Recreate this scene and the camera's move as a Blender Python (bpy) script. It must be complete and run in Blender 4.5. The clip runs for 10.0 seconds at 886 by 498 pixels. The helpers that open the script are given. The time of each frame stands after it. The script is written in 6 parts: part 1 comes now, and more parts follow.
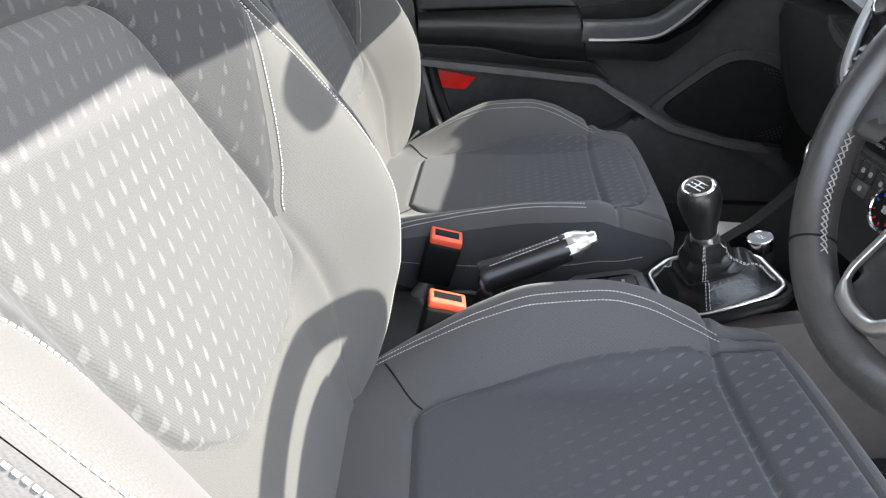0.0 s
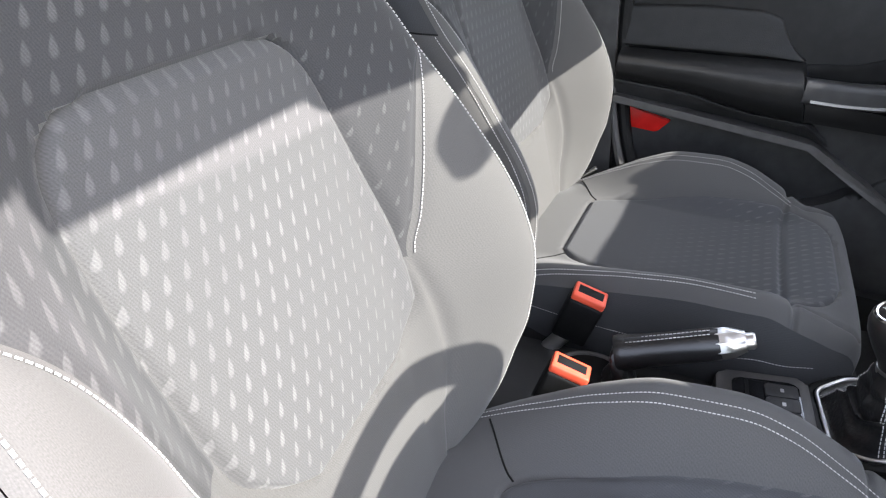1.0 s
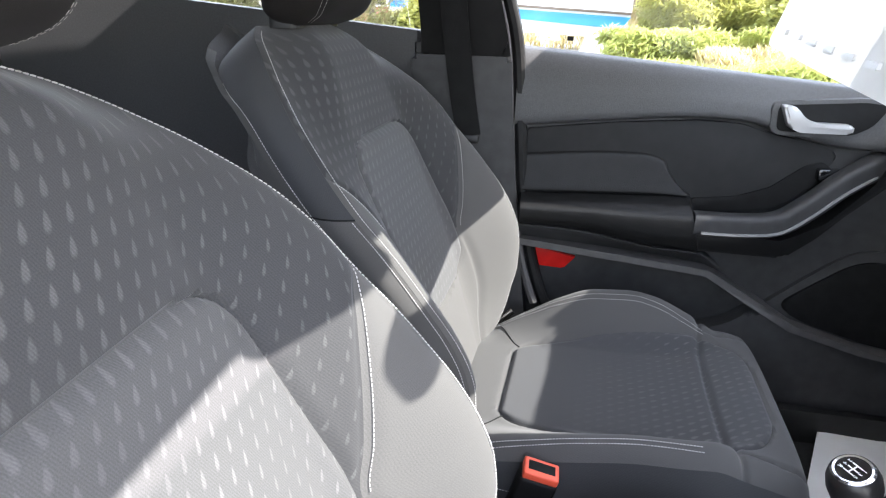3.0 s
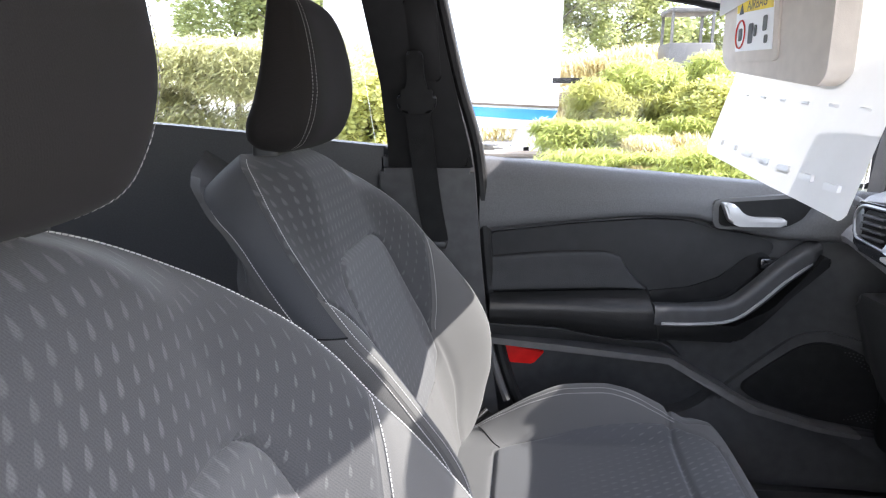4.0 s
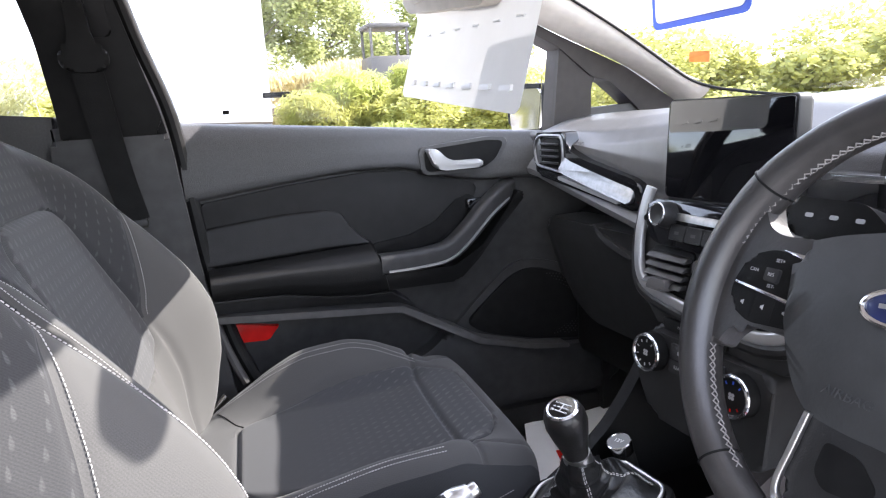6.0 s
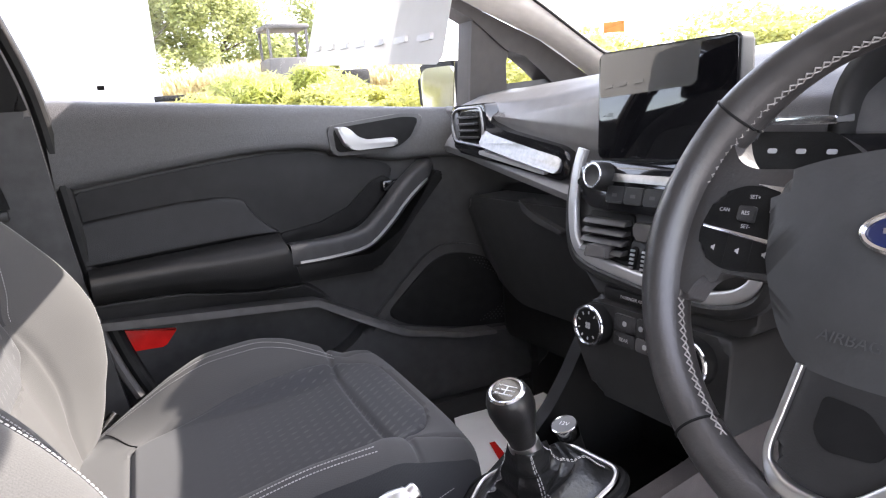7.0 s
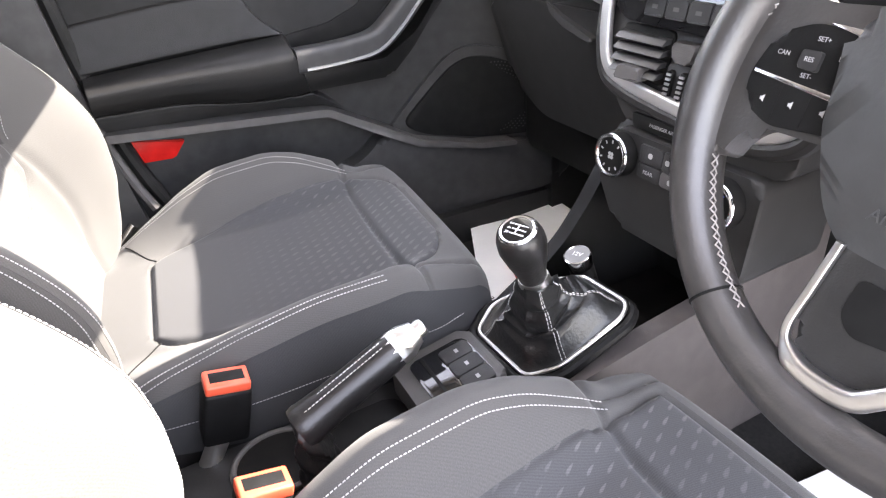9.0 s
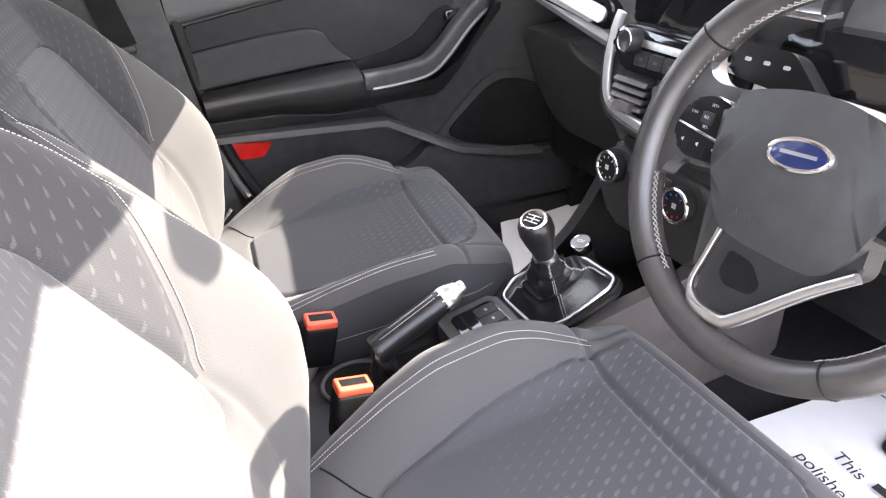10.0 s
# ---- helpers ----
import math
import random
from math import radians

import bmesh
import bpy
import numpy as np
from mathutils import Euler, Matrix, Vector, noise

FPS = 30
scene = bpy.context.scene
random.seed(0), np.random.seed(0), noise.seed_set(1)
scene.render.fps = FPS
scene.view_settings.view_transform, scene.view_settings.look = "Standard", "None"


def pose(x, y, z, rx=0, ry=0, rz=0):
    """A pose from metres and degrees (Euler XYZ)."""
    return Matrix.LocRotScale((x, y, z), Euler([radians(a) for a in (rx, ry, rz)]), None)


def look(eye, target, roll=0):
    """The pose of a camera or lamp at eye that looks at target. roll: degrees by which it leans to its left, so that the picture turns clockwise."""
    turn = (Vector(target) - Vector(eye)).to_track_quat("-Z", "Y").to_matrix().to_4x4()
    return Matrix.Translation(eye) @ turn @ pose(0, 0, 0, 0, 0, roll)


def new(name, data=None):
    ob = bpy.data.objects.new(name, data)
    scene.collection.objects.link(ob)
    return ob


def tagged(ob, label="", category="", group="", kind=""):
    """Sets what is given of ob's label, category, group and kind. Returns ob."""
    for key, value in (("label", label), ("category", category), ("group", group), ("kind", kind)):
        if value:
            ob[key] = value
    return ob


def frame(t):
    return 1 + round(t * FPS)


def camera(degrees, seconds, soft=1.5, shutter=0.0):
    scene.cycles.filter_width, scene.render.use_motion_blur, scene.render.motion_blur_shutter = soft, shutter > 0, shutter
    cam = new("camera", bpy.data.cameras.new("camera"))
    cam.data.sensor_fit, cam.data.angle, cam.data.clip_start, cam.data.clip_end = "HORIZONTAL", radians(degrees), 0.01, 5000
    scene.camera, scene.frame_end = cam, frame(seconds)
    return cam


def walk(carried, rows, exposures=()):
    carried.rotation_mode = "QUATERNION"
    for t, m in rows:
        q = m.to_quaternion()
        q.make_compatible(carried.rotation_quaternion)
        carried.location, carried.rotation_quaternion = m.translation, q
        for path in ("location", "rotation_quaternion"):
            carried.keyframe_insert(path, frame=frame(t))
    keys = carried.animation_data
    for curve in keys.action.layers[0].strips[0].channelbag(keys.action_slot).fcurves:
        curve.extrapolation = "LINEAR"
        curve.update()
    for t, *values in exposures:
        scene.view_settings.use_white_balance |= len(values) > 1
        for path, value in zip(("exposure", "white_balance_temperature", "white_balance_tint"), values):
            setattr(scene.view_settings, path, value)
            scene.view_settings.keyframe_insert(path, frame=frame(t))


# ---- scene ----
cam = camera(68.8, 10.0, soft=1.2)
METRES, EYE, TILT, LEAN, TURN = 1.05, 1.0, -30.0, 0.0, 0.0
ROWS = [
    (0.0, 0.0, 0.0, 0.0, 0.0, 0.0, -0.0),
    (0.5, 0.0165, 0.0272, 0.0182, 8.8, -0.71, -7.22),
    (1.0, 0.0305, 0.0306, 0.058, 15.38, -1.51, -11.99),
    (1.5, 0.0274, 0.0207, 0.0878, 18.43, -1.33, -14.3),
    (2.0, 0.0138, 0.0344, 0.1034, 18.14, 0.78, -14.15),
    (2.5, -0.015, 0.0525, 0.1224, 13.74, 3.88, -11.11),
    (3.0, -0.0382, 0.0554, 0.1467, 6.18, 9.26, -5.23),
    (4.5, -0.1052, -0.0072, 0.1645, 1.76, 18.68, -1.05),
    (5.0, -0.1072, 0.0082, 0.1344, -0.25, 18.76, 0.55),
    (5.5, -0.0657, 0.0534, 0.1035, -9.08, 18.23, 7.85),
    (6.0, -0.0639, 0.0736, 0.069, -17.49, 16.68, 13.92),
    (7.5, -0.0287, 0.2248, 0.0858, -25.32, 13.97, 19.02),
    (8.0, -0.0118, 0.2499, 0.0998, -24.81, 9.14, 18.64),
    (8.5, -0.0056, 0.2512, 0.1046, -24.11, -0.57, 18.22),
    (9.0, -0.0015, 0.1965, 0.1081, -22.37, -2.95, 17.74),
    (9.5, -0.0318, 0.1056, 0.1151, -20.82, -2.52, 16.66),
    (10.0, -0.108, -0.0331, 0.1004, -19.53, -2.23, 15.83),
]
walk(cam, [(t, pose(0, -0.745, EYE, TILT, LEAN, TURN) @ pose(METRES * x, METRES * y, METRES * z, 90 + pitch, roll, yaw)) for t, x, y, z, yaw, pitch, roll in ROWS],
     exposures=[(0.0, 2.6, 6700, 11), (1.0, 2.45, 6550, 14), (2.5, 2.55, 6450, 14), (3.0, 2.6, 6450, 14), (4.5, 2.4, 6350, 17), (5.0, 2.35, 6450, 17), (6.0, 2.35, 6500, 18), (7.5, 2.7, 6900, 20), (8.0, 2.95, 6950, 20), (8.5, 3.65, 7050, 19), (9.0, 3.6, 7100, 19), (10.0, 3.3, 7050, 19)])

# ---------------- light ----------------
SUN_DIR = Vector((-1.0, 0.11, -0.71)).normalized()      # the way the sunlight travels
world = bpy.data.worlds.new("world")
scene.world = world
world.use_nodes = True
wn = world.node_tree.nodes
sky = wn.new("ShaderNodeTexSky")
sky.sky_type = "NISHITA"
sky.sun_disc = False
sky.sun_elevation = math.asin(-SUN_DIR.z)
sky.sun_rotation = math.atan2(-SUN_DIR.x, -SUN_DIR.y)
veil = wn.new("ShaderNodeMix")               # thin white haze over the whole sky
veil.data_type = "RGBA"
veil.inputs["Factor"].default_value = 0.45
veil.inputs["B"].default_value = (3.9, 3.85, 3.85, 1)
world.node_tree.links.new(sky.outputs[0], veil.inputs["A"])
world.node_tree.links.new(veil.outputs["Result"], wn["Background"].inputs[0])
wn["Background"].inputs[1].default_value = 0.275
sun = new("sun", bpy.data.lights.new("sun", "SUN"))
sun.data.energy, sun.data.angle, sun.data.color = 3.75, radians(0.5), (1.0, 0.965, 0.92)
sun.matrix_world = look((0, 0, 0), SUN_DIR)


# ---------------- materials ----------------
def mat(name, color, rough=0.6, metal=0.0, var=0.15, scale=40.0, bump=0.0, bscale=400.0, spec=0.5, coat=0.0, color2=None):
    m = bpy.data.materials.new(name)
    m.use_nodes = True
    nt = m.node_tree
    p = nt.nodes["Principled BSDF"]
    p.inputs["Roughness"].default_value = rough
    p.inputs["Metallic"].default_value = metal
    p.inputs["Specular IOR Level"].default_value = spec
    p.inputs["Coat Weight"].default_value = coat
    tc = nt.nodes.new("ShaderNodeTexCoord")
    no = nt.nodes.new("ShaderNodeTexNoise")
    no.inputs["Scale"].default_value = scale
    no.inputs["Detail"].default_value = 5
    nt.links.new(tc.outputs["Object"], no.inputs["Vector"])
    rmp = nt.nodes.new("ShaderNodeMapRange")
    rmp.inputs["From Min"].default_value = 0.3
    rmp.inputs["From Max"].default_value = 0.7
    nt.links.new(no.outputs["Fac"], rmp.inputs["Value"])
    mix = nt.nodes.new("ShaderNodeMix")
    mix.data_type = "RGBA"
    c = color
    c2 = color2 or tuple(min(1.0, v * (1 + 2 * var)) for v in c)
    mix.inputs["A"].default_value = (*[v * (1 - var) for v in c], 1)
    mix.inputs["B"].default_value = (*c2, 1)
    nt.links.new(rmp.outputs[0], mix.inputs["Factor"])
    nt.links.new(mix.outputs["Result"], p.inputs["Base Color"])
    if bump:
        n2 = nt.nodes.new("ShaderNodeTexNoise")
        n2.inputs["Scale"].default_value = bscale
        n2.inputs["Detail"].default_value = 3
        nt.links.new(tc.outputs["Object"], n2.inputs["Vector"])
        b = nt.nodes.new("ShaderNodeBump")
        b.inputs["Strength"].default_value = bump
        b.inputs["Distance"].default_value = 0.001
        nt.links.new(n2.outputs["Fac"], b.inputs["Height"])
        nt.links.new(b.outputs[0], p.inputs["Normal"])
    return m


def fabric(name, base, mark, marks=True, blotch=0.5, sheen=0.15, grow=0.86, fade=None):
    """Woven seat cloth in UV metres: fine twill relief, with woven wedge marks on a staggered lattice."""
    m = bpy.data.materials.new(name)
    m.use_nodes = True
    nt = m.node_tree
    L = nt.links.new
    p = nt.nodes["Principled BSDF"]
    p.inputs["Roughness"].default_value = 0.85
    p.inputs["Specular IOR Level"].default_value = 0.12
    p.inputs["Sheen Weight"].default_value = sheen
    p.inputs["Sheen Roughness"].default_value = 0.5

    def math_node(op, a, b=None, c=None):
        n = nt.nodes.new("ShaderNodeMath")
        n.operation = op
        for i, v in enumerate((a, b, c)):
            if v is None:
                continue
            if isinstance(v, (int, float)):
                n.inputs[i].default_value = v
            else:
                L(v, n.inputs[i])
        return n.outputs[0]
    uv = nt.nodes.new("ShaderNodeUVMap")
    sep = nt.nodes.new("ShaderNodeSeparateXYZ")
    L(uv.outputs[0], sep.inputs[0])
    u, v = sep.outputs[0], sep.outputs[1]
    n1 = nt.nodes.new("ShaderNodeTexNoise")
    n1.inputs["Scale"].default_value = 9.0
    L(uv.outputs[0], n1.inputs["Vector"])
    n2 = nt.nodes.new("ShaderNodeTexNoise")
    n2.inputs["Scale"].default_value = 1000.0
    n2.inputs["Detail"].default_value = 3.0
    L(uv.outputs[0], n2.inputs["Vector"])
    # fine twill
    tw = math_node("SINE", math_node("MULTIPLY", math_node("ADD", math_node("MULTIPLY", v, 0.38), u), 3000.0))
    tw2 = math_node("MULTIPLY_ADD", tw, 0.07 if marks else 0.04, math_node("MULTIPLY", n2.outputs["Fac"], 0.7))
    col = nt.nodes.new("ShaderNodeMix")
    col.data_type = "RGBA"
    col.inputs["A"].default_value = (*base, 1)
    col.inputs["B"].default_value = (*mark, 1)
    if marks:
        row = math_node("FLOOR", math_node("DIVIDE", v, 0.0168))
        fb = math_node("SUBTRACT", math_node("FRACT", math_node("DIVIDE", v, 0.0168)), 0.5)
        a = math_node("ADD", math_node("DIVIDE", u, 0.0172), math_node("MULTIPLY", row, 0.42))
        wob = math_node("MULTIPLY", math_node("SUBTRACT", n1.outputs["Fac"], 0.5), 0.25)
        fa = math_node("SUBTRACT", math_node("FRACT", math_node("ADD", a, wob)), 0.5)
        # the marks swell towards one side and the top of the panel
        sz = math_node("MINIMUM", math_node("MAXIMUM", math_node("ADD", math_node("MULTIPLY_ADD", u, -2.4, 0.62), math_node("MULTIPLY_ADD", v, 0.9, -0.9 * grow)), 0.38), 0.86)
        half = math_node("MULTIPLY", math_node("MULTIPLY", math_node("SUBTRACT", 0.56, fb), 0.33), sz)
        ea = math_node("DIVIDE", math_node("ADD", fa, math_node("MULTIPLY", fb, -0.38)), half)
        eb = math_node("DIVIDE", math_node("ADD", fb, 0.06), math_node("MULTIPLY_ADD", sz, 0.10, 0.29))
        d = math_node("SUBTRACT", 1.0, math_node("ADD", math_node("MULTIPLY", ea, ea), math_node("MULTIPLY", eb, eb)))
        msk = nt.nodes.new("ShaderNodeMapRange")
        msk.inputs["From Min"].default_value = -0.15
        msk.inputs["From Max"].default_value = 0.60
        L(d, msk.inputs["Value"])
        wear = nt.nodes.new("ShaderNodeMapRange")
        wear.inputs["From Min"].default_value = 0.35
        wear.inputs["From Max"].default_value = 0.65
        wear.inputs["To Min"].default_value = 1.0 - blotch
        wear.inputs["To Max"].default_value = 1.0
        L(n1.outputs["Fac"], wear.inputs["Value"])
        fac = math_node("MULTIPLY", math_node("MULTIPLY", msk.outputs[0], wear.outputs[0]), math_node("MULTIPLY_ADD", tw, 0.08, 0.90))
        if fade:                                 # the weave turns plain along v
            run = nt.nodes.new("ShaderNodeMapRange")
            run.inputs["From Min"].default_value, run.inputs["From Max"].default_value = fade
            L(v, run.inputs["Value"])
            fac = math_node("MULTIPLY", fac, run.outputs[0])
        L(fac, col.inputs["Factor"])
    else:
        L(math_node("MULTIPLY", n1.outputs["Fac"], 0.35), col.inputs["Factor"])
    mul = nt.nodes.new("ShaderNodeMix")
    mul.data_type = "RGBA"
    mul.blend_type = "MULTIPLY"
    mul.inputs["Factor"].default_value = 1.0
    L(col.outputs["Result"], mul.inputs["A"])
    g = nt.nodes.new("ShaderNodeCombineColor")
    sh = math_node("ADD", tw2, 0.62)
    for i in range(3):
        L(sh, g.inputs[i])
    L(g.outputs[0], mul.inputs["B"])
    L(mul.outputs["Result"], p.inputs["Base Color"])
    b = nt.nodes.new("ShaderNodeBump")
    b.inputs["Strength"].default_value = 0.22
    b.inputs["Distance"].default_value = 0.0006
    L(tw2, b.inputs["Height"])
    L(b.outputs[0], p.inputs["Normal"])
    return m


M_INSERT = fabric("cloth_patterned", (0.079, 0.0785, 0.0785), (0.130, 0.129, 0.128), blotch=0.5)
M_FIELD = fabric("cloth_patterned_dark", (0.0445, 0.0445, 0.0455), (0.086, 0.085, 0.085), blotch=0.5)
M_BOLSTER = fabric("cloth_plain", (0.082, 0.080, 0.077), (0.105, 0.102, 0.098), marks=False)
M_CUSHION = fabric("cloth_cushion", (0.078, 0.077, 0.076), (0.096, 0.094, 0.093), marks=False)
M_CUSHIN = fabric("cloth_cushion_patterned", (0.062, 0.063, 0.066), (0.118, 0.118, 0.117), blotch=0.7, grow=0.1, fade=(0.06, 0.24))
M_SIDE = fabric("cloth_side", (0.049, 0.050, 0.052), (0.062, 0.063, 0.065), marks=False)
M_SHELL = fabric("cloth_shell", (0.060, 0.059, 0.057), (0.076, 0.074, 0.072), marks=False)
M_HEAD = fabric("cloth_headrest", (0.0130, 0.0113, 0.0104), (0.0180, 0.0160, 0.0150), marks=False, sheen=0.02)
M_THREAD = mat("thread", (0.42, 0.41, 0.40), 0.8)
M_PLASTIC = mat("plastic_dark", (0.021, 0.021, 0.021), 0.46, bump=0.22, bscale=700, var=0.1, spec=0.32)
M_PLASTIC_S = mat("plastic_soft", (0.032, 0.032, 0.033), 0.62, bump=0.7, bscale=450, var=0.12, spec=0.35)
M_PLASTIC_G = mat("plastic_grey", (0.070, 0.067, 0.066), 0.55, bump=0.5, bscale=700, var=0.1)
M_PILLAR = mat("pillar_plastic", (0.034, 0.029, 0.027), 0.6, bump=0.3, bscale=700, var=0.1)
M_DOORLOW = mat("door_plastic", (0.038, 0.038, 0.0385), 0.42, bump=0.3, bscale=800, var=0.12, spec=0.3)
M_PAD = mat("door_pad", (0.060, 0.060, 0.061), 0.48, bump=0.8, bscale=800, var=0.10, scale=300)
M_DASH = mat("dash_skin", (0.105, 0.103, 0.103), 0.42, bump=0.35, bscale=620, var=0.08, spec=0.65)
M_SLAT = mat("vent_plastic", (0.028, 0.028, 0.029), 0.5, bump=0.15, bscale=700, var=0.1)
M_CONSOLE = mat("console_grain", (0.082, 0.071, 0.068), 0.55, bump=0.4, bscale=600, var=0.1)
M_TRIMBLACK = mat("trim_black", (0.008, 0.008, 0.008), 0.42, bump=0.15, bscale=700, var=0.12, spec=0.14)
M_DOORCLOTH = mat("door_cloth", (0.017, 0.017, 0.017), 0.7, bump=0.5, bscale=900, var=0.1, spec=0.3)
M_ARM = mat("armrest_skin", (0.0095, 0.0095, 0.0095), 0.5, bump=0.5, bscale=520, var=0.12, spec=0.3)
M_THREAD_G = mat("thread_grey", (0.27, 0.255, 0.245), 0.8)
M_GLOSS = mat("piano_black", (0.008, 0.008, 0.009), 0.08, var=0.05, coat=0.5)
M_BLACK = mat("black_matt", (0.008, 0.008, 0.008), 0.6, var=0.2, spec=0.15)
M_RUBBER = mat("rubber", (0.010, 0.010, 0.010), 0.5, var=0.2, spec=0.2)
M_CHROME = mat("chrome", (0.75, 0.75, 0.76), 0.16, 1.0, var=0.03)
M_LID = mat("socket_lid", (0.17, 0.17, 0.17), 0.45, var=0.05)
M_SATIN = mat("satin_silver", (0.62, 0.61, 0.60), 0.33, 1.0, var=0.04)
M_SILVER = mat("silver_paint", (0.50, 0.50, 0.50), 0.36, 0.65, var=0.03)
M_STRIP = mat("brushed_trim", (0.25, 0.25, 0.25), 0.40, 0.95, var=0.10, scale=150)
M_LEATHER = mat("leather", (0.034, 0.032, 0.031), 0.36, bump=0.25, bscale=350, var=0.15, spec=0.8)
M_KNOB = mat("knob_leather", (0.013, 0.0125, 0.0125), 0.34, bump=0.25, bscale=300)
M_LEATHER_B = mat("leather_black", (0.012, 0.012, 0.012), 0.33, bump=0.6, bscale=220, var=0.15)
M_CARPET = mat("carpet", (0.011, 0.011, 0.011), 0.95, bump=1.0, bscale=900, var=0.35, scale=200)
M_HEADLINER = mat("headliner", (0.62, 0.58, 0.53), 0.9, bump=0.3, bscale=900, var=0.05)
M_VISOR = mat("visor_cloth", (0.66, 0.60, 0.53), 0.85, bump=0.3, bscale=900, var=0.04)
M_PAPER = mat("paper", (0.90, 0.90, 0.89), 0.7, var=0.03, scale=12)
M_CARD = mat("thin_card", (0.82, 0.82, 0.81), 0.7, var=0.03, scale=12)
_nt = M_CARD.node_tree
_tr, _mx = _nt.nodes.new("ShaderNodeBsdfTranslucent"), _nt.nodes.new("ShaderNodeMixShader")
_tr.inputs[0].default_value = (0.82, 0.82, 0.81, 1)
_mx.inputs[0].default_value = 0.13
_nt.links.new(_nt.nodes["Principled BSDF"].outputs[0], _mx.inputs[1])
_nt.links.new(_tr.outputs[0], _mx.inputs[2])
_nt.links.new(_mx.outputs[0], _nt.nodes["Material Output"].inputs[0])
M_ORANGE = mat("buckle_orange", (0.80, 0.105, 0.05), 0.4, var=0.06)
M_RED = mat("reflector_red", (0.55, 0.015, 0.012), 0.22, var=0.1, coat=0.5)
M_BLUE = mat("blue_print", (0.03, 0.10, 0.62), 0.5, var=0.05)
M_WHITE = mat("white_paint", (0.80, 0.80, 0.80), 0.35, var=0.03, scale=4)
M_INK = mat("ink", (0.03, 0.03, 0.03), 0.6)
M_LEGEND_D = mat("legend_dim", (0.36, 0.36, 0.36), 0.6)
M_LEGEND = mat("legend_white", (0.75, 0.75, 0.75), 0.6)
M_SCREEN = mat("screen_glass", (0.004, 0.004, 0.005), 0.04, var=0.02, spec=0.6)
M_YELLOW = mat("label_yellow", (0.85, 0.60, 0.03), 0.6)
M_HUB = mat("hub_grain", (0.043, 0.045, 0.046), 0.45, bump=0.25, bscale=260, var=0.08)
M_BADGE = mat("badge_blue", (0.010, 0.018, 0.080), 0.3, var=0.05, coat=0.5)
M_BODY = mat("car_paint", (0.35, 0.36, 0.38), 0.3, 0.3, var=0.05, coat=1.0)
M_BELT = mat("belt_webbing", (0.008, 0.008, 0.008), 0.6, bump=0.6, bscale=600, spec=0.15)


def glass_mat():
    m = bpy.data.materials.new("clear_glass")
    m.use_nodes = True
    p = m.node_tree.nodes["Principled BSDF"]
    p.inputs["Base Color"].default_value = (0.97, 0.99, 0.98, 1)
    p.inputs["Roughness"].default_value = 0.0
    p.inputs["IOR"].default_value = 1.3
    p.inputs["Transmission Weight"].default_value = 1.0
    return m


M_GLASS = glass_mat()


def windscreen_mat():
    """Tinted laminated glass: clear to look through, with a faint gloss, and it takes a third of the sun."""
    m = bpy.data.materials.new("laminated_glass")
    m.use_nodes = True
    nt = m.node_tree
    tr, gl, mx = (nt.nodes.new(k) for k in ("ShaderNodeBsdfTransparent", "ShaderNodeBsdfGlossy", "ShaderNodeMixShader"))
    tr.inputs[0].default_value = (0.80, 0.83, 0.81, 1)
    gl.inputs["Roughness"].default_value = 0.02
    mx.inputs[0].default_value = 0.05
    nt.links.new(tr.outputs[0], mx.inputs[1])
    nt.links.new(gl.outputs[0], mx.inputs[2])
    nt.links.new(mx.outputs[0], nt.nodes["Material Output"].inputs[0])
    return m


M_WINDSCREEN = windscreen_mat()


# ---------------- building helpers ----------------
def part(name, bm, material, parent=None, label="", smooth=True, angle=35):
    me = bpy.data.meshes.new(name)
    bmesh.ops.recalc_face_normals(bm, faces=bm.faces)
    if smooth:
        for f in bm.faces:
            f.smooth = True
        for e in bm.edges:
            if len(e.link_faces) == 2 and e.calc_face_angle(0) > radians(angle):
                e.smooth = False
    bm.to_mesh(me)
    bm.free()
    me.materials.append(material)
    ob = new(name, me)
    if parent:
        ob.parent = parent
        if parent.type == "EMPTY":
            ob.matrix_parent_inverse = Matrix.Translation(parent.location).inverted()
    if label:
        ob["label"] = label
    return ob


def thing(name, at, label, category, group="", kind=""):
    ob = new(name)
    ob.empty_display_size = 0.05
    ob.location = at
    return tagged(ob, label, category, group, kind)


def curve(xs, ys):
    """A smooth (monotone) curve through given places."""
    xs, ys = np.array(xs, float), np.array(ys, float)
    h, d = np.diff(xs), np.diff(ys) / np.diff(xs)
    m = np.zeros(len(xs))
    m[0], m[-1] = d[0], d[-1]
    for i in range(1, len(xs) - 1):
        m[i] = 0 if d[i - 1] * d[i] <= 0 else 2 * d[i - 1] * d[i] / (d[i - 1] + d[i])

    def f(x):
        x = min(max(x, xs[0]), xs[-1])
        i = min(int(np.searchsorted(xs, x, "right")) - 1, len(xs) - 2)
        t = (x - xs[i]) / h[i]
        return float((1 + 2 * t) * (1 - t) ** 2 * ys[i] + t * (1 - t) ** 2 * h[i] * m[i] + t * t * (3 - 2 * t) * ys[i + 1] + t * t * (t - 1) * h[i] * m[i + 1])
    return f


def smooth01(t):
    t = min(max(t, 0.0), 1.0)
    return t * t * (3 - 2 * t)


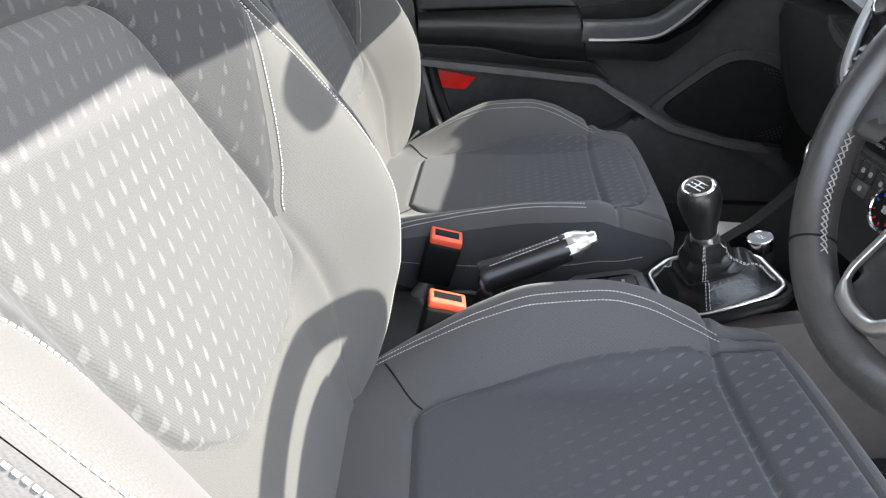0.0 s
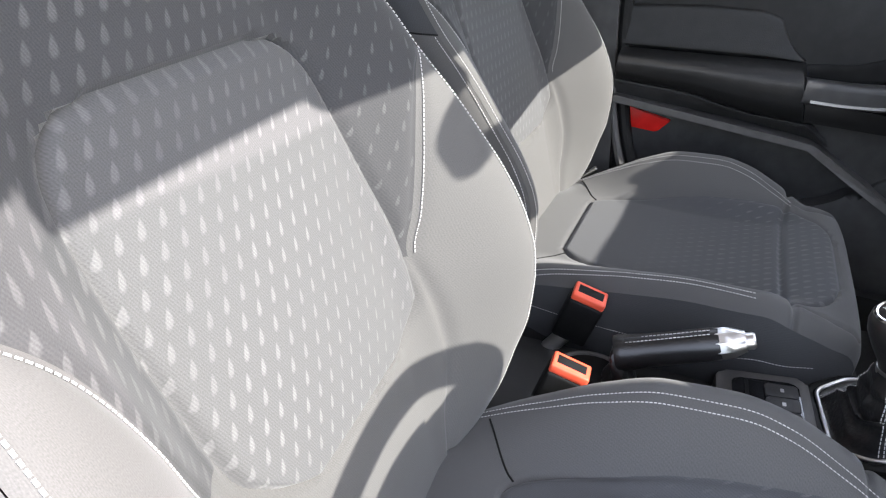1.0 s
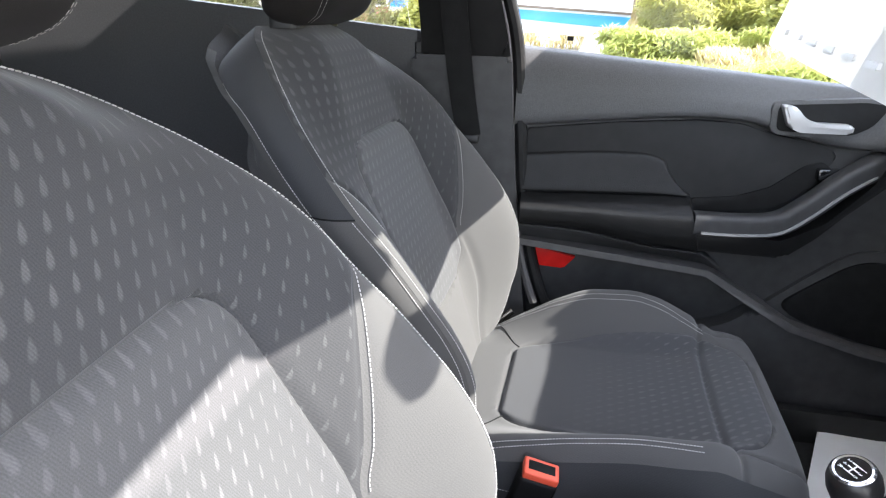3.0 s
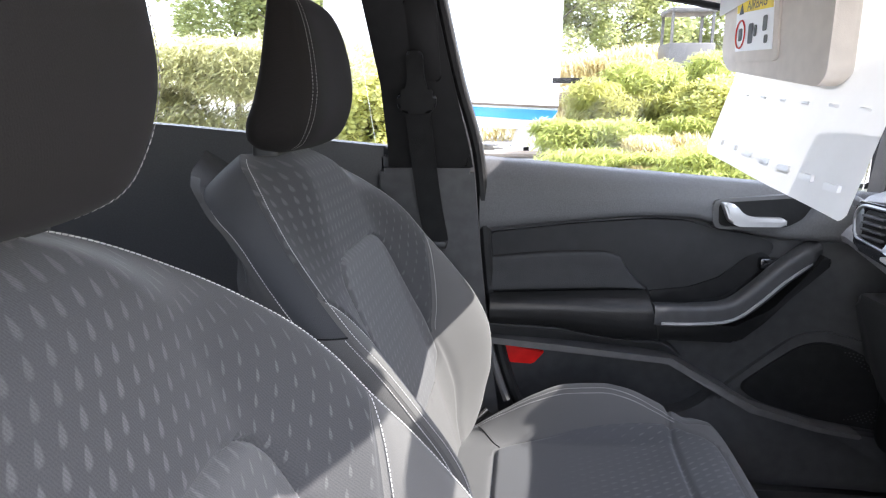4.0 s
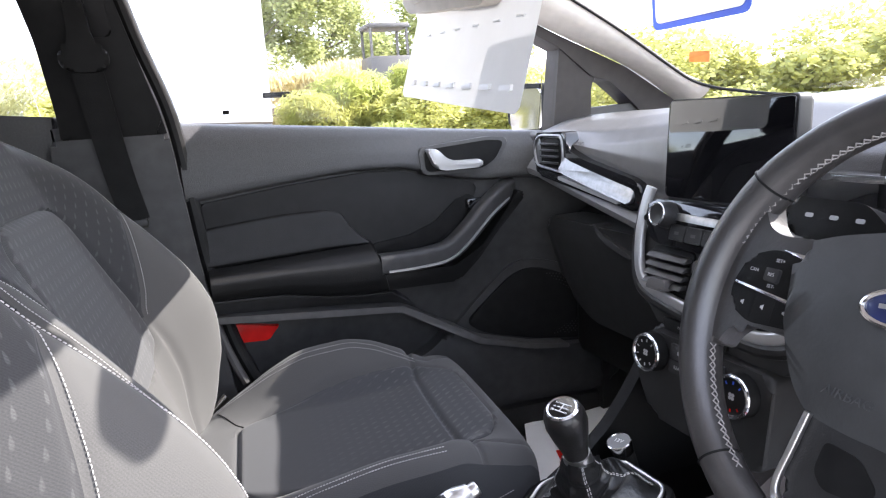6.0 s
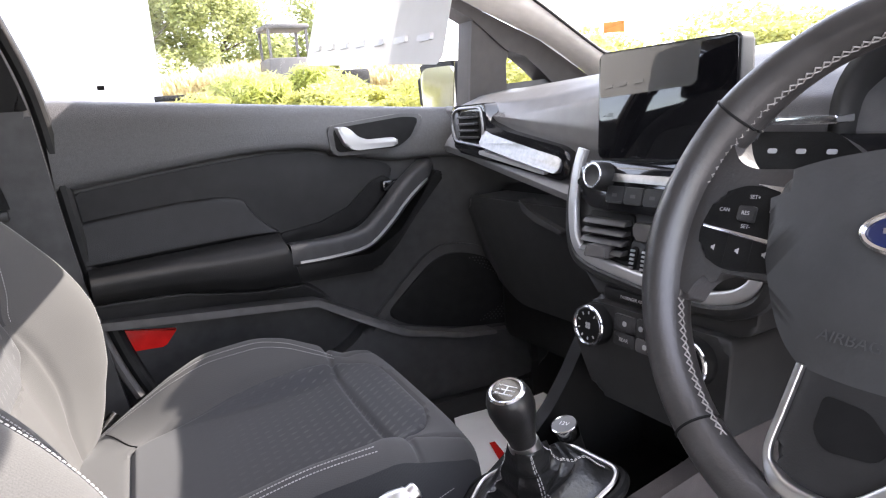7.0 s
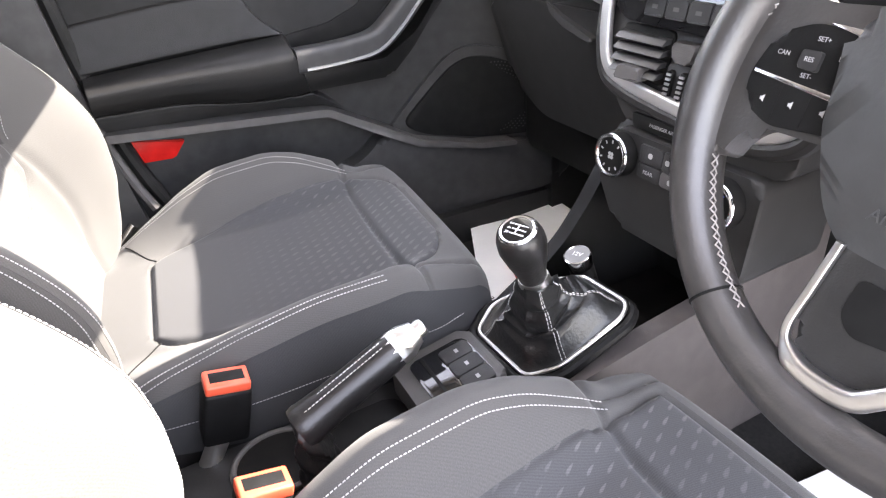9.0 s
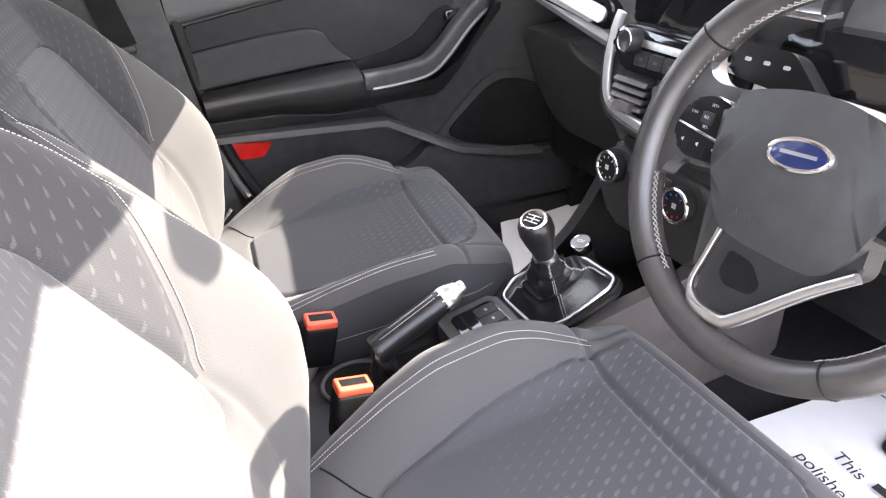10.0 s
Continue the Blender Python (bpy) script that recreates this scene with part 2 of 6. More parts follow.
def sheet(fn, us, vs, uvfn=None, closed_u=False):
    """A mesh of quads over fn(u, v); uvfn gives cloth coordinates in metres."""
    bm = bmesh.new()
    rows = [[bm.verts.new(fn(u, v)) for u in us] for v in vs]
    lay = bm.loops.layers.uv.new("UVMap") if uvfn else None
    n = len(us)
    for j in range(len(vs) - 1):
        for i in range(n if closed_u else n - 1):
            k = (i + 1) % n
            f = bm.faces.new((rows[j][i], rows[j][k], rows[j + 1][k], rows[j + 1][i]))
            if lay:
                for lp, (a, b) in zip(f.loops, ((i, j), (k, j), (k, j + 1), (i, j + 1))):
                    lp[lay].uv = uvfn(us[a], vs[b])
    return bm


def add_uv(bm, fn):
    lay = bm.loops.layers.uv.verify()
    for f in bm.faces:
        for lp in f.loops:
            lp[lay].uv = fn(lp.vert.co)
    return bm


def span(a, b, n, ends=False):
    """n steps from a to b; ends: packed towards both ends."""
    t = np.linspace(0, 1, n)
    if ends:
        t = 0.5 - 0.5 * np.cos(np.pi * t)
    return [float(a + (b - a) * v) for v in t]


def box(x0, x1, y0, y1, z0, z1, bevel=0.0, seg=2, bm=None):
    own = bm is None
    b2 = bmesh.new()
    bmesh.ops.create_cube(b2, size=1.0)
    for v in b2.verts:
        v.co = Vector((x0 + (v.co.x + 0.5) * (x1 - x0), y0 + (v.co.y + 0.5) * (y1 - y0), z0 + (v.co.z + 0.5) * (z1 - z0)))
    if bevel:
        bmesh.ops.bevel(b2, geom=b2.edges[:], offset=bevel, segments=seg, profile=0.5, affect="EDGES")
    if own:
        return b2
    join(bm, b2)
    return bm


def join(bm, other, m=None):
    me = bpy.data.meshes.new("tmp")
    if m is not None:
        other.transform(m)
    other.to_mesh(me)
    other.free()
    bm.from_mesh(me)
    bpy.data.meshes.remove(me)
    return bm


def slab(poly, axis, a, b, bevel=0.0, seg=3, back=False, warp=None):
    """A plate with the outline poly, between a and b along the axis; its b side has rounded edges. poly is (x, z) for axis y, (y, z) for x, (x, y) for z."""
    bm = bmesh.new()
    place = {"y": lambda p, d: (p[0], d, p[1]), "x": lambda p, d: (d, p[0], p[1]), "z": lambda p, d: (p[0], p[1], d)}[axis]
    lo = [bm.verts.new(place(p, a)) for p in poly]
    hi = [bm.verts.new(place(p, b)) for p in poly]
    n = len(poly)
    bm.faces.new(lo)
    bm.faces.new(hi)
    for i in range(n):
        bm.faces.new((lo[i], lo[(i + 1) % n], hi[(i + 1) % n], hi[i]))
    bm.edges.ensure_lookup_table()
    if bevel:
        his = set(hi)
        geom = [e for e in bm.edges if e.verts[0] in his and e.verts[1] in his]
        if back:
            geom = [e for e in bm.edges if (e.verts[0] in his) == (e.verts[1] in his)]
        bmesh.ops.bevel(bm, geom=geom, offset=bevel, segments=seg, profile=0.5, affect="EDGES")
    if warp:
        for v in bm.verts:
            v.co = Vector(warp(v.co))
    return bm


def rounded(poly, r=0.01, n=4):
    """The outline with its corners rounded."""
    out = []
    k = len(poly)
    rs = r if isinstance(r, (list, tuple)) else [r] * k
    for i in range(k):
        p, q, s = Vector(poly[i - 1]), Vector(poly[i]), Vector(poly[(i + 1) % k])
        a, b = (p - q), (s - q)
        ra = min(rs[i], a.length * 0.49, b.length * 0.49)
        a, b = q + a.normalized() * ra, q + b.normalized() * ra
        for j in range(n + 1):
            t = j / n
            out.append(tuple(a * (1 - t) ** 2 + q * 2 * t * (1 - t) + b * t * t))
    return out


def spline(points, n=8):
    """Points along a smooth line through the given ones."""
    P = [Vector(p) for p in points]
    P = [2 * P[0] - P[1]] + P + [2 * P[-1] - P[-2]]
    out = []
    for i in range(1, len(P) - 2):
        for j in range(n):
            t = j / n
            out.append(0.5 * (2 * P[i] + (P[i + 1] - P[i - 1]) * t + (2 * P[i - 1] - 5 * P[i] + 4 * P[i + 1] - P[i + 2]) * t * t + (3 * P[i] - P[i - 1] - 3 * P[i + 1] + P[i + 2]) * t ** 3))
    out.append(P[-2].copy())
    return out


def sweep(path, section, up=(0, 0, 1), closed=False, scales=None, bm=None):
    """A solid along path; section is a closed outline of (side, up) offsets."""
    bm = bm or bmesh.new()
    path = [Vector(p) for p in path]
    n, rings = len(path), []
    for i, p in enumerate(path):
        a = path[i - 1] if (i or closed) else path[0]
        b = path[(i + 1) % n] if (i < n - 1 or closed) else path[-1]
        t = (b - a).normalized()
        side = t.cross(Vector(up)).normalized()
        u = side.cross(t).normalized()
        k = scales[i] if scales else 1.0
        rings.append([bm.verts.new(p + side * s * k + u * w * k) for s, w in section])
    m = len(section)
    for i in range(n if closed else n - 1):
        r, q = rings[i], rings[(i + 1) % n]
        for j in range(m):
            bm.faces.new((r[j], r[(j + 1) % m], q[(j + 1) % m], q[j]))
    if not closed:
        bm.faces.new(rings[0])
        bm.faces.new(rings[-1])
    return bm


def circle(r, n=12, ry=None):
    return [(r * math.cos(2 * math.pi * i / n), (ry or r) * math.sin(2 * math.pi * i / n)) for i in range(n)]


def lathe(profile, n=32, m=None):
    """A turned solid round z; profile is (radius, height) from bottom to top."""
    bm = bmesh.new()
    rings = [[bm.verts.new((max(r, 1e-5) * math.cos(2 * math.pi * i / n), max(r, 1e-5) * math.sin(2 * math.pi * i / n), z)) for i in range(n)] for r, z in profile]
    for a, b in zip(rings, rings[1:]):
        for i in range(n):
            bm.faces.new((a[i], a[(i + 1) % n], b[(i + 1) % n], b[i]))
    bm.faces.new(rings[0])
    bm.faces.new(rings[-1])
    if m is not None:
        bm.transform(m)
    return bm


def stitches(points, out, parent, pitch=0.0042, length=0.0031, thick=0.0011, name="stitching", material=None):
    """A row of thread stitches along points; out is the way that the cloth faces (a vector, or a function of the place)."""
    P = [Vector(p) for p in points]
    bm = bmesh.new()
    acc, nxt = 0.0, 0.0
    for a, b in zip(P, P[1:]):
        d = b - a
        ln = d.length
        if ln < 1e-6:
            continue
        t = d / ln
        while nxt < acc + ln:
            c = a + t * (nxt - acc)
            o = (out(c) if callable(out) else Vector(out)).normalized()
            s = t.cross(o).normalized() * thick * 0.5
            o2 = o * thick * 0.6
            e = t * length * 0.5
            v = [bm.verts.new(c + q) for q in (-e - s, -e + s, e + s, e - s, -e * 0.7 - s * 0.6 + o2, -e * 0.7 + s * 0.6 + o2, e * 0.7 + s * 0.6 + o2, e * 0.7 - s * 0.6 + o2)]
            for f in ((4, 5, 6, 7), (0, 1, 5, 4), (1, 2, 6, 5), (2, 3, 7, 6), (3, 0, 4, 7)):
                bm.faces.new([v[k] for k in f])
            nxt += pitch
        acc += ln
    return part(name, bm, material or M_THREAD, parent, "pale grey contrast stitching", smooth=False)



def legend(txt, size, m, parent, material):
    cu = bpy.data.curves.new("legend", "FONT")
    cu.body, cu.size, cu.align_x, cu.align_y, cu.extrude = txt, size, "CENTER", "CENTER", 0.0001
    ob = new("legend", cu)
    bpy.context.view_layer.update()
    me = bpy.data.meshes.new_from_object(ob)
    bpy.data.objects.remove(ob)
    me.transform(m)
    b3 = bmesh.new()
    b3.from_mesh(me)
    bpy.data.meshes.remove(me)
    return part("legend", b3, material, parent, smooth=False)


# ---------------- ground ----------------
M_GROUND = mat("concrete_yard", (0.29, 0.28, 0.27), 0.9, bump=0.5, bscale=60, var=0.2, scale=1.5)
bm = bmesh.new()
bmesh.ops.create_grid(bm, x_segments=4, y_segments=4, size=400)
tagged(part("ground", bm, M_GROUND), "pale concrete yard reaching to the horizon", "ground", kind="structure")


# ---------------- the seats ----------------
SEAT_Y = 0.350
Z_TOP = 1.072
SPINE = curve([0.44, 0.52, 0.60, 0.695, 0.80, 0.90, 1.00, 1.03, 1.05, 1.072], [-0.08, -0.105, -0.132, -0.164, -0.204, -0.245, -0.284, -0.298, -0.314, -0.345])
CREST = curve([0.44, 0.49, 0.536, 0.575, 0.62, 0.66, 0.70, 0.74, 0.783, 0.823, 0.855, 0.897, 0.934, 0.966, 1.00, 1.03, 1.05, 1.072],
              [-0.105, -0.082, -0.066, -0.058, -0.049, -0.048, -0.052, -0.066, -0.090, -0.120, -0.146, -0.183, -0.210, -0.240, -0.284, -0.328, -0.358, -0.395])
CREST_LOW = curve([0.44, 0.50, 0.55, 0.60, 0.636, 0.66, 0.70, 0.76, 0.813, 0.855, 0.911, 0.958, 1.00, 1.04, 1.072],
                  [-0.090, -0.064, -0.050, -0.044, -0.046, -0.052, -0.072, -0.117, -0.162, -0.203, -0.250, -0.289, -0.323, -0.360, -0.400])
BACK_W = curve([0.44, 0.50, 0.56, 0.65, 0.72, 0.80, 0.89, 0.95, 1.00, 1.03, 1.05, 1.062, 1.072], [0.20, 0.225, 0.243, 0.254, 0.254, 0.249, 0.238, 0.220, 0.194, 0.168, 0.143, 0.120, 0.088])
SEAM = curve([0.44, 0.54, 0.58, 0.62, 0.66, 0.70, 0.722, 0.762, 0.802, 0.849, 0.880, 0.900], [0.125, 0.145, 0.157, 0.162, 0.160, 0.154, 0.150, 0.162, 0.174, 0.192, 0.212, 0.2355])
INSERT_P = curve([0.638, 0.640, 0.644, 0.652, 0.665, 0.685, 0.722, 0.754, 0.797, 0.853, 0.886, 0.904, 0.915, 0.921, 0.923], [0.040, 0.066, 0.093, 0.119, 0.138, 0.148, 0.149, 0.147, 0.142, 0.136, 0.131, 0.122, 0.108, 0.092, 0.075])
INSERT_N = curve([0.638, 0.642, 0.652, 0.670, 0.698, 0.730, 0.776, 0.82, 0.86, 0.886, 0.904, 0.915, 0.921, 0.923], [0.030, 0.046, 0.068, 0.092, 0.114, 0.121, 0.127, 0.132, 0.133, 0.130, 0.121, 0.108, 0.092, 0.075])
IN_LO, IN_HI = 0.638, 0.923


def seam_at(z):
    return min(SEAM(z), BACK_W(z)) if z < 0.900 else BACK_W(z)


def groove(d, depth=0.006, width=0.006):
    return depth * math.exp(-(d / width) ** 2)


def insert_y(u, z):
    """The inset is a little wider on one side low down."""
    return u * min((INSERT_P if u > 0 else INSERT_N)(z), seam_at(z) - 0.0015)


def in_insert(y, z):
    return min(abs(insert_y(1 if y > 0 else -1, z)) - abs(y), z - IN_LO, IN_HI - z)


CUSH = [(-0.16, 0.490), (-0.10, 0.502), (-0.05, 0.509), (0.0, 0.512), (0.05, 0.514), (0.10, 0.515), (0.15, 0.516), (0.20, 0.519), (0.25, 0.524), (0.29, 0.532), (0.32, 0.541), (0.355, 0.547), (0.380, 0.545), (0.394, 0.534), (0.401, 0.512), (0.402, 0.470), (0.396, 0.42), (0.385, 0.385)]
_s = np.concatenate([[0], np.cumsum([math.dist(p, q) for p, q in zip(CUSH, CUSH[1:])])])
CX, CZ = curve(_s, [p[0] for p in CUSH]), curve(_s, [p[1] for p in CUSH])
S_END = float(_s[-1])
S_NOSE = float(_s[13])
CUSH_W = curve([-0.16, -0.10, 0.0, 0.10, 0.20, 0.28, 0.33, 0.36, 0.39], [0.205, 0.222, 0.236, 0.241, 0.241, 0.236, 0.230, 0.225, 0.216])
CUSH_B = curve([-0.16, -0.10, -0.02, 0.043, 0.105, 0.169, 0.22, 0.282, 0.31, 0.34, 0.39], [-0.03, -0.012, 0.028, 0.062, 0.085, 0.089, 0.078, 0.043, 0.019, 0.002, 0.0])
CUSH_B_LOW = curve([-0.16, -0.10, -0.03, 0.04, 0.09, 0.18, 0.26, 0.32, 0.36, 0.39], [-0.02, 0.0, 0.024, 0.038, 0.048, 0.060, 0.056, 0.024, 0.006, 0.0])
CIN_W = curve([-0.032, -0.029, -0.02, 0.0, 0.03, 0.075, 0.134, 0.229, 0.285, 0.305, 0.325, 0.345, 0.360, 0.372], [0.080, 0.100, 0.113, 0.127, 0.138, 0.148, 0.158, 0.166, 0.170, 0.168, 0.158, 0.140, 0.114, 0.070])
CIN_LO, CIN_HI = -0.032, 0.372


def s_of_x(x):
    lo, hi = 0.0, S_END
    for _ in range(30):
        mid = (lo + hi) / 2
        if CX(mid) < x and mid < S_NOSE:
            lo = mid
        else:
            hi = mid
    return lo


def front_seam(y):
    """Where the cross seam near the front edge of the cushion runs."""
    return 0.294 + 0.004 * (y / 0.17) ** 2


def seat(yc, dx, yaw, label, low_side):
    """low_side: the seat whose bolster on the tunnel side is the flatter one."""
    root = thing("car_seat", (0.1, yc, 0.30), label, "car seat", "front seats")
    turn = Matrix.Translation((dx, yc, 0.0)) @ Matrix.Rotation(radians(yaw), 4, "Z")

    def crest(sgn, z):
        return CREST_LOW(z) if (low_side and sgn < 0) else CREST(z)

    def front(y, z):
        a = min(abs(y) / BACK_W(z), 1.0)
        x = SPINE(z) + (crest(-1 if y < 0 else 1, z) - SPINE(z)) * smooth01((a - 0.45) / 0.51)
        if a > 0.95:
            x -= 0.006 * ((a - 0.95) / 0.05) ** 2
        return x + 0.004 * math.exp(-((z - 0.70) / 0.08) ** 2) * (1 - a)

    def B(y, z, off=0.0):
        return turn @ Vector((front(y, z) + off, y, z))

    # central field of the backrest
    def field(u, z):
        w = seam_at(z)
        y = u * w
        d = in_insert(y, z)
        off = -groove(w - abs(y), 0.005) * smooth01((0.905 - z) / 0.03)
        off -= 0.008 * smooth01((d + 0.006) / 0.010) * smooth01((w - abs(y)) / 0.012)
        return B(y, z, off)
    part("backrest_panel", sheet(field, span(-1, 1, 110, True), span(0.722, Z_TOP, 90), lambda u, z: (u * seam_at(z), z * 1.07)), M_FIELD, root)
    part("backrest_lower_panel", sheet(field, span(-1, 1, 90, True), span(0.44, 0.722, 60), lambda u, z: (u * seam_at(z), z * 1.07)), M_BOLSTER, root)
    part("backrest_insert", sheet(lambda u, z: B(insert_y(u, z), z, 0.003 - groove(max(in_insert(insert_y(u, z), z), 0.0), 0.009, 0.006)), span(-1, 1, 70, True), span(IN_LO, IN_HI, 80, True), lambda u, z: (insert_y(u, z), z * 1.07)), M_INSERT, root)
    for sgn in (-1, 1):
        def bol(u, z, sgn=sgn):
            a, b = seam_at(z), BACK_W(z)
            y = a + (b - a) * u
            return B(sgn * y, z, -groove(y - a, 0.005) * smooth01((0.905 - z) / 0.03))
        part("backrest_bolster", sheet(bol, span(0, 1, 34, True), span(0.44, 0.900, 90), lambda u, z: (u * 0.1, z)), M_BOLSTER, root)

    # side strips between the two edge seams, dark above the cross seam, then the back
    def fall(z):
        return 0.050 * smooth01((z - 0.95) / 0.12)

    def side(sgn, u, z):
        w = BACK_W(z)
        return turn @ Vector((front(sgn * w, z) - 0.056 * u, sgn * (w + 0.010 * math.sin(math.pi * min(1.0, u * 0.8 + 0.02))), z - fall(z) * u))
    for sgn in (-1, 1):
        part("backrest_side", sheet(lambda u, z, g=sgn: side(g, u, z), span(0, 1, 14), span(0.853, Z_TOP, 50), lambda u, z: (u * 0.056, z)), M_SIDE, root, "darker plain cloth side strip")
        part("backrest_side", sheet(lambda u, z, g=sgn: side(g, u, z), span(0, 1, 14), span(0.44, 0.853, 60), lambda u, z: (u * 0.056, z)), M_BOLSTER, root)
        part("cross_seam", sweep([side(sgn, u, 0.853) + Vector((0, sgn * 0.0004, 0)) for u in span(0, 1, 10)], circle(0.0012, 6)), M_BLACK, root)

    def shell(u, z):
        g = -1 if u < 0 else 1
        w = BACK_W(z)
        xe = front(g * w, z) - 0.056
        ye = w + 0.010 * math.sin(math.pi * 0.82)
        sx = min(SPINE(z) - 0.120 * (1 - 0.72 * smooth01((z - 0.90) / 0.15)), xe - 0.03)
        prof = [(xe, ye), (xe - 0.012, ye - 0.001), (xe * 0.5 + sx * 0.5, ye - 0.006), (sx + 0.02, w * 0.97), (sx, w * 0.90), (sx - 0.01, w * 0.6), (sx - 0.015, w * 0.3), (sx - 0.015, 0.0)]
        k = (1 - abs(u)) * (len(prof) - 1)
        i = min(int(k), len(prof) - 2)
        t = k - i
        x = prof[i][0] * (1 - t) + prof[i + 1][0] * t
        y = prof[i][1] * (1 - t) + prof[i + 1][1] * t
        return turn @ Vector((x, g * y, z - fall(z) * abs(u) ** 0.5))
    bm = sheet(shell, span(-1, -0.001, 24) + span(0.001, 1, 24), span(0.44, Z_TOP, 50), lambda u, z: (u, z))
    # the rounded top, from the front face over to the back
    w = BACK_W(Z_TOP)
    rx = SPINE(Z_TOP) - 0.060

    def crown(u, v):
        xf = front(u * w, Z_TOP)
        return turn @ Vector((xf * (1 - v) + min(rx, xf - 0.05) * v, u * (w + 0.004 * math.sin(math.pi * v)), Z_TOP + 0.014 * math.sin(math.pi * min(1.0, v * 1.1)) * (1 - 0.8 * u * u) - 0.050 * v * u * u))
    join(bm, sheet(crown, span(-1, 1, 30), span(0, 1, 12), lambda u, v: (u * w, v * 0.1)))
    part("backrest_shell", bm, M_SHELL, root, "dark grey cloth side and back")
    # stitching on the backrest
    for sgn in (-1, 1):
        facing = lambda c, s=sgn: turn.to_3x3() @ Vector((1, s * 0.6, 0.3))
        stitches([B(sgn * (seam_at(z) + 0.0035), z, -0.0018) for z in span(0.727, 0.896, 60)], lambda c: turn.to_3x3() @ Vector((1, 0, 0.4)), root)
        stitches([B(sgn * (BACK_W(z) - 0.007), z, 0.0008) for z in span(0.50, 1.066, 140)], facing, root, thick=0.0011 if low_side else 0.0016)
        stitches([side(sgn, 0.09, z) + turn.to_3x3() @ Vector((0.0, sgn * 0.0008, 0.0)) for z in span(0.50, 0.852, 90)], lambda c, s=sgn: turn.to_3x3() @ Vector((0.5, s, 0.1)), root, thick=0.0011 if low_side else 0.0016)
        stitches([side(sgn, 0.97, z) + turn.to_3x3() @ Vector((0.0, sgn * 0.0008, 0.0)) for z in span(0.62, 1.04, 80)], lambda c, s=sgn: turn.to_3x3() @ Vector((0, s, 0)), root)

    # cushion
    def cush_top(y, s):
        x, z = CX(s), CZ(s)
        a = min(abs(y) / CUSH_W(x), 1.0)
        rise = (CUSH_B_LOW if (low_side and y < 0) else CUSH_B)(x) if s < S_NOSE else 0.0
        z += rise * smooth01((a - 0.52) / 0.36)
        if a > 0.88:
            k = (a - 0.88) / 0.12
            z -= 0.018 * k * k
            if s > S_END * 0.8:
                x -= 0.016 * k * k
        x -= 0.010 * a ** 4 * smooth01((x - 0.30) / 0.08)
        return x, z

    def C(y, s, off=0.0):
        x, z = cush_top(y, s)
        return turn @ Vector((x + (off if s > S_NOSE else 0), y, z + (off if s <= S_NOSE else 0)))

    def cin_w(sgn, x):
        return CIN_W(x) if low_side or sgn < 0 or x < 0.28 else 0.166 + 0.06 * (x - 0.28)

    def in_cin(y, x):
        return min(cin_w(y, x) - abs(y), x - CIN_LO, CIN_HI - x)

    def cush(u, s):
        x = CX(s)
        y = u * CUSH_W(x)
        off = 0.0
        if s < S_NOSE:
            off -= 0.007 * smooth01((in_cin(y, x) + 0.006) / 0.010)
            if abs(y) > 0.16:                   # the bolster ends at a seam; the box-cornered front panel begins
                off -= groove(x - front_seam(y), 0.008, 0.005)
                off -= groove(abs(y) - 0.188, 0.005, 0.004) * smooth01((x - front_seam(y)) / 0.01)
        return C(y, s, off)
    part("cushion", sheet(cush, span(-1, 1, 120, True), sorted(span(0, S_END, 120) + span(0.445, 0.475, 16)), lambda u, s: (u * 0.24, s)), M_CUSHION, root, "dark grey plain cloth cushion")
    xs = sorted(span(CIN_LO, CIN_HI, 90, True) + span(0.280, 0.312, 30))
    ss = {x: s_of_x(x) for x in xs}

    def cin(u, x):
        y = u * cin_w(u, x)
        return C(y, ss[x], 0.003 - groove(max(in_cin(y, x), 0), 0.008, 0.006) - groove(x - front_seam(y), 0.007, 0.005))
    part("cushion_insert", sheet(cin, span(-1, 1, 60, True), xs, lambda u, x: (u * cin_w(u, x), x)), M_CUSHIN, root)
    # a short seam from each rear corner of the inset back under the backrest, and the cross seam out to the side
    for sgn in (-1, 1):
        part("corner_seam", sweep([C(sgn * (0.113 + 0.075 * t), s_of_x(-0.022 - 0.045 * t ** 0.8), 0.0) for t in span(0, 1, 12)], circle(0.0012, 6)), M_BLACK, root)
    # skirt of the cushion
    for sgn in (-1, 1):
        def skirt(v, s, sgn=sgn):
            x, z = cush_top(sgn * CUSH_W(CX(s)), s)
            zb = 0.375
            y = CUSH_W(CX(s)) + 0.012 * math.sin(math.pi * min(1, v * 1.3)) - 0.02 * v * v
            return turn @ Vector((x - 0.01 * v * (s > S_END * 0.85), sgn * y, z * (1 - v) + min(zb, z) * v))
        part("cushion_side", sheet(skirt, span(0, 1, 14), span(0, S_END, 70), lambda v, s: (v * 0.1, s)), M_SIDE, root)
        for o in (0.0, -0.008):
            line = [(x, 0.201) for x in span(-0.095, 0.19, 40)] + [(0.19 + 0.115 * t, 0.201 - 0.019 * t ** 1.6) for t in span(0.02, 1, 24)]
            if low_side and sgn < 0:
                line = [(x, 0.222) for x in span(-0.095, 0.25, 50)]
            stitches([C(sgn * (y + o), s_of_x(x), 0.0008) for x, y in line], lambda c, g=sgn: Vector((0, g * 0.3, 1)), root, thick=0.0013)
        line = spline([(-0.09, 0.16), (0.03, 0.30), (0.14, 0.36), (0.22, 0.36), (0.29, 0.30), (0.345, 0.20)])
        stitches([skirt(p[1], s_of_x(p[0])) + turn.to_3x3() @ Vector((0, sgn * 0.0008, 0)) for p in line], (0, sgn, 0), root, thick=0.0009)
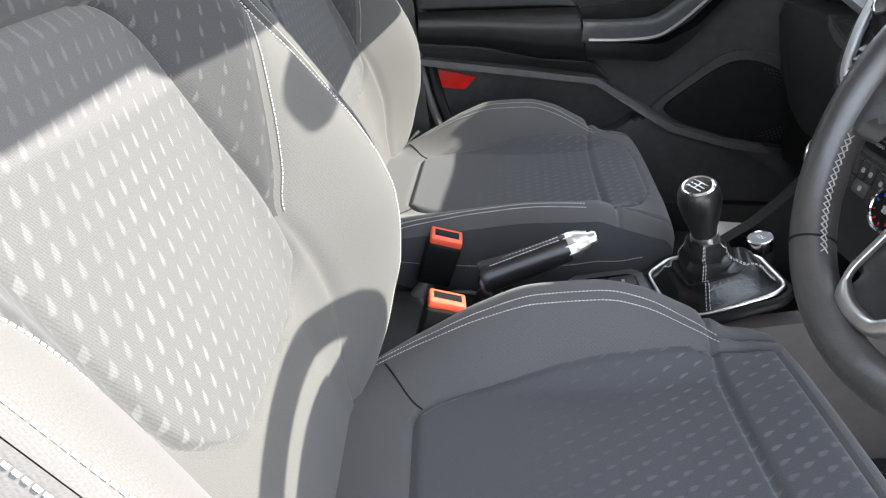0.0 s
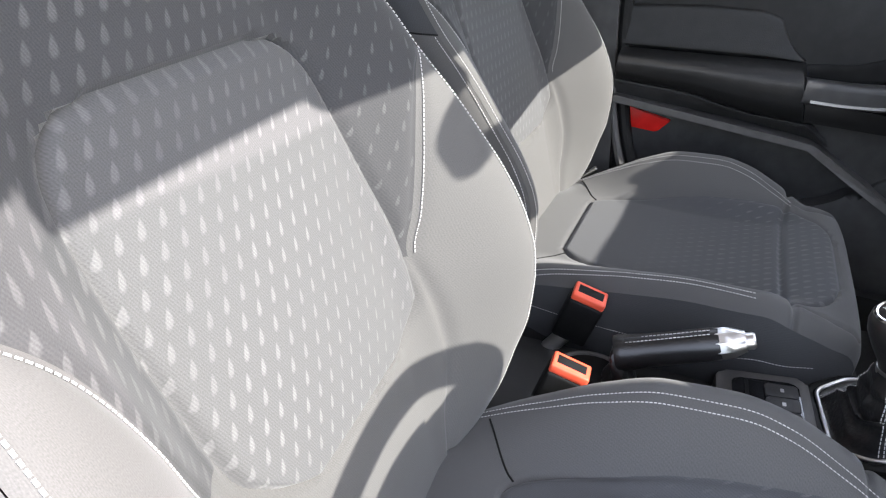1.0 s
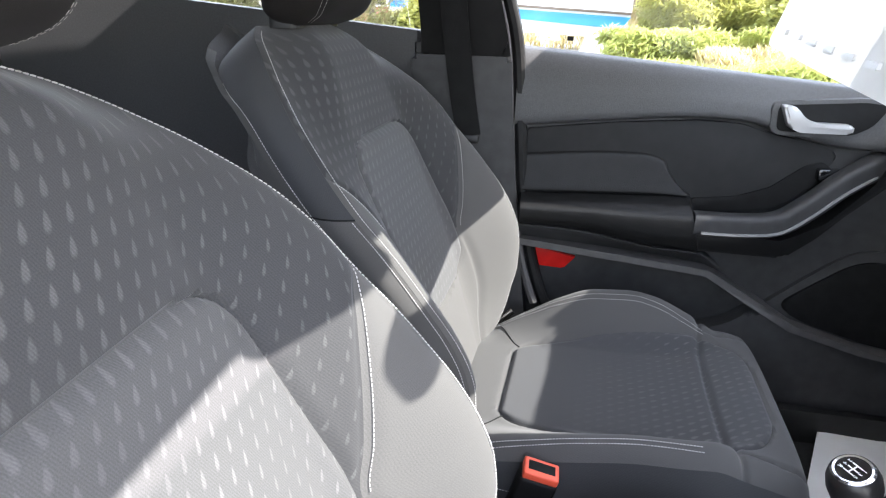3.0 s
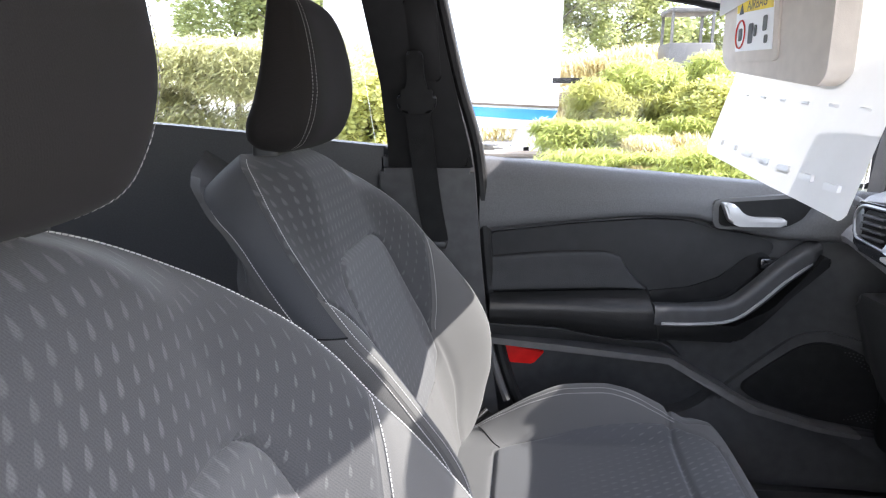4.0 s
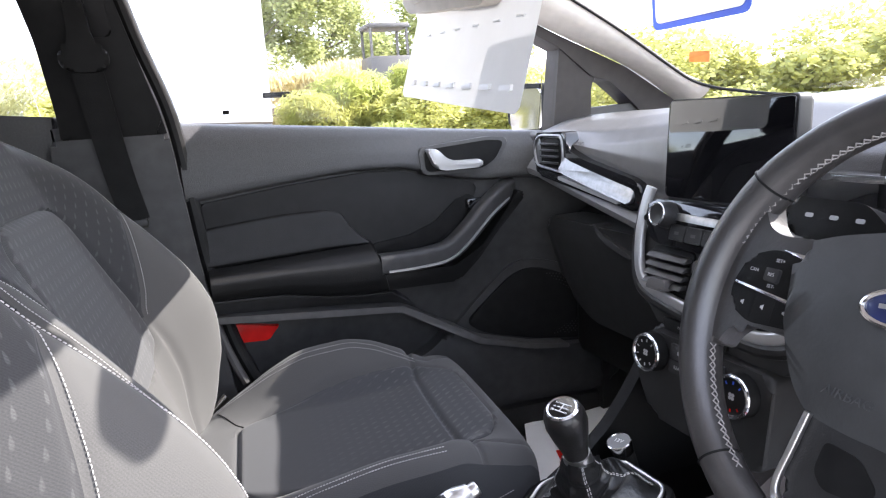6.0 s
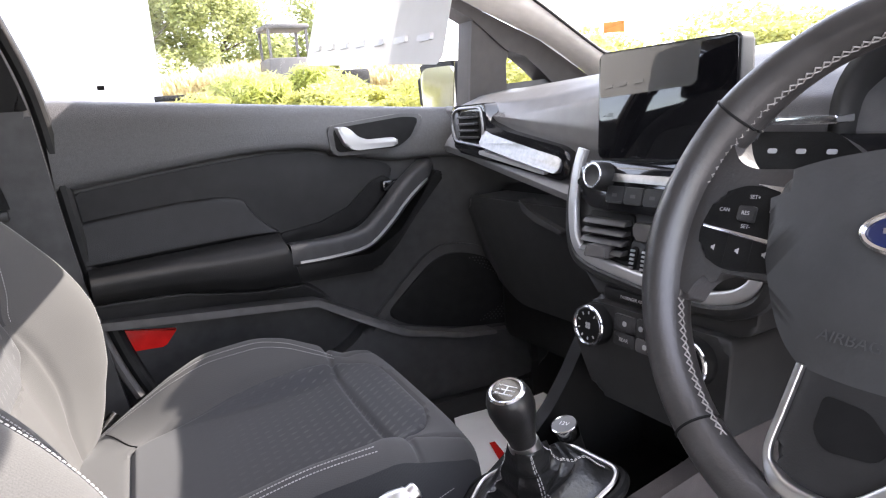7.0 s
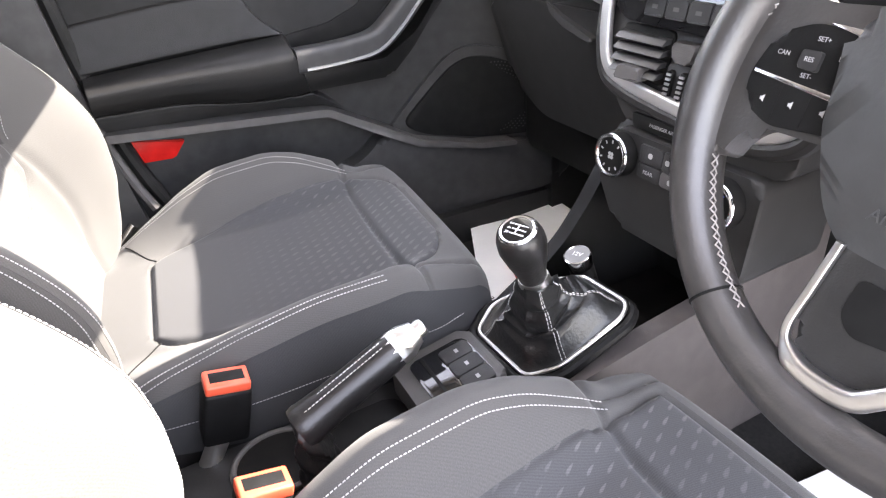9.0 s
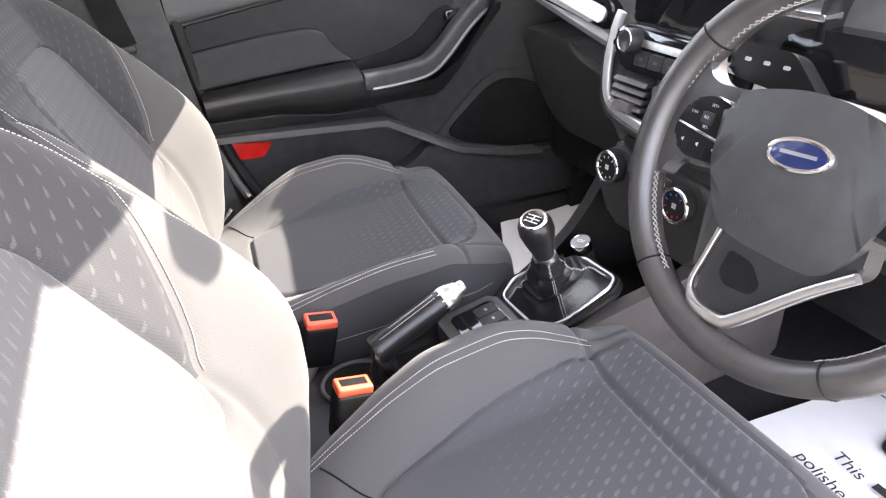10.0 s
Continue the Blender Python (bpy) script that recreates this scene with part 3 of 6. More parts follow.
    part("seat_base", box(-0.16, 0.30, yc - 0.19, yc + 0.19, 0.27, 0.40, 0.02), M_BLACK, root)
    for sgn in (-1, 1):
        part("seat_valance", slab(rounded([(-0.20, 0.33), (0.30, 0.33), (0.33, 0.38), (0.30, 0.425), (-0.10, 0.44), (-0.20, 0.46)], 0.02), "y", yc + sgn * 0.19, yc + sgn * 0.232, 0.008), M_PLASTIC, root)
    # headrest
    HW = curve([1.074, 1.082, 1.10, 1.16, 1.22, 1.26, 1.285, 1.298, 1.304], [0.078, 0.099, 0.114, 0.122, 0.118, 0.110, 0.099, 0.082, 0.052])
    HF = curve([1.074, 1.080, 1.09, 1.11, 1.135, 1.165, 1.20, 1.24, 1.27, 1.285, 1.298, 1.304], [-0.342, -0.322, -0.303, -0.289, -0.280, -0.276, -0.279, -0.287, -0.298, -0.307, -0.321, -0.335])
    HR = curve([1.074, 1.082, 1.095, 1.107, 1.15, 1.20, 1.247, 1.273, 1.292, 1.304], [-0.372, -0.392, -0.402, -0.402, -0.385, -0.371, -0.363, -0.360, -0.359, -0.356])

    def head(u, v):
        z = 1.074 + 0.230 * v
        f, r, hw = HF(z), HR(z), HW(z)
        c, s = math.cos(2 * math.pi * u), math.sin(2 * math.pi * u)
        cx, sy = math.copysign(abs(c) ** 0.62, c), math.copysign(abs(s) ** 0.50, s)
        return turn @ Vector(((f + r) / 2 + (f - r) / 2 * cx, hw * sy, z))
    us = [i / 72 for i in range(72)]
    vs = span(0, 1, 34, True)
    bm = sheet(head, us, vs, None, True)
    for v, k in ((vs[0], 0), (vs[-1], 72 * 33)):
        cen = sum((head(u, v) for u in us), Vector()) / 72
        cv = bm.verts.new(cen)
        bm.verts.ensure_lookup_table()
        for i in range(72):
            bm.faces.new((bm.verts[k + i], bm.verts[k + (i + 1) % 72], cv))
    add_uv(bm, lambda c: (c.y, c.z))
    hr = part("headrest", bm, M_HEAD, root, "near-black cloth headrest", angle=70)
    for g in (-1, 1):
        for uu in (0.105, 0.128):
            line = [head((g * uu) % 1.0, v) + turn.to_3x3() @ Vector((0.0008, g * 0.0008, 0)) for v in span(0.02, 0.98, 70)]
            stitches(line, turn.to_3x3() @ Vector((1, g, 0.0)), hr, pitch=0.005, length=0.0034, thick=0.0006, material=M_THREAD_G)
        post = [turn @ Vector((-0.368, g * 0.055, z)) for z in span(1.02, 1.10, 4)]
        part("headrest_post", sweep(post, circle(0.006), up=(1, 0, 0)), M_CHROME, root, "bright steel post")
        part("headrest_guide", slab(rounded([(-0.392, g * 0.085), (-0.350, g * 0.085), (-0.350, g * 0.028), (-0.392, g * 0.028)], 0.012), "z", 1.070, 1.091, 0.005, warp=lambda c: turn @ Vector(c)), M_PLASTIC, root, "black plastic post guide")
    return root


driver = seat(-SEAT_Y, 0.0, 0.0, "grey patterned cloth driver seat with white stitching, sunlit backrest", False)
passenger = seat(SEAT_Y, -0.02, -5.0, "grey patterned cloth passenger seat with white stitching, half in shade", True)

# ---------------- floor and shell of the car ----------------
car_floor = tagged(part("car_floor", box(-1.30, 1.15, -0.70, 0.70, 0.20, 0.272, 0.01), M_CARPET), "dark carpeted car floor", "floor", kind="structure")
# sill and kick panel under the passenger door
part("sill_trim", slab(rounded([(-0.30, 0.24), (0.85, 0.24), (0.85, 0.335), (0.60, 0.345), (0.0, 0.36), (-0.30, 0.37)], 0.02), "y", 0.72, 0.60, 0.02), M_PLASTIC, car_floor)
part("sill_trim", box(-0.30, 0.85, -0.72, -0.62, 0.24, 0.34, 0.02), M_PLASTIC, car_floor)


def warp_door(c):
    """The door trim runs in towards the front."""
    x, y, z = c
    return (x, y - 0.10 * smooth01((x - 0.45) / 0.6) - 0.02 * smooth01((x - 0.6) / 0.3), z)


door = thing("door_1", (0.35, 0.70, 0.36), "closed front passenger door with dark grey trim and silver handle", "car door", kind="structure")
# backing, with the top roll at the window
belt = lambda x: 1.036 - 0.085 * (x + 0.07)
def door_skin(u, v):
    x = -0.075 + u * 1.02
    zt = belt(x)
    prof = [(0.742, zt - 0.004), (0.738, zt - 0.006), (0.730, zt - 0.012), (0.722, zt - 0.022), (0.712, zt - 0.05), (0.704, zt - 0.10), (0.702, zt - 0.15), (0.702, 0.72), (0.706, 0.60), (0.712, 0.48), (0.70, 0.36), (0.70, 0.33)]
    k = v * (len(prof) - 1)
    i = min(int(k), len(prof) - 2)
    t = k - i
    return warp_door((x, prof[i][0] * (1 - t) + prof[i + 1][0] * t, prof[i][1] * (1 - t) + prof[i + 1][1] * t))
part("door_card", sheet(door_skin, span(0, 1, 60), span(0, 1, 45)), M_DOORLOW, door, "soft grained dark plastic")
part("door_panel_outer", slab([(-0.08, 0.30), (0.82, 0.30), (0.82, 0.94), (-0.08, 1.02)], "y", 0.80, 0.765), M_BODY, door)
# the padded upper part: a convex roll under the window that ends in a seam
PAD_LOW = curve([-0.07, 0.12, 0.28, 0.36, 0.42, 0.50, 0.56, 0.62, 0.76], [0.884, 0.905, 0.917, 0.914, 0.900, 0.880, 0.872, 0.872, 0.858])
PAD_Y = curve([0.0, 0.035, 0.12, 0.25, 0.45, 0.65, 0.85, 0.95, 1.0], [0.734, 0.708, 0.696, 0.686, 0.679, 0.675, 0.674, 0.677, 0.687])
def pad_fn(x, v):
    return warp_door((x, PAD_Y(v), (belt(x) + 0.002) * (1 - v) + PAD_LOW(x) * v))
part("upper_pad", sheet(pad_fn, span(-0.073, 0.76, 70), span(0, 1, 40, True)), M_PAD, door, "grained soft plastic upper pad", angle=60)
# middle cloth panel
part("door_inset", slab(rounded([(-0.06, 0.70), (0.30, 0.70), (0.44, 0.72), (0.50, 0.80), (0.545, 0.86), (0.50, 0.879), (0.42, 0.891), (0.36, 0.909), (0.28, 0.912), (0.12, 0.900), (-0.06, 0.879)], 0.02), "y", 0.71, 0.688, 0.006, warp=warp_door), M_DOORCLOTH, door, "dark cloth door panel")
# armrest with its pad, soft and rounded, each closed by a seam
def soft_panel(name, ztop, zbot, front, prof, material, label=""):
    """A padded strip from the rear edge of the door to the line front(v); prof(v) is how far it stands out."""
    def fn(u, v):
        x1 = front(v)
        x = -0.050 + (x1 + 0.050) * u
        z = ztop(x) * (1 - v) + zbot(x) * v
        end = 1 - smooth01((u - 0.965) / 0.035) * 0.75
        return warp_door((x, 0.694 - prof(v) * end, z))
    bm = sheet(fn, span(0, 0.9, 40) + span(0.91, 1, 22), span(0, 1, 46, True))
    return part(name, bm, material, door, label, angle=60)
soft_panel("arm_pad", curve([-0.05, 0.05, 0.12, 0.18, 0.215, 0.25, 0.29], [0.833, 0.842, 0.846, 0.846, 0.838, 0.812, 0.775]), curve([-0.05, 0.10, 0.29], [0.752, 0.757, 0.763]), lambda v: 0.235 + 0.052 * smooth01(v * 1.1), curve([0, 0.06, 0.15, 0.4, 0.7, 0.92, 1.0], [0.004, 0.010, 0.012, 0.014, 0.017, 0.019, 0.012]), M_ARM, "soft dark arm pad")
soft_panel("armrest", curve([-0.05, 0.10, 0.29], [0.752, 0.757, 0.763]), curve([-0.05, 0.08, 0.15, 0.22, 0.32], [0.694, 0.686, 0.672, 0.660, 0.655]), lambda v: 0.285 + 0.032 * v, curve([0, 0.03, 0.08, 0.18, 0.32, 0.6, 0.85, 0.95, 1.0], [0.014, 0.036, 0.056, 0.068, 0.073, 0.070, 0.058, 0.048, 0.034]), M_ARM, "padded dark armrest")
soft_panel("armrest_base", curve([-0.05, 0.08, 0.15, 0.22, 0.32], [0.697, 0.689, 0.675, 0.663, 0.658]), curve([-0.05, 0.10, 0.25, 0.40], [0.640, 0.640, 0.630, 0.600]), lambda v: 0.318 + 0.06 * v, curve([0, 0.06, 0.3, 1.0], [0.030, 0.046, 0.036, 0.0]), M_DOORLOW)
# grab handle: an elbow that climbs to the front
path = spline([(0.285, 0.640, 0.722), (0.37, 0.640, 0.722), (0.44, 0.642, 0.730), (0.49, 0.648, 0.762), (0.54, 0.656, 0.808), (0.585, 0.672, 0.838), (0.615, 0.70, 0.848)], 6)
path = [Vector(warp_door(p)) for p in path]
sec = rounded([(-0.02, -0.022), (0.02, -0.022), (0.02, 0.022), (-0.02, 0.022)], 0.012)
part("grab_handle", sweep(path, sec), M_DOORLOW, door, "matt black grab handle")
chrome_line = [p + Vector((0, -0.0205, -0.0135)) for p in path[1:-3]]
part("chrome_strip", sweep(chrome_line, [(-0.003, -0.0022), (0.003, -0.0022), (0.003, 0.0022), (-0.003, 0.0022)]), M_SILVER, door, "thin chrome strip")
# no hollow here: a black plate paints the dark of the recess
part("grab_recess_shade", slab(rounded([(0.285, 0.735), (0.37, 0.738), (0.44, 0.748), (0.49, 0.785), (0.535, 0.830), (0.515, 0.846), (0.485, 0.836), (0.43, 0.790), (0.37, 0.768), (0.285, 0.759)], 0.008), "y", 0.70, 0.682, 0.002, warp=warp_door), M_BLACK, door)
part("lower_trim", slab(rounded([(0.29, 0.66), (0.47, 0.655), (0.52, 0.70), (0.56, 0.75), (0.635, 0.835), (0.62, 0.85), (0.585, 0.80), (0.53, 0.73), (0.46, 0.69), (0.29, 0.70)], 0.012), "y", 0.71, 0.655, 0.006, warp=warp_door), M_TRIMBLACK, door)
part("window_switch", box(0.505, 0.548, 0.665, 0.685, 0.812, 0.835, 0.004), M_GLOSS, door, "window switch")
# door pull; a raised black plate paints the dark of its bowl
part("handle_bezel", slab(rounded([(0.405, 0.895), (0.55, 0.893), (0.585, 0.915), (0.61, 0.962), (0.56, 0.968), (0.40, 0.955)], 0.014), "y", 0.71, 0.672, 0.004, warp=warp_door), M_PAD, door)
part("handle_bowl_shade", slab(rounded([(0.415, 0.902), (0.545, 0.900), (0.575, 0.918), (0.597, 0.957), (0.56, 0.961), (0.412, 0.949)], 0.012), "y", 0.675, 0.6695, 0.002, warp=warp_door), M_BLACK, door)
part("door_handle", slab(rounded([(0.413, 0.952), (0.437, 0.950), (0.455, 0.930), (0.475, 0.922), (0.535, 0.922), (0.543, 0.912), (0.535, 0.904), (0.45, 0.903), (0.43, 0.912)], 0.008), "y", 0.672, 0.652, 0.005, warp=warp_door), M_SILVER, door, "satin silver lever")
# ledge and map pocket
part("pocket_ledge", slab(rounded([(-0.05, 0.662), (0.335, 0.620), (0.43, 0.565), (0.52, 0.513), (0.64, 0.482), (0.72, 0.476), (0.72, 0.466), (0.64, 0.470), (0.51, 0.500), (0.42, 0.552), (0.33, 0.607), (-0.05, 0.648)], 0.004), "y", 0.715, 0.650, 0.004, warp=warp_door), M_PLASTIC_G, door)
part("pocket_front", slab(rounded([(-0.04, 0.345), (0.78, 0.345), (0.85, 0.38), (0.87, 0.47), (0.72, 0.468), (0.64, 0.472), (0.52, 0.503), (0.44, 0.535), (0.40, 0.50), (0.20, 0.43), (-0.04, 0.42)], [0.004, 0.05, 0.05, 0.03, 0.01, 0.02, 0.02, 0.02, 0.05, 0.05, 0.004]), "y", 0.72, 0.668, 0.012, warp=warp_door), M_DOORLOW, door)
part("reflector", slab(rounded([(-0.02, 0.588), (0.05, 0.583), (0.075, 0.612), (-0.02, 0.630)], 0.004), "y", 0.715, 0.698, 0.003, warp=warp_door), M_RED, door, "red warning reflector")
# loudspeaker
part("speaker_panel", slab(rounded([(0.450, 0.520), (0.545, 0.612), (0.600, 0.662), (0.645, 0.680), (0.71, 0.670), (0.79, 0.628), (0.825, 0.54), (0.805, 0.455), (0.66, 0.462), (0.54, 0.490)], 0.035, 6), "y", 0.715, 0.694, 0.016, 5, warp=warp_door), M_DOORLOW, door)
grille = part("speaker_grille", slab(rounded([(0.490, 0.540), (0.555, 0.600), (0.605, 0.643), (0.645, 0.659), (0.70, 0.651), (0.768, 0.614), (0.798, 0.54), (0.783, 0.478), (0.66, 0.483), (0.545, 0.509)], 0.030, 6), "y", 0.700, 0.684, 0.006, 3, warp=warp_door), M_BLACK, door, "perforated loudspeaker grille")
# perforations of the grille in rings
bm = bmesh.new()
for k in range(1, 14):
    for i in range(6 * k):
        a = 2 * math.pi * i / (6 * k)
        r = 0.0068 * k
        px, pz = 0.692 + r * math.cos(a), 0.553 + r * math.sin(a)
        if not (0.545 < px < 0.785 and 0.492 < pz < 0.645):
            continue
        v = [bm.verts.new(warp_door((px + 0.0017 * math.cos(q), 0.6834, pz + 0.0017 * math.sin(q)))) for q in (0, 1.05, 2.09, 3.14, 4.19, 5.24)]
        bm.faces.new(v)
tagged(part("perforation", bm, M_PLASTIC_S, grille, smooth=False), kind="stuff")
# window pane of the door and frame
glass = part("window_pane", slab([(-0.06, 1.02), (0.74, 0.955), (0.74, 1.10), (0.42, 1.33), (0.2, 1.36), (-0.15, 1.36)], "y", 0.742, 0.738, 0, warp=lambda c: (c[0], c[1] - 0.20 * (c[2] - 1.03), c[2])), M_GLASS, door, "clear side window")
glass.visible_shadow = False
for i, (x0, x1, z) in enumerate(((-0.045, 0.005, 1.062), (-0.045, 0.002, 1.055), (-0.042, 0.006, 1.048), (0.018, 0.030, 1.048))):
    part("etched_mark", box(x0, x1, 0.7315 - 0.2 * (z - 1.03), 0.7335 - 0.2 * (z - 1.03), z, z + (0.003 if i < 3 else 0.008)), M_SATIN if i < 3 else M_BLACK, glass)
# ---------------- pillars, roof, rear ----------------
pillar = thing("pillar_trim", (-0.16, 0.70, 0.36), "black plastic centre pillar trim with seat belt slot", "pillar trim", kind="structure")
lean = lambda c: (c[0], c[1] - 0.16 * max(0.0, c[2] - 1.0), c[2])
part("upper_trim", slab(rounded([(-0.40, 1.42), (-0.335, 1.40), (-0.300, 1.345), (-0.268, 1.18), (-0.258, 1.06), (-0.258, 1.008), (-0.085, 1.008), (-0.095, 1.06), (-0.140, 1.24), (-0.160, 1.33), (-0.150, 1.375), (-0.105, 1.405), (-0.06, 1.42)], 0.012), "y", 0.74, 0.660, 0.02, 4, warp=lean), M_TRIMBLACK, pillar)
part("lower_trim", slab(rounded([(-0.275, 1.018), (-0.300, 0.36), (-0.01, 0.36), (-0.035, 0.55), (-0.06, 0.75), (-0.075, 0.90), (-0.085, 1.018)], 0.008), "y", 0.74, 0.655, 0.022, 4, warp=lean), M_DOORLOW, pillar)
seal = [Vector(lean(p)) for p in spline([(-0.165, 0.70, 1.40), (-0.12, 0.695, 1.20), (-0.078, 0.690, 1.05), (-0.062, 0.688, 0.90), (-0.047, 0.688, 0.75), (-0.018, 0.688, 0.60), (0.03, 0.67, 0.48), (0.09, 0.65, 0.40)], 6)]
part("door_seal", sweep(seal, circle(0.013, 10), up=(0, 1, 0)), M_RUBBER, pillar, "black rubber door seal")
edge = [p + Vector((-0.020, -0.02, 0)) for p in seal[:-8]]
part("pillar_edge", sweep(edge, circle(0.0085, 8), up=(0, 1, 0)), M_PLASTIC_G, pillar, "lighter grey pillar edge strip")
# seat belt
belt_thing = thing("seat_belt", (-0.17, 0.63, 0.86), "black seat belt hanging on the centre pillar", "seat belt")
def strap(pts, w, t=0.0016):
    return sweep(pts, [(-w / 2, -t), (w / 2, -t), (w / 2, t), (-w / 2, t)], up=(0, -1, 0.05))
part("webbing", strap(spline([(-0.196, 0.598, 1.150), (-0.186, 0.618, 1.05), (-0.174, 0.636, 0.95), (-0.160, 0.645, 0.868)], 8), 0.048), M_BELT, belt_thing)
part("belt_guide", slab(rounded([(-0.232, 1.160), (-0.232, 1.138), (-0.218, 1.126), (-0.172, 1.126), (-0.158, 1.138), (-0.158, 1.160), (-0.172, 1.164), (-0.180, 1.190), (-0.184, 1.240), (-0.214, 1.240), (-0.212, 1.190), (-0.218, 1.164)], 0.008), "y", 0.612, 0.588, 0.006, back=True), M_BLACK, belt_thing, "black belt guide loop")
part("height_adjuster", slab(rounded([(-0.222, 1.335), (-0.205, 1.185), (-0.150, 1.185), (-0.160, 1.335)], 0.012), "y", 0.640, 0.628, 0.004, warp=lambda c: (c[0], c[1] - 0.16 * (c[2] - 1.18), c[2])), M_TRIMBLACK, belt_thing)
part("belt_slot", box(-0.188, -0.140, 0.642, 0.655, 0.853, 0.870, 0.004), M_PLASTIC, belt_thing)
rod = thing("seat_belt_anchor", (-0.10, 0.615, 0.47), "bare steel seat belt anchor rod by the sill", "belt anchor")
part("rod", sweep([(-0.120, 0.600, 0.455), (-0.050, 0.612, 0.515)], circle(0.009)), M_CHROME, rod)

# roof lining, cant rails, header
roof = tagged(part("ceiling", slab(rounded([(-1.25, -0.50), (0.42, -0.53), (0.48, 0.0), (0.42, 0.53), (-1.25, 0.50)], 0.05), "z", 1.43, 1.395, 0.01), M_HEADLINER), "pale grey roof lining", "ceiling", kind="structure")
part("roof_panel", slab([(-1.3, -0.56), (0.40, -0.58), (0.47, 0.0), (0.40, 0.58), (-1.3, 0.56)], "z", 1.437, 1.455), M_BODY, roof)
for g in (-1, 1):
    end = (0.42, g * 0.575, 1.338) if g > 0 else (0.42, g * 0.605, 1.392)
    rail = spline([(-1.25, g * 0.545, 1.390), (-0.7, g * 0.565, 1.402), (-0.2, g * 0.575, 1.405), (0.05, g * 0.575, 1.397), (0.22, g * 0.575, 1.374), end], 6)
    part("cant_rail", sweep(rail, rounded([(-0.035, -0.03), (0.03, -0.03), (0.03, 0.05), (-0.035, 0.05)], 0.018)), M_HEADLINER, roof)
    seal2 = [p + Vector((0, g * 0.045, -0.03)) for p in rail]
    part("window_seal", sweep(seal2, circle(0.008, 8)), M_RUBBER, roof)
part("header", slab(rounded([(0.34, 1.362), (0.45, 1.358), (0.48, 1.375), (0.44, 1.42), (0.34, 1.42)], 0.012), "y", -0.57, 0.57), M_HEADLINER, roof)
# windscreen pillars
for g in (-1, 1):
    pil = thing("windscreen_pillar", (0.80, g * 0.66, 0.98), "dark windscreen pillar with a small quarter window", "pillar", kind="structure")
    out = 0.13 if g < 0 else 0.0
    wl = lambda c, g=g, o=out: (c[0], g * (c[1] + o - 0.20 * max(0.0, c[2] - 1.03)), c[2])
    wt = lambda c, g=g, o=out: (c[0], g * (c[1] + o - 0.20 * max(0.0, c[2] - 1.03) + 0.7 * (c[2] - 1.325 + 0.4605 * (c[0] - 0.40))), c[2])
    part("pillar_cover", slab(rounded([(0.60, 1.236), (0.657, 1.208), (0.743, 1.174), (0.927, 1.104), (1.09, 1.018), (1.14, 0.985), (1.00, 0.985), (0.935, 1.040), (0.885, 1.074), (0.835, 1.086), (0.745, 1.148), (0.66, 1.186), (0.60, 1.210)], 0.008), "y", 0.735, 0.675, 0.018, 4, warp=wl), M_PILLAR, pil)
    if g < 0:
        part("pillar_upper_trim", slab(rounded([(0.40, 1.385), (0.47, 1.375), (0.72, 1.272), (0.92, 1.170), (1.03, 1.115), (1.16, 1.035), (1.16, 0.998), (1.142, 0.998), (1.093, 1.032), (0.929, 1.120), (0.744, 1.184), (0.60, 1.238), (0.42, 1.345)], 0.008), "y", 0.745, 0.668, 0.010, 4, warp=wt), M_HEADLINER, pil, "pale grey upper pillar trim")
    else:                                        # the pale cover that rolls over from the dark one to the glass
        low = spline([Vector((x, 0.668 - 0.2 * (z - 1.03), z - 0.004)) for x, z in ((0.44, 1.335), (0.60, 1.236), (0.743, 1.176), (0.927, 1.106), (1.05, 1.041), (1.10, 1.010))], 6)
        high = spline([Vector(p) for p in ((0.50, 0.552, 1.337), (0.684, 0.556, 1.249), (0.839, 0.561, 1.171), (0.994, 0.580, 1.092), (1.053, 0.583, 1.062), (1.095, 0.566, 1.044))], 6)
        n = min(len(low), len(high))
        def roll(u, v):
            i = round(v * (n - 1))
            a, b = Vector(low[i]), Vector(high[i])
            w = u if u < 1 else 2 - u
            bulge = Vector((0, -0.020, -0.004)) * math.sin(math.pi * w)
            return a + (b - a) * w + bulge + (Vector((0, 0.012, 0.010)) if u > 1 else Vector())
        part("pillar_upper_trim", sheet(roll, [k / 10 for k in range(20)], [k / (n - 1) for k in range(n)], None, True), M_HEADLINER, pil, "pale grey upper pillar trim")
        # unseen outer sheet, added to keep direct sun off the door pad
        def skin(u, v):
            i = round(v * (n - 1))
            a, b = Vector(high[i]) + Vector((0.004, 0.014, 0.014)), Vector(low[i]) + Vector((0.004, 0.075, 0.030))
            return a + (b - a) * u + Vector((0, 0, 0.020)) * math.sin(math.pi * u)
        part("pillar_sun_block", sheet(skin, span(0, 1, 8), [k / (n - 1) for k in range(n)]), M_BODY, pil, "unseen outer sheet of the pillar that keeps the sun off the door pad")
        gasket = spline([(0.50, 0.551, 1.338), (0.684, 0.553, 1.250), (0.839, 0.558, 1.172), (0.994, 0.578, 1.093), (1.053, 0.580, 1.063), (1.095, 0.562, 1.045), (1.127, 0.526, 1.034), (1.188, 0.426, 1.016), (1.245, 0.22, 1.002)], 6)
        part("screen_gasket", sweep(gasket, circle(0.0035, 8)), M_RUBBER, pil, "black windscreen gasket")
    part("quarter_post", slab(rounded([(0.738, 0.955), (0.842, 0.965), (0.840, 1.06), (0.850, 1.11), (0.745, 1.170)], 0.006), "y", 0.735, 0.680, 0.014, 4, warp=wl), M_PILLAR, pil)
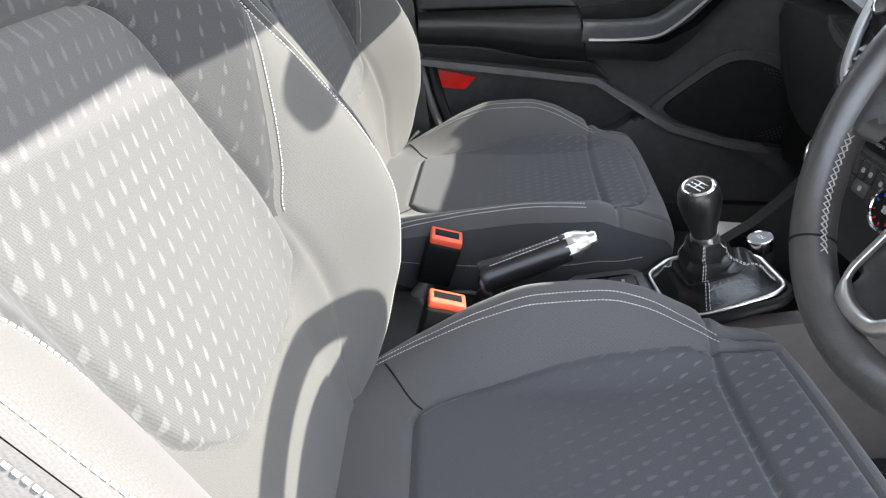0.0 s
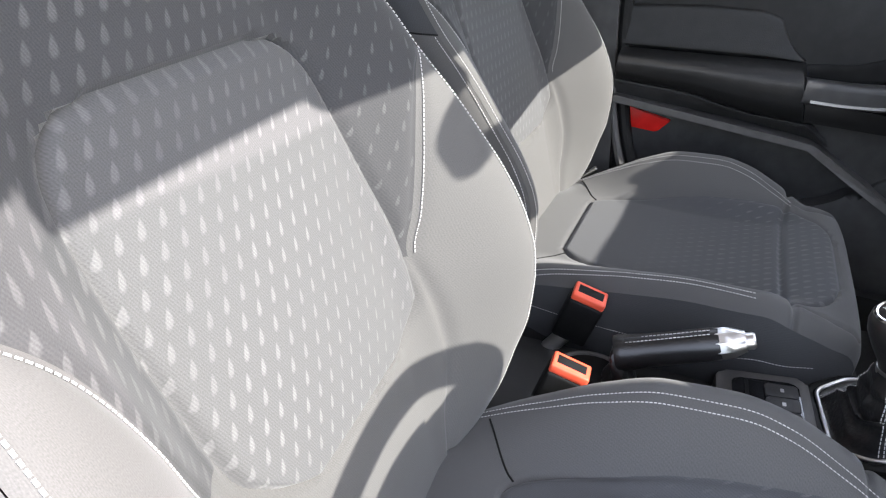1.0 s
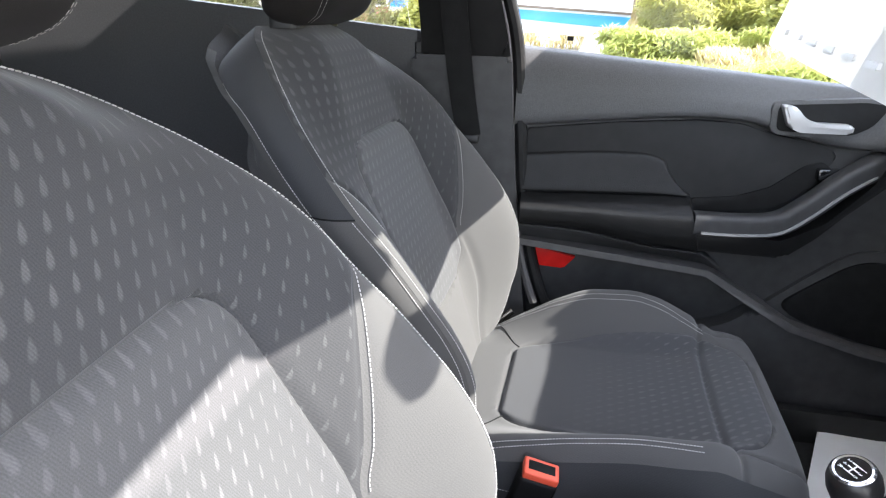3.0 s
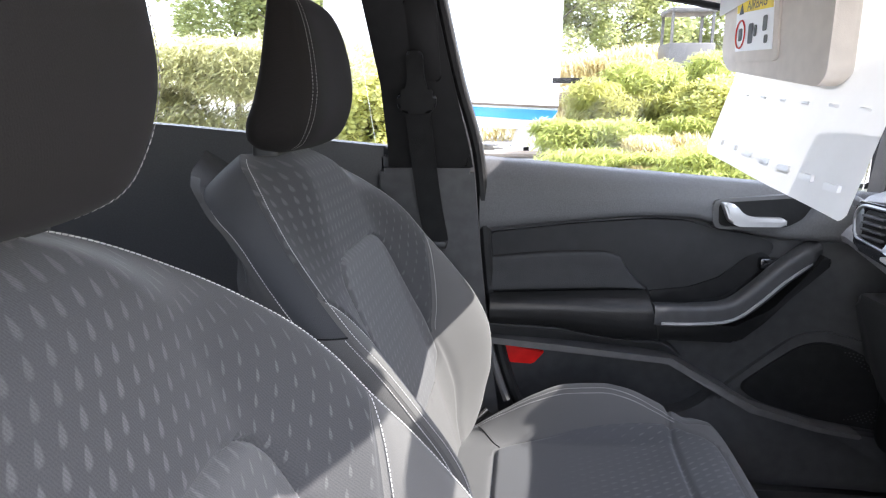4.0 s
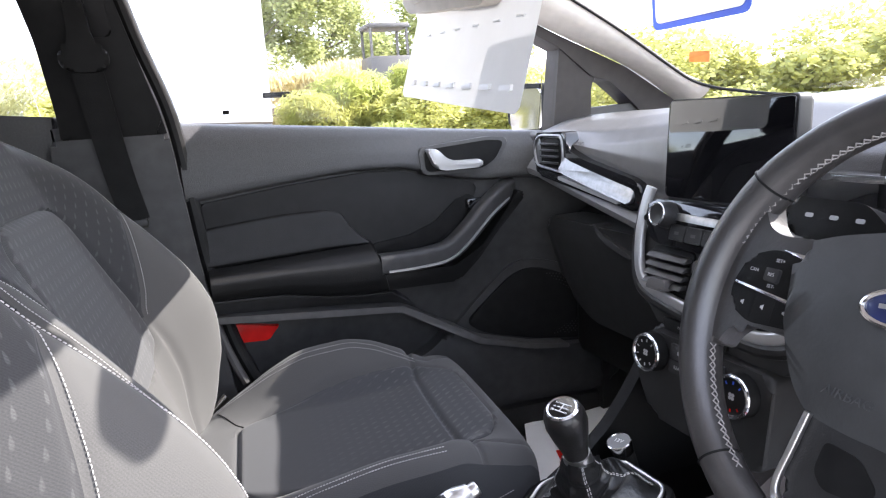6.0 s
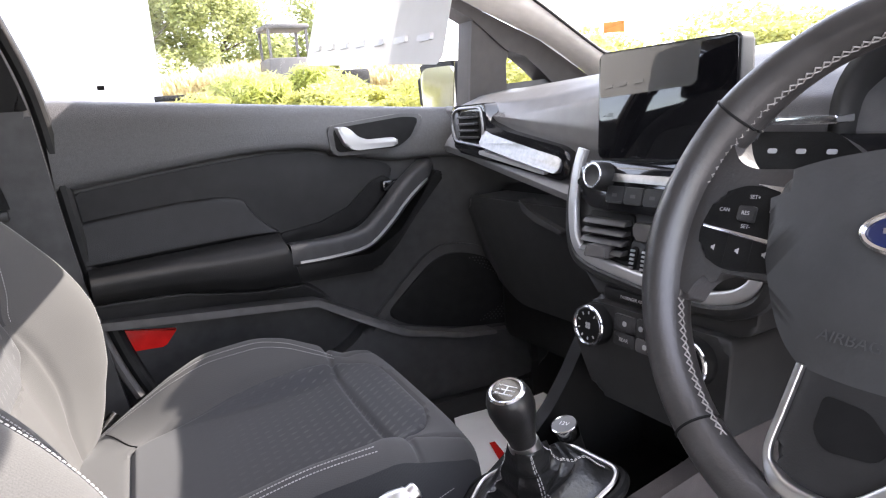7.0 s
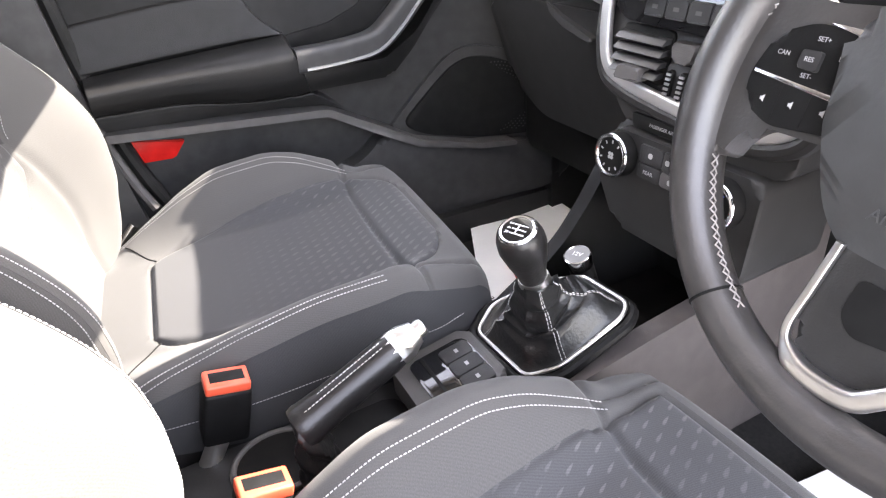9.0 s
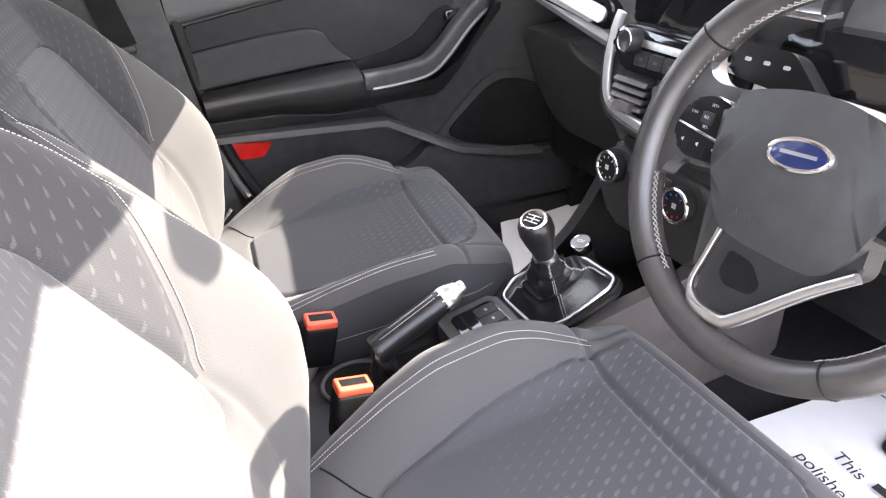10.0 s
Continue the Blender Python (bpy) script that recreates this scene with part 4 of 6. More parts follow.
    part("quarter_sill", slab(rounded([(0.80, 0.955), (1.13, 0.945), (1.13, 1.005), (0.97, 1.02), (0.80, 1.012)], 0.006), "y", 0.735, 0.685, 0.012, 4, warp=wl), M_PLASTIC_G, pil)
    q = part("quarter_pane", slab([(0.80, 0.99), (1.06, 0.99), (0.84, 1.13), (0.80, 1.13)], "y", 0.727, 0.723, 0, warp=wl), M_GLASS, pil)
    q.visible_shadow = False
ws = part("windscreen", sheet(lambda u, v: Vector((0.46 + 0.72 * v + (0.06 + 0.06 * v) * (1 - u * u), u * (0.585 + 0.10 * v), 1.365 - 0.375 * v)), span(-1, 1, 20), span(0, 1, 8)), M_WINDSCREEN)
tagged(ws, "clear raked windscreen", "windscreen", kind="structure")

# rear door, rear window opening and the closing body behind
rear = thing("door_2", (-0.65, 0.70, 0.36), "closed rear passenger door with dark trim", "car door", kind="structure")
part("rear_card", slab(rounded([(-1.20, 0.36), (-0.25, 0.36), (-0.25, 1.058), (-0.70, 1.100), (-1.20, 1.140)], 0.02), "y", 0.74, 0.680, 0.025, 4), M_PAD, rear)
rp = part("rear_pane", slab([(-0.29, 1.03), (-0.33, 1.36), (-0.98, 1.36), (-1.08, 1.09)], "y", 0.742, 0.738, 0, warp=lambda c: (c[0], c[1] - 0.20 * (c[2] - 1.03), c[2])), M_GLASS, rear)
rp.visible_shadow = False
part("rear_frame", slab([(-1.08, 1.05), (-0.98, 1.40), (-1.28, 1.40), (-1.28, 1.05)], "y", 0.74, 0.69, 0.01, warp=lambda c: (c[0], c[1] - 0.20 * (c[2] - 1.03), c[2])), M_PLASTIC, rear)
back = thing("rear_wall", (-1.28, 0, 0.3), "dark tail of the cabin behind the rear bench", "car body", kind="structure")
part("tail", box(-1.33, -1.28, -0.70, 0.70, 0.25, 1.44), M_PLASTIC, back)
part("side", box(-1.30, -0.30, -0.76, -0.71, 0.25, 1.05), M_PLASTIC, back)
part("side_top", box(-1.30, -1.0, -0.72, -0.62, 1.05, 1.42), M_PLASTIC, back)
part("side_pillar", slab(rounded([(-0.46, 1.42), (-0.44, 1.02), (-0.44, 0.30), (-0.30, 0.30), (-0.32, 1.02), (-0.36, 1.42)], 0.008), "y", -0.76, -0.70, 0.01, warp=lambda c: (c[0], c[1] + 0.16 * max(0.0, c[2] - 1.0), c[2])), M_PLASTIC, back)
bench = thing("rear_bench", (-0.95, 0, 0.30), "dark cloth rear bench seat", "car seat")
part("bench_cushion", box(-1.05, -0.55, -0.62, 0.62, 0.34, 0.50, 0.04, 3), M_BLACK, bench)
part("bench_back", slab(rounded([(-1.05, 0.45), (-1.22, 1.02), (-1.28, 1.02), (-1.28, 0.45)], 0.03), "y", -0.62, 0.62, 0.02), M_BLACK, bench)

# ---------------- dashboard ----------------
dash = thing("dashboard", (0.80, 0.0, 0.5), "dark grey dashboard with silver trim and air vents", "dashboard")
# passenger pad: profile from the windscreen to under the glove box, swept across
def dash_prof(y):
    """x, z outline of the padded top and front; it swells by the door and runs to the centre."""
    zt = 0.966 + 0.018 * math.exp(-((y - 0.12) / 0.15) ** 2)
    k = 0.020 * (1 - min(max(y / 0.55, 0.0), 1.0))
    d = 0.19 * (min(max(y, 0.05), 0.6) - 0.23)          # the lower edge climbs towards the door
    return [(1.20, 0.992 + k), (1.05, 1.000 + k), (0.90, 1.003 + k), (0.79, 1.000 + k), (0.715, zt + 0.024 + 0.5 * k), (0.660, zt + 0.006), (0.634, zt - 0.016), (0.626, 0.930 + 0.5 * d), (0.628, 0.905 + d), (0.640, 0.880 + d), (0.638, 0.850 + d), (0.624, 0.836 + d), (0.616, 0.824 + d), (0.620, 0.812 + d), (0.640, 0.804 + d), (0.660, 0.796 + d)]
def dash_fn(v, y):
    P = dash_prof(y)
    k = v * (len(P) - 1)
    i = min(int(k), len(P) - 2)
    t = k - i
    x, z = P[i][0] * (1 - t) + P[i + 1][0] * t, P[i][1] * (1 - t) + P[i + 1][1] * t
    bow = 0.03 * (y / 0.6) ** 2
    return Vector((x + bow * 0.5 - 0.0, y, z))
part("dash_pad", sheet(dash_fn, span(0, 1, 85), span(-0.64, 0.62, 70)), M_DASH, dash, "soft grained grey dashboard pad")
glove = part("glove_box", slab(rounded([(0.17, 0.79), (0.60, 0.79), (0.58, 0.62), (0.50, 0.56), (0.17, 0.56)], 0.03), "x", 0.80, 0.655, 0.015, 4, warp=lambda c: (c[0] + 0.25 * (0.80 - c[2]), c[1], c[2])), M_PLASTIC, dash, "glove box lid")
# raised sliver in lighter plastic draws the highlight along the lid's crease
part("glove_crease_highlight", slab(rounded([(0.406, 0.797), (0.368, 0.777), (0.288, 0.751), (0.288, 0.743), (0.362, 0.760), (0.392, 0.776)], 0.004), "x", 0.69, 0.653, 0.004), M_PLASTIC_S, glove)
part("dash_under", box(0.74, 1.15, -0.64, 0.62, 0.45, 0.80, 0.03), M_BLACK, dash)
# outer air vent
def vent(y0, y1, z0, z1, x, parent, slats=4, frame=M_CHROME):
    v = part("air_vent", slab(rounded([(y0, z0), (y1, z0), (y1, z1), (y0, z1)], 0.012), "x", x + 0.05, x - 0.004, 0.004), M_BLACK, parent, "dark air vent")
    for i in range(slats):
        z = z0 + (z1 - z0) * (i + 0.8) / (slats + 0.6)
        b = box(x - 0.012, x + 0.02, y0 + 0.006, y1 - 0.006, z - 0.0022, z + 0.0022, 0.0015)
        part("slat", b, M_SLAT, v)
    return v
vent(0.462, 0.535, 0.903, 0.960, 0.624, dash, 4)
ring = rounded([(0.457, 0.896), (0.552, 0.906), (0.561, 0.940), (0.552, 0.960), (0.533, 0.967), (0.456, 0.967), (0.451, 0.930)], 0.012, 6)
part("vent_ring", sweep([Vector((0.619, p[0], p[1])) for p in ring], circle(0.0030, 8), up=(1, 0, 0), closed=True), M_STRIP, dash, "silver vent surround")
part("vent_cheek", slab(rounded([(0.535, 0.909), (0.556, 0.912), (0.561, 0.940), (0.552, 0.960), (0.538, 0.963)], 0.006), "x", 0.64, 0.6200, 0.003), M_STRIP, dash)
tilt_strip = lambda c: (c[0] + 0.45 * (c[2] - (0.870 + 0.21 * (c[1] - 0.24))), c[1], c[2])
part("trim_strip", slab(rounded([(0.450, 0.930), (0.432, 0.919), (0.353, 0.902), (0.240, 0.880), (0.235, 0.868), (0.241, 0.855), (0.352, 0.876), (0.456, 0.899)], 0.005), "x", 0.64, 0.6155, 0.003, warp=tilt_strip), M_STRIP, dash, "brushed silver dashboard strip")
part("trim_strip", slab(rounded([(0.461, 0.889), (0.284, 0.862), (0.270, 0.857), (0.274, 0.852), (0.461, 0.882)], 0.002), "x", 0.64, 0.6120, 0.002), M_SILVER, dash, "thin bright lower strip")
part("trim_back", slab(rounded([(0.562, 0.972), (0.446, 0.974), (0.438, 0.941), (0.38, 0.922), (0.24, 0.897), (0.221, 0.886), (0.216, 0.858), (0.232, 0.842), (0.548, 0.884), (0.566, 0.905)], 0.010), "x", 0.65, 0.6205, 0.005), M_GLOSS, dash)

legend("AIRBAG", 0.011, Matrix.Translation((0.6262, 0.4085, 0.951)) @ Matrix(((0, 0.1, -1, 0), (-1, 0, 0, 0), (0, 1, 0, 0), (0, 0, 0, 1))), dash, M_PLASTIC_G)

# ---------------- centre stack ----------------
stack = thing("centre_console_stack", (0.56, -0.01, 0.60), "black centre stack with chrome frame, vents and heater dials", "centre stack")
tiltx = lambda z: 0.500 + 0.235 * max(0.0, z - 0.68)
def on_stack(c):
    """Plates built at x = 0 lie on the raked face of the stack."""
    return (c[0] + tiltx(c[2]), c[1], c[2])
part("stack_body", slab(rounded([(-0.17, 0.716), (0.045, 0.716), (0.09, 0.752), (0.108, 0.80), (0.115, 0.865), (0.10, 0.882), (-0.17, 0.882)], 0.016), "x", 0.16, 0.006, 0.006, warp=on_stack), M_PLASTIC, stack)
u_line = spline([(0.107, 0.902), (0.112, 0.880), (0.112, 0.832), (0.097, 0.784), (0.066, 0.766), (0.0, 0.756), (-0.06, 0.751), (-0.125, 0.752), (-0.165, 0.772), (-0.172, 0.82), (-0.172, 0.87)], 8)
part("chrome_frame", sweep([Vector(on_stack((-0.002, p[0], p[1]))) for p in u_line], rounded([(-0.0085, -0.005), (0.0075, -0.005), (0.0075, 0.005), (-0.0075, 0.005)], 0.004), up=(1, 0, 0)), M_SILVER, stack, "satin chrome U-shaped frame")
part("lower_lip", sweep([Vector(on_stack((0.004, p[0] * 1.06, p[1] - 0.013))) for p in u_line[2:-6]], circle(0.010, 10), up=(1, 0, 0)), M_PLASTIC, stack)
strip = part("airbag_strip", slab(rounded([(-0.075, 0.719), (0.034, 0.719), (0.040, 0.733), (-0.075, 0.733)], 0.003), "x", 0.02, 0.002, 0.001, warp=on_stack), M_BLACK, stack)
legend("PASSENGER AIRBAG", 0.0052, Matrix.Translation((tiltx(0.7255) + 0.0012, -0.014, 0.7255)) @ Matrix(((0, 0.235, -1, 0), (-1, 0, 0, 0), (0, 1, 0, 0), (0, 0, 0, 1))), strip, M_LEGEND_D)
for y0, y1 in ((0.006, 0.086), (-0.128, -0.042)):
    P = part("vent_well", slab(rounded([(y0, 0.767), (y1, 0.772), (y1, 0.824), (y0, 0.824)], 0.008), "x", 0.02, 0.003, 0.002, warp=on_stack), M_BLACK, stack, "recessed air vent")
    for i in range(4):
        z = 0.779 + i * 0.0118
        part("slat", slab([(y0 + 0.003, z - 0.0035), (y1 - 0.003, z - 0.0035), (y1 - 0.003, z + 0.0025), (y0 + 0.003, z + 0.0025)], "x", 0.012, -0.008, 0.0015, warp=lambda c, z=z: on_stack((c[0] - 1.1 * (z - c[2]), c[1], c[2]))), M_SLAT, P)
    part("vent_tab", slab(rounded([((y0 + y1) / 2 - 0.020, 0.771), ((y0 + y1) / 2 + 0.020, 0.771), ((y0 + y1) / 2 + 0.016, 0.786), ((y0 + y1) / 2 - 0.016, 0.786)], 0.003), "x", 0.0, -0.017, 0.003, warp=on_stack), M_PLASTIC_G, P)
part("hazard_switch", slab(rounded([(-0.029, 0.797), (-0.005, 0.797), (0.001, 0.817), (-0.032, 0.817)], 0.005), "x", 0.01, -0.006, 0.003, warp=on_stack), M_PLASTIC_G, stack)
part("wheel_plate", slab(rounded([(-0.036, 0.757), (0.002, 0.757), (0.002, 0.795), (-0.036, 0.795)], 0.004), "x", 0.01, -0.001, 0.002, warp=on_stack), M_PLASTIC, stack)
for y in (-0.006, -0.024):
    w = part("vent_wheel", slab(rounded([(y - 0.005, 0.761), (y + 0.005, 0.761), (y + 0.005, 0.789), (y - 0.005, 0.789)], 0.004), "x", 0.01, -0.005, 0.003, warp=on_stack), M_BLACK, stack)
    for i in range(5):
        z = 0.765 + i * 0.005
        part("rib", slab([(y - 0.0032, z - 0.0012), (y + 0.0032, z - 0.0012), (y + 0.0032, z + 0.0012), (y - 0.0032, z + 0.0012)], "x", -0.004, -0.0065, 0, warp=on_stack), M_SATIN, w)
# radio strip
part("radio_panel", slab(rounded([(-0.16, 0.826), (0.075, 0.830), (0.102, 0.848), (0.108, 0.872), (0.095, 0.888), (-0.16, 0.888)], 0.010), "x", 0.03, -0.008, 0.006, warp=on_stack), M_GLOSS, stack, "gloss black radio panel")
part("radio_strip", slab(rounded([(-0.155, 0.863), (0.055, 0.865), (0.055, 0.874), (-0.155, 0.873)], 0.002), "x", 0.0, -0.010, 0.001, warp=lambda c: on_stack((c[0] - 0.20 * (0.876 - c[2]), c[1], c[2]))), M_STRIP, stack)
for i in range(6):
    y = 0.030 - i * 0.030
    bt = part("button", slab(rounded([(y - 0.0142, 0.839), (y + 0.0142, 0.839), (y + 0.0142, 0.859), (y - 0.0142, 0.859)], 0.002), "x", 0.0, -0.013, 0.003, warp=on_stack), M_PLASTIC, stack)
    part("symbol", slab([(y - 0.004, 0.847), (y + 0.004, 0.847), (y + 0.004, 0.851), (y - 0.004, 0.851)], "x", -0.0125, -0.0134, 0, warp=on_stack), M_PLASTIC_G, bt)
kn = lathe([(0.0185, 0), (0.0178, 0.010), (0.0160, 0.020), (0.0140, 0.0225), (0.0125, 0.0215), (0.0, 0.0215)], 32)
kn.transform(Matrix.Translation((tiltx(0.869) - 0.008, 0.056, 0.869)) @ Matrix.Rotation(radians(-90 + 12), 4, "Y"))
vk = part("volume_knob", kn, M_PLASTIC, stack, "round volume knob")
kmx = Matrix.Translation((tiltx(0.869) - 0.008, 0.056, 0.869)) @ Matrix.Rotation(radians(-90 + 12), 4, "Y")
part("knob_ring", sweep([kmx @ Vector((0.0145 * math.cos(a), 0.0145 * math.sin(a), 0.0220)) for a in np.linspace(0, 2 * math.pi, 33)[:-1]], circle(0.0014, 6), up=kmx.to_3x3() @ Vector((0, 0, 1)), closed=True), M_CHROME, vk)
# heater panel
def on_heater(c):
    return (c[0] + 0.488 + 0.12 * (c[2] - 0.62), c[1], c[2])
part("heater_panel", slab(rounded([(-0.155, 0.60), (0.030, 0.60), (0.070, 0.655), (0.070, 0.70), (0.045, 0.716), (-0.155, 0.716)], 0.016), "x", 0.12, 0.0, 0.008, warp=on_heater), M_PLASTIC, stack, "heater control panel")
for y, col in ((0.034, None), (-0.116, "temp")):
    d = lathe([(0.0265, 0), (0.0265, 0.008), (0.0250, 0.016), (0.0222, 0.018), (0.0218, 0.0165), (0.0, 0.0165)], 40)
    mtx = Matrix.Translation(on_heater((0.0, y, 0.688 if y > 0 else 0.684))) @ Matrix.Rotation(radians(-90 + 6), 4, "Y")
    d.transform(mtx)
    dl = part("heater_dial", d, M_BLACK, stack, "black dial with chrome ring")
    part("dial_ring", sweep([mtx @ Vector((0.0238 * math.cos(a), 0.0238 * math.sin(a), 0.0165)) for a in np.linspace(0, 2 * math.pi, 41)[:-1]], circle(0.0026, 8), up=mtx.to_3x3() @ Vector((0, 0, 1)), closed=True), M_CHROME, dl)
    for k in range(8):
        a = radians(-40 + k * 37)
        tk = box(-0.0018, 0.0018, -0.0009, 0.0009, 0, 0.0006)
        tk.transform(mtx @ Matrix.Rotation(a, 4, "Z") @ Matrix.Translation((0.0165, 0, 0.0165)))
        part("tick", tk, (M_LEGEND_D if not col else (M_BLUE if k < 4 else M_RED)), dl)
    for k in range(4):
        cr = lathe([(0.0022, 0), (0.0022, 0.0005)], 10)
        cr.transform(mtx @ Matrix.Translation((0.0028 * math.cos(k * 1.571 + 0.78), 0.0028 * math.sin(k * 1.571 + 0.78), 0.0165)))
        part("fan_symbol", cr, M_LEGEND_D, dl)
for (y, z, w, h) in ((-0.014, 0.700, 0.034, 0.020), (-0.014, 0.680, 0.034, 0.017), (-0.0395, 0.700, 0.014, 0.022), (-0.0545, 0.700, 0.014, 0.022), (-0.047, 0.680, 0.029, 0.016), (-0.076, 0.698, 0.024, 0.020), (-0.076, 0.678, 0.024, 0.017)):
    hb = part("heater_button", slab(rounded([(y - w / 2, z - h / 2), (y + w / 2, z - h / 2), (y + w / 2, z + h / 2), (y - w / 2, z + h / 2)], 0.003), "x", 0.004, -0.003, 0.0015, warp=on_heater), M_PLASTIC_G if y == -0.047 else M_PLASTIC_S, stack)
    HM = Matrix.Translation(on_heater((-0.0034, y, z))) @ Matrix(((0, 0.12, -1, 0), (-1, 0, 0, 0), (0, 1, 0, 0), (0, 0, 0, 1)))
    if z < 0.681 and y != -0.047:
        legend("REAR" if y > -0.02 else "A/C", 0.0062, HM, hb, M_LEGEND_D)
    else:
        part("symbol", slab(rounded([(y - 0.003, z - 0.003), (y + 0.003, z - 0.003), (y + 0.003, z + 0.003), (y - 0.003, z + 0.003)], 0.0025), "x", -0.0028, -0.0036, 0, warp=on_heater), M_LEGEND_D, hb)

# touch screen
scr = thing("touch_screen", (0.57, -0.012, 0.88), "black upright touch screen, switched off, reflecting the cabin", "screen")
on_scr = lambda c: (c[0] + 0.560 + 0.03 * (c[2] - 0.89), c[1], c[2])
part("screen_body", slab(rounded([(-0.116, 0.888), (0.092, 0.888), (0.088, 1.022), (-0.116, 1.022)], 0.008), "x", 0.022, 0.0, 0.003, back=True, warp=on_scr), M_PLASTIC, scr)
part("screen_glass", slab(rounded([(-0.114, 0.890), (0.090, 0.890), (0.086, 1.020), (-0.114, 1.020)], 0.007), "x", 0.0, -0.002, 0.001, warp=on_scr), M_SCREEN, scr)
part("screen_foot", box(0.56, 0.62, -0.09, 0.07, 0.86, 0.96, 0.01), M_PLASTIC, scr)

# ---------------- steering wheel ----------------
wheel = thing("steering_wheel", (0.37, -0.365, 0.85), "black leather steering wheel with pale stitching and silver spokes", "steering wheel")
WC = Vector((0.365, -0.372, 0.852))
wn_ = Vector((-0.93, 0.0, 0.367)).normalized()          # faces the driver
wu = Vector((0.367, 0.0, 0.93)).normalized()
wr = Vector((0, -1, 0))                                 # to the driver's right
WM = Matrix((( wr.x, wu.x, wn_.x, WC.x), (wr.y, wu.y, wn_.y, WC.y), (wr.z, wu.z, wn_.z, WC.z), (0, 0, 0, 1)))
def on_wheel(p):
    return WM @ Vector(p)
R = 0.172
def rim_pt(a, r=R):
    fl = 0.012 * math.exp(-((a + math.pi / 2) / 0.5) ** 2)
    return Vector((r * math.cos(a), r * math.sin(a) * 1.0 + fl, 0.0))
def rim(u, v):
    a = 2 * math.pi * v
    c = rim_pt(a)
    th = 2 * math.pi * u
    thick = 1.06 + 0.14 * math.exp(-((abs(a - math.pi)) / 0.42) ** 2) + 0.10 * math.exp(-((abs(((a - math.pi / 2 + math.pi) % (2 * math.pi)) - math.pi) - 0.95) / 0.25) ** 2)
    er = Vector((math.cos(a), math.sin(a), 0))
    return on_wheel(c + er * 0.0150 * thick * math.cos(th) + Vector((0, 0, 0.0185 * thick * math.sin(th))))
part("rim", sheet(rim, [i / 20 for i in range(20)], span(0, 1, 121), None, True), M_LEATHER, wheel, "black leather rim")
for a in (0.62, math.pi - 0.62, -2.25, -0.9):
    ringp = [rim(i / 24, (a / (2 * math.pi)) % 1.0) for i in range(24)]
    cen = sum(ringp, Vector()) / 24
    part("rim_joint", sweep([cen + (p - cen) * 1.01 for p in ringp], circle(0.0011, 6), up=(wn_.x, wn_.y, wn_.z), closed=True), M_BLACK, wheel)
# cross stitching round the inside of the rim
bm = bmesh.new()
for i in range(156):
    a = 2 * math.pi * i / 156
    if abs(math.sin(a)) < 0.30 or -2.15 < math.atan2(math.sin(a), math.cos(a)) < -0.95:
        continue
    for g in (-1, 1):
        er = Vector((math.cos(a), math.sin(a), 0))
        et = Vector((-math.sin(a), math.cos(a), 0))
        p0 = rim_pt(a) - er * (0.0160 + 0.0021 * math.exp(-((abs(a - math.pi)) / 0.42) ** 2)) + Vector((0, 0, 0.004))
        q0 = p0 + et * 0.0069 * 0.5 + Vector((0, 0, g * 0.0034)) + er * 0.0003
        q1 = p0 - et * 0.0069 * 0.5 - Vector((0, 0, g * 0.0034)) + er * 0.0003
        sweep([on_wheel(q0), on_wheel(p0 - er * 0.0006), on_wheel(q1)], circle(0.0006, 5), up=(wn_.x, wn_.y, wn_.z), bm=bm)
tagged(part("rim_stitching", bm, M_THREAD_G, wheel, "grey cross stitching", smooth=False), kind="stuff")
# hub pad
hub_poly = rounded([(-0.094, 0.052), (-0.060, 0.064), (-0.015, 0.073), (0.020, 0.073), (0.062, 0.064), (0.102, 0.052), (0.094, 0.015), (0.088, -0.014), (0.074, -0.045), (0.058, -0.066), (0.030, -0.076), (-0.022, -0.077), (-0.050, -0.072), (-0.063, -0.060), (-0.071, -0.045), (-0.080, -0.013), (-0.084, 0.015)], 0.016)
def hub_warp(c):
    x, y, z = c
    fold = 0.30 * max(0.0, -y - 0.002 - 0.06 * abs(x)) if z > 0 else 0.0
    return on_wheel((x, y, z - 0.9 * (x * x + y * y) - fold))
hb_ = slab(hub_poly, "z", -0.035, 0.022, 0.016, 5)
bmesh.ops.triangulate(hb_, faces=[f for f in hb_.faces if len(f.verts) > 4])
bmesh.ops.subdivide_edges(hb_, edges=hb_.edges[:], cuts=2, use_grid_fill=True)
for v in hb_.verts:
    v.co = hub_warp(v.co)
hub = part("hub_pad", hb_, M_HUB, wheel, "grained dark airbag cover", angle=60)
# badge: a plain blue oval with a silver ring
BX, BY = 0.007, 0.022
bd = slab(circle(0.027, 40, 0.0115), "z", 0.010, 0.0225, 0.002, warp=lambda c: on_wheel((c[0] + BX, c[1] + BY + 0.10 * c[0], c[2])))
part("badge", bd, M_BADGE, hub, "blue oval badge")
part("badge_ring", sweep([on_wheel((BX + 0.0285 * math.cos(a), 0.0130 * math.sin(a) + BY + 0.10 * 0.0285 * math.cos(a), 0.0215)) for a in np.linspace(0, 2 * math.pi, 41)[:-1]], circle(0.0024, 8), up=(wn_.x, wn_.y, wn_.z), closed=True), M_CHROME, hub)
part("badge_stroke", sweep([on_wheel((BX + p[0], BY + p[1], 0.0232)) for p in ((-0.017, -0.001), (0.017, 0.002))], [(-0.0016, -0.0006), (0.0016, -0.0006), (0.0016, 0.0006), (-0.0016, 0.0006)], up=(wn_.x, wn_.y, wn_.z)), M_SATIN, hub)
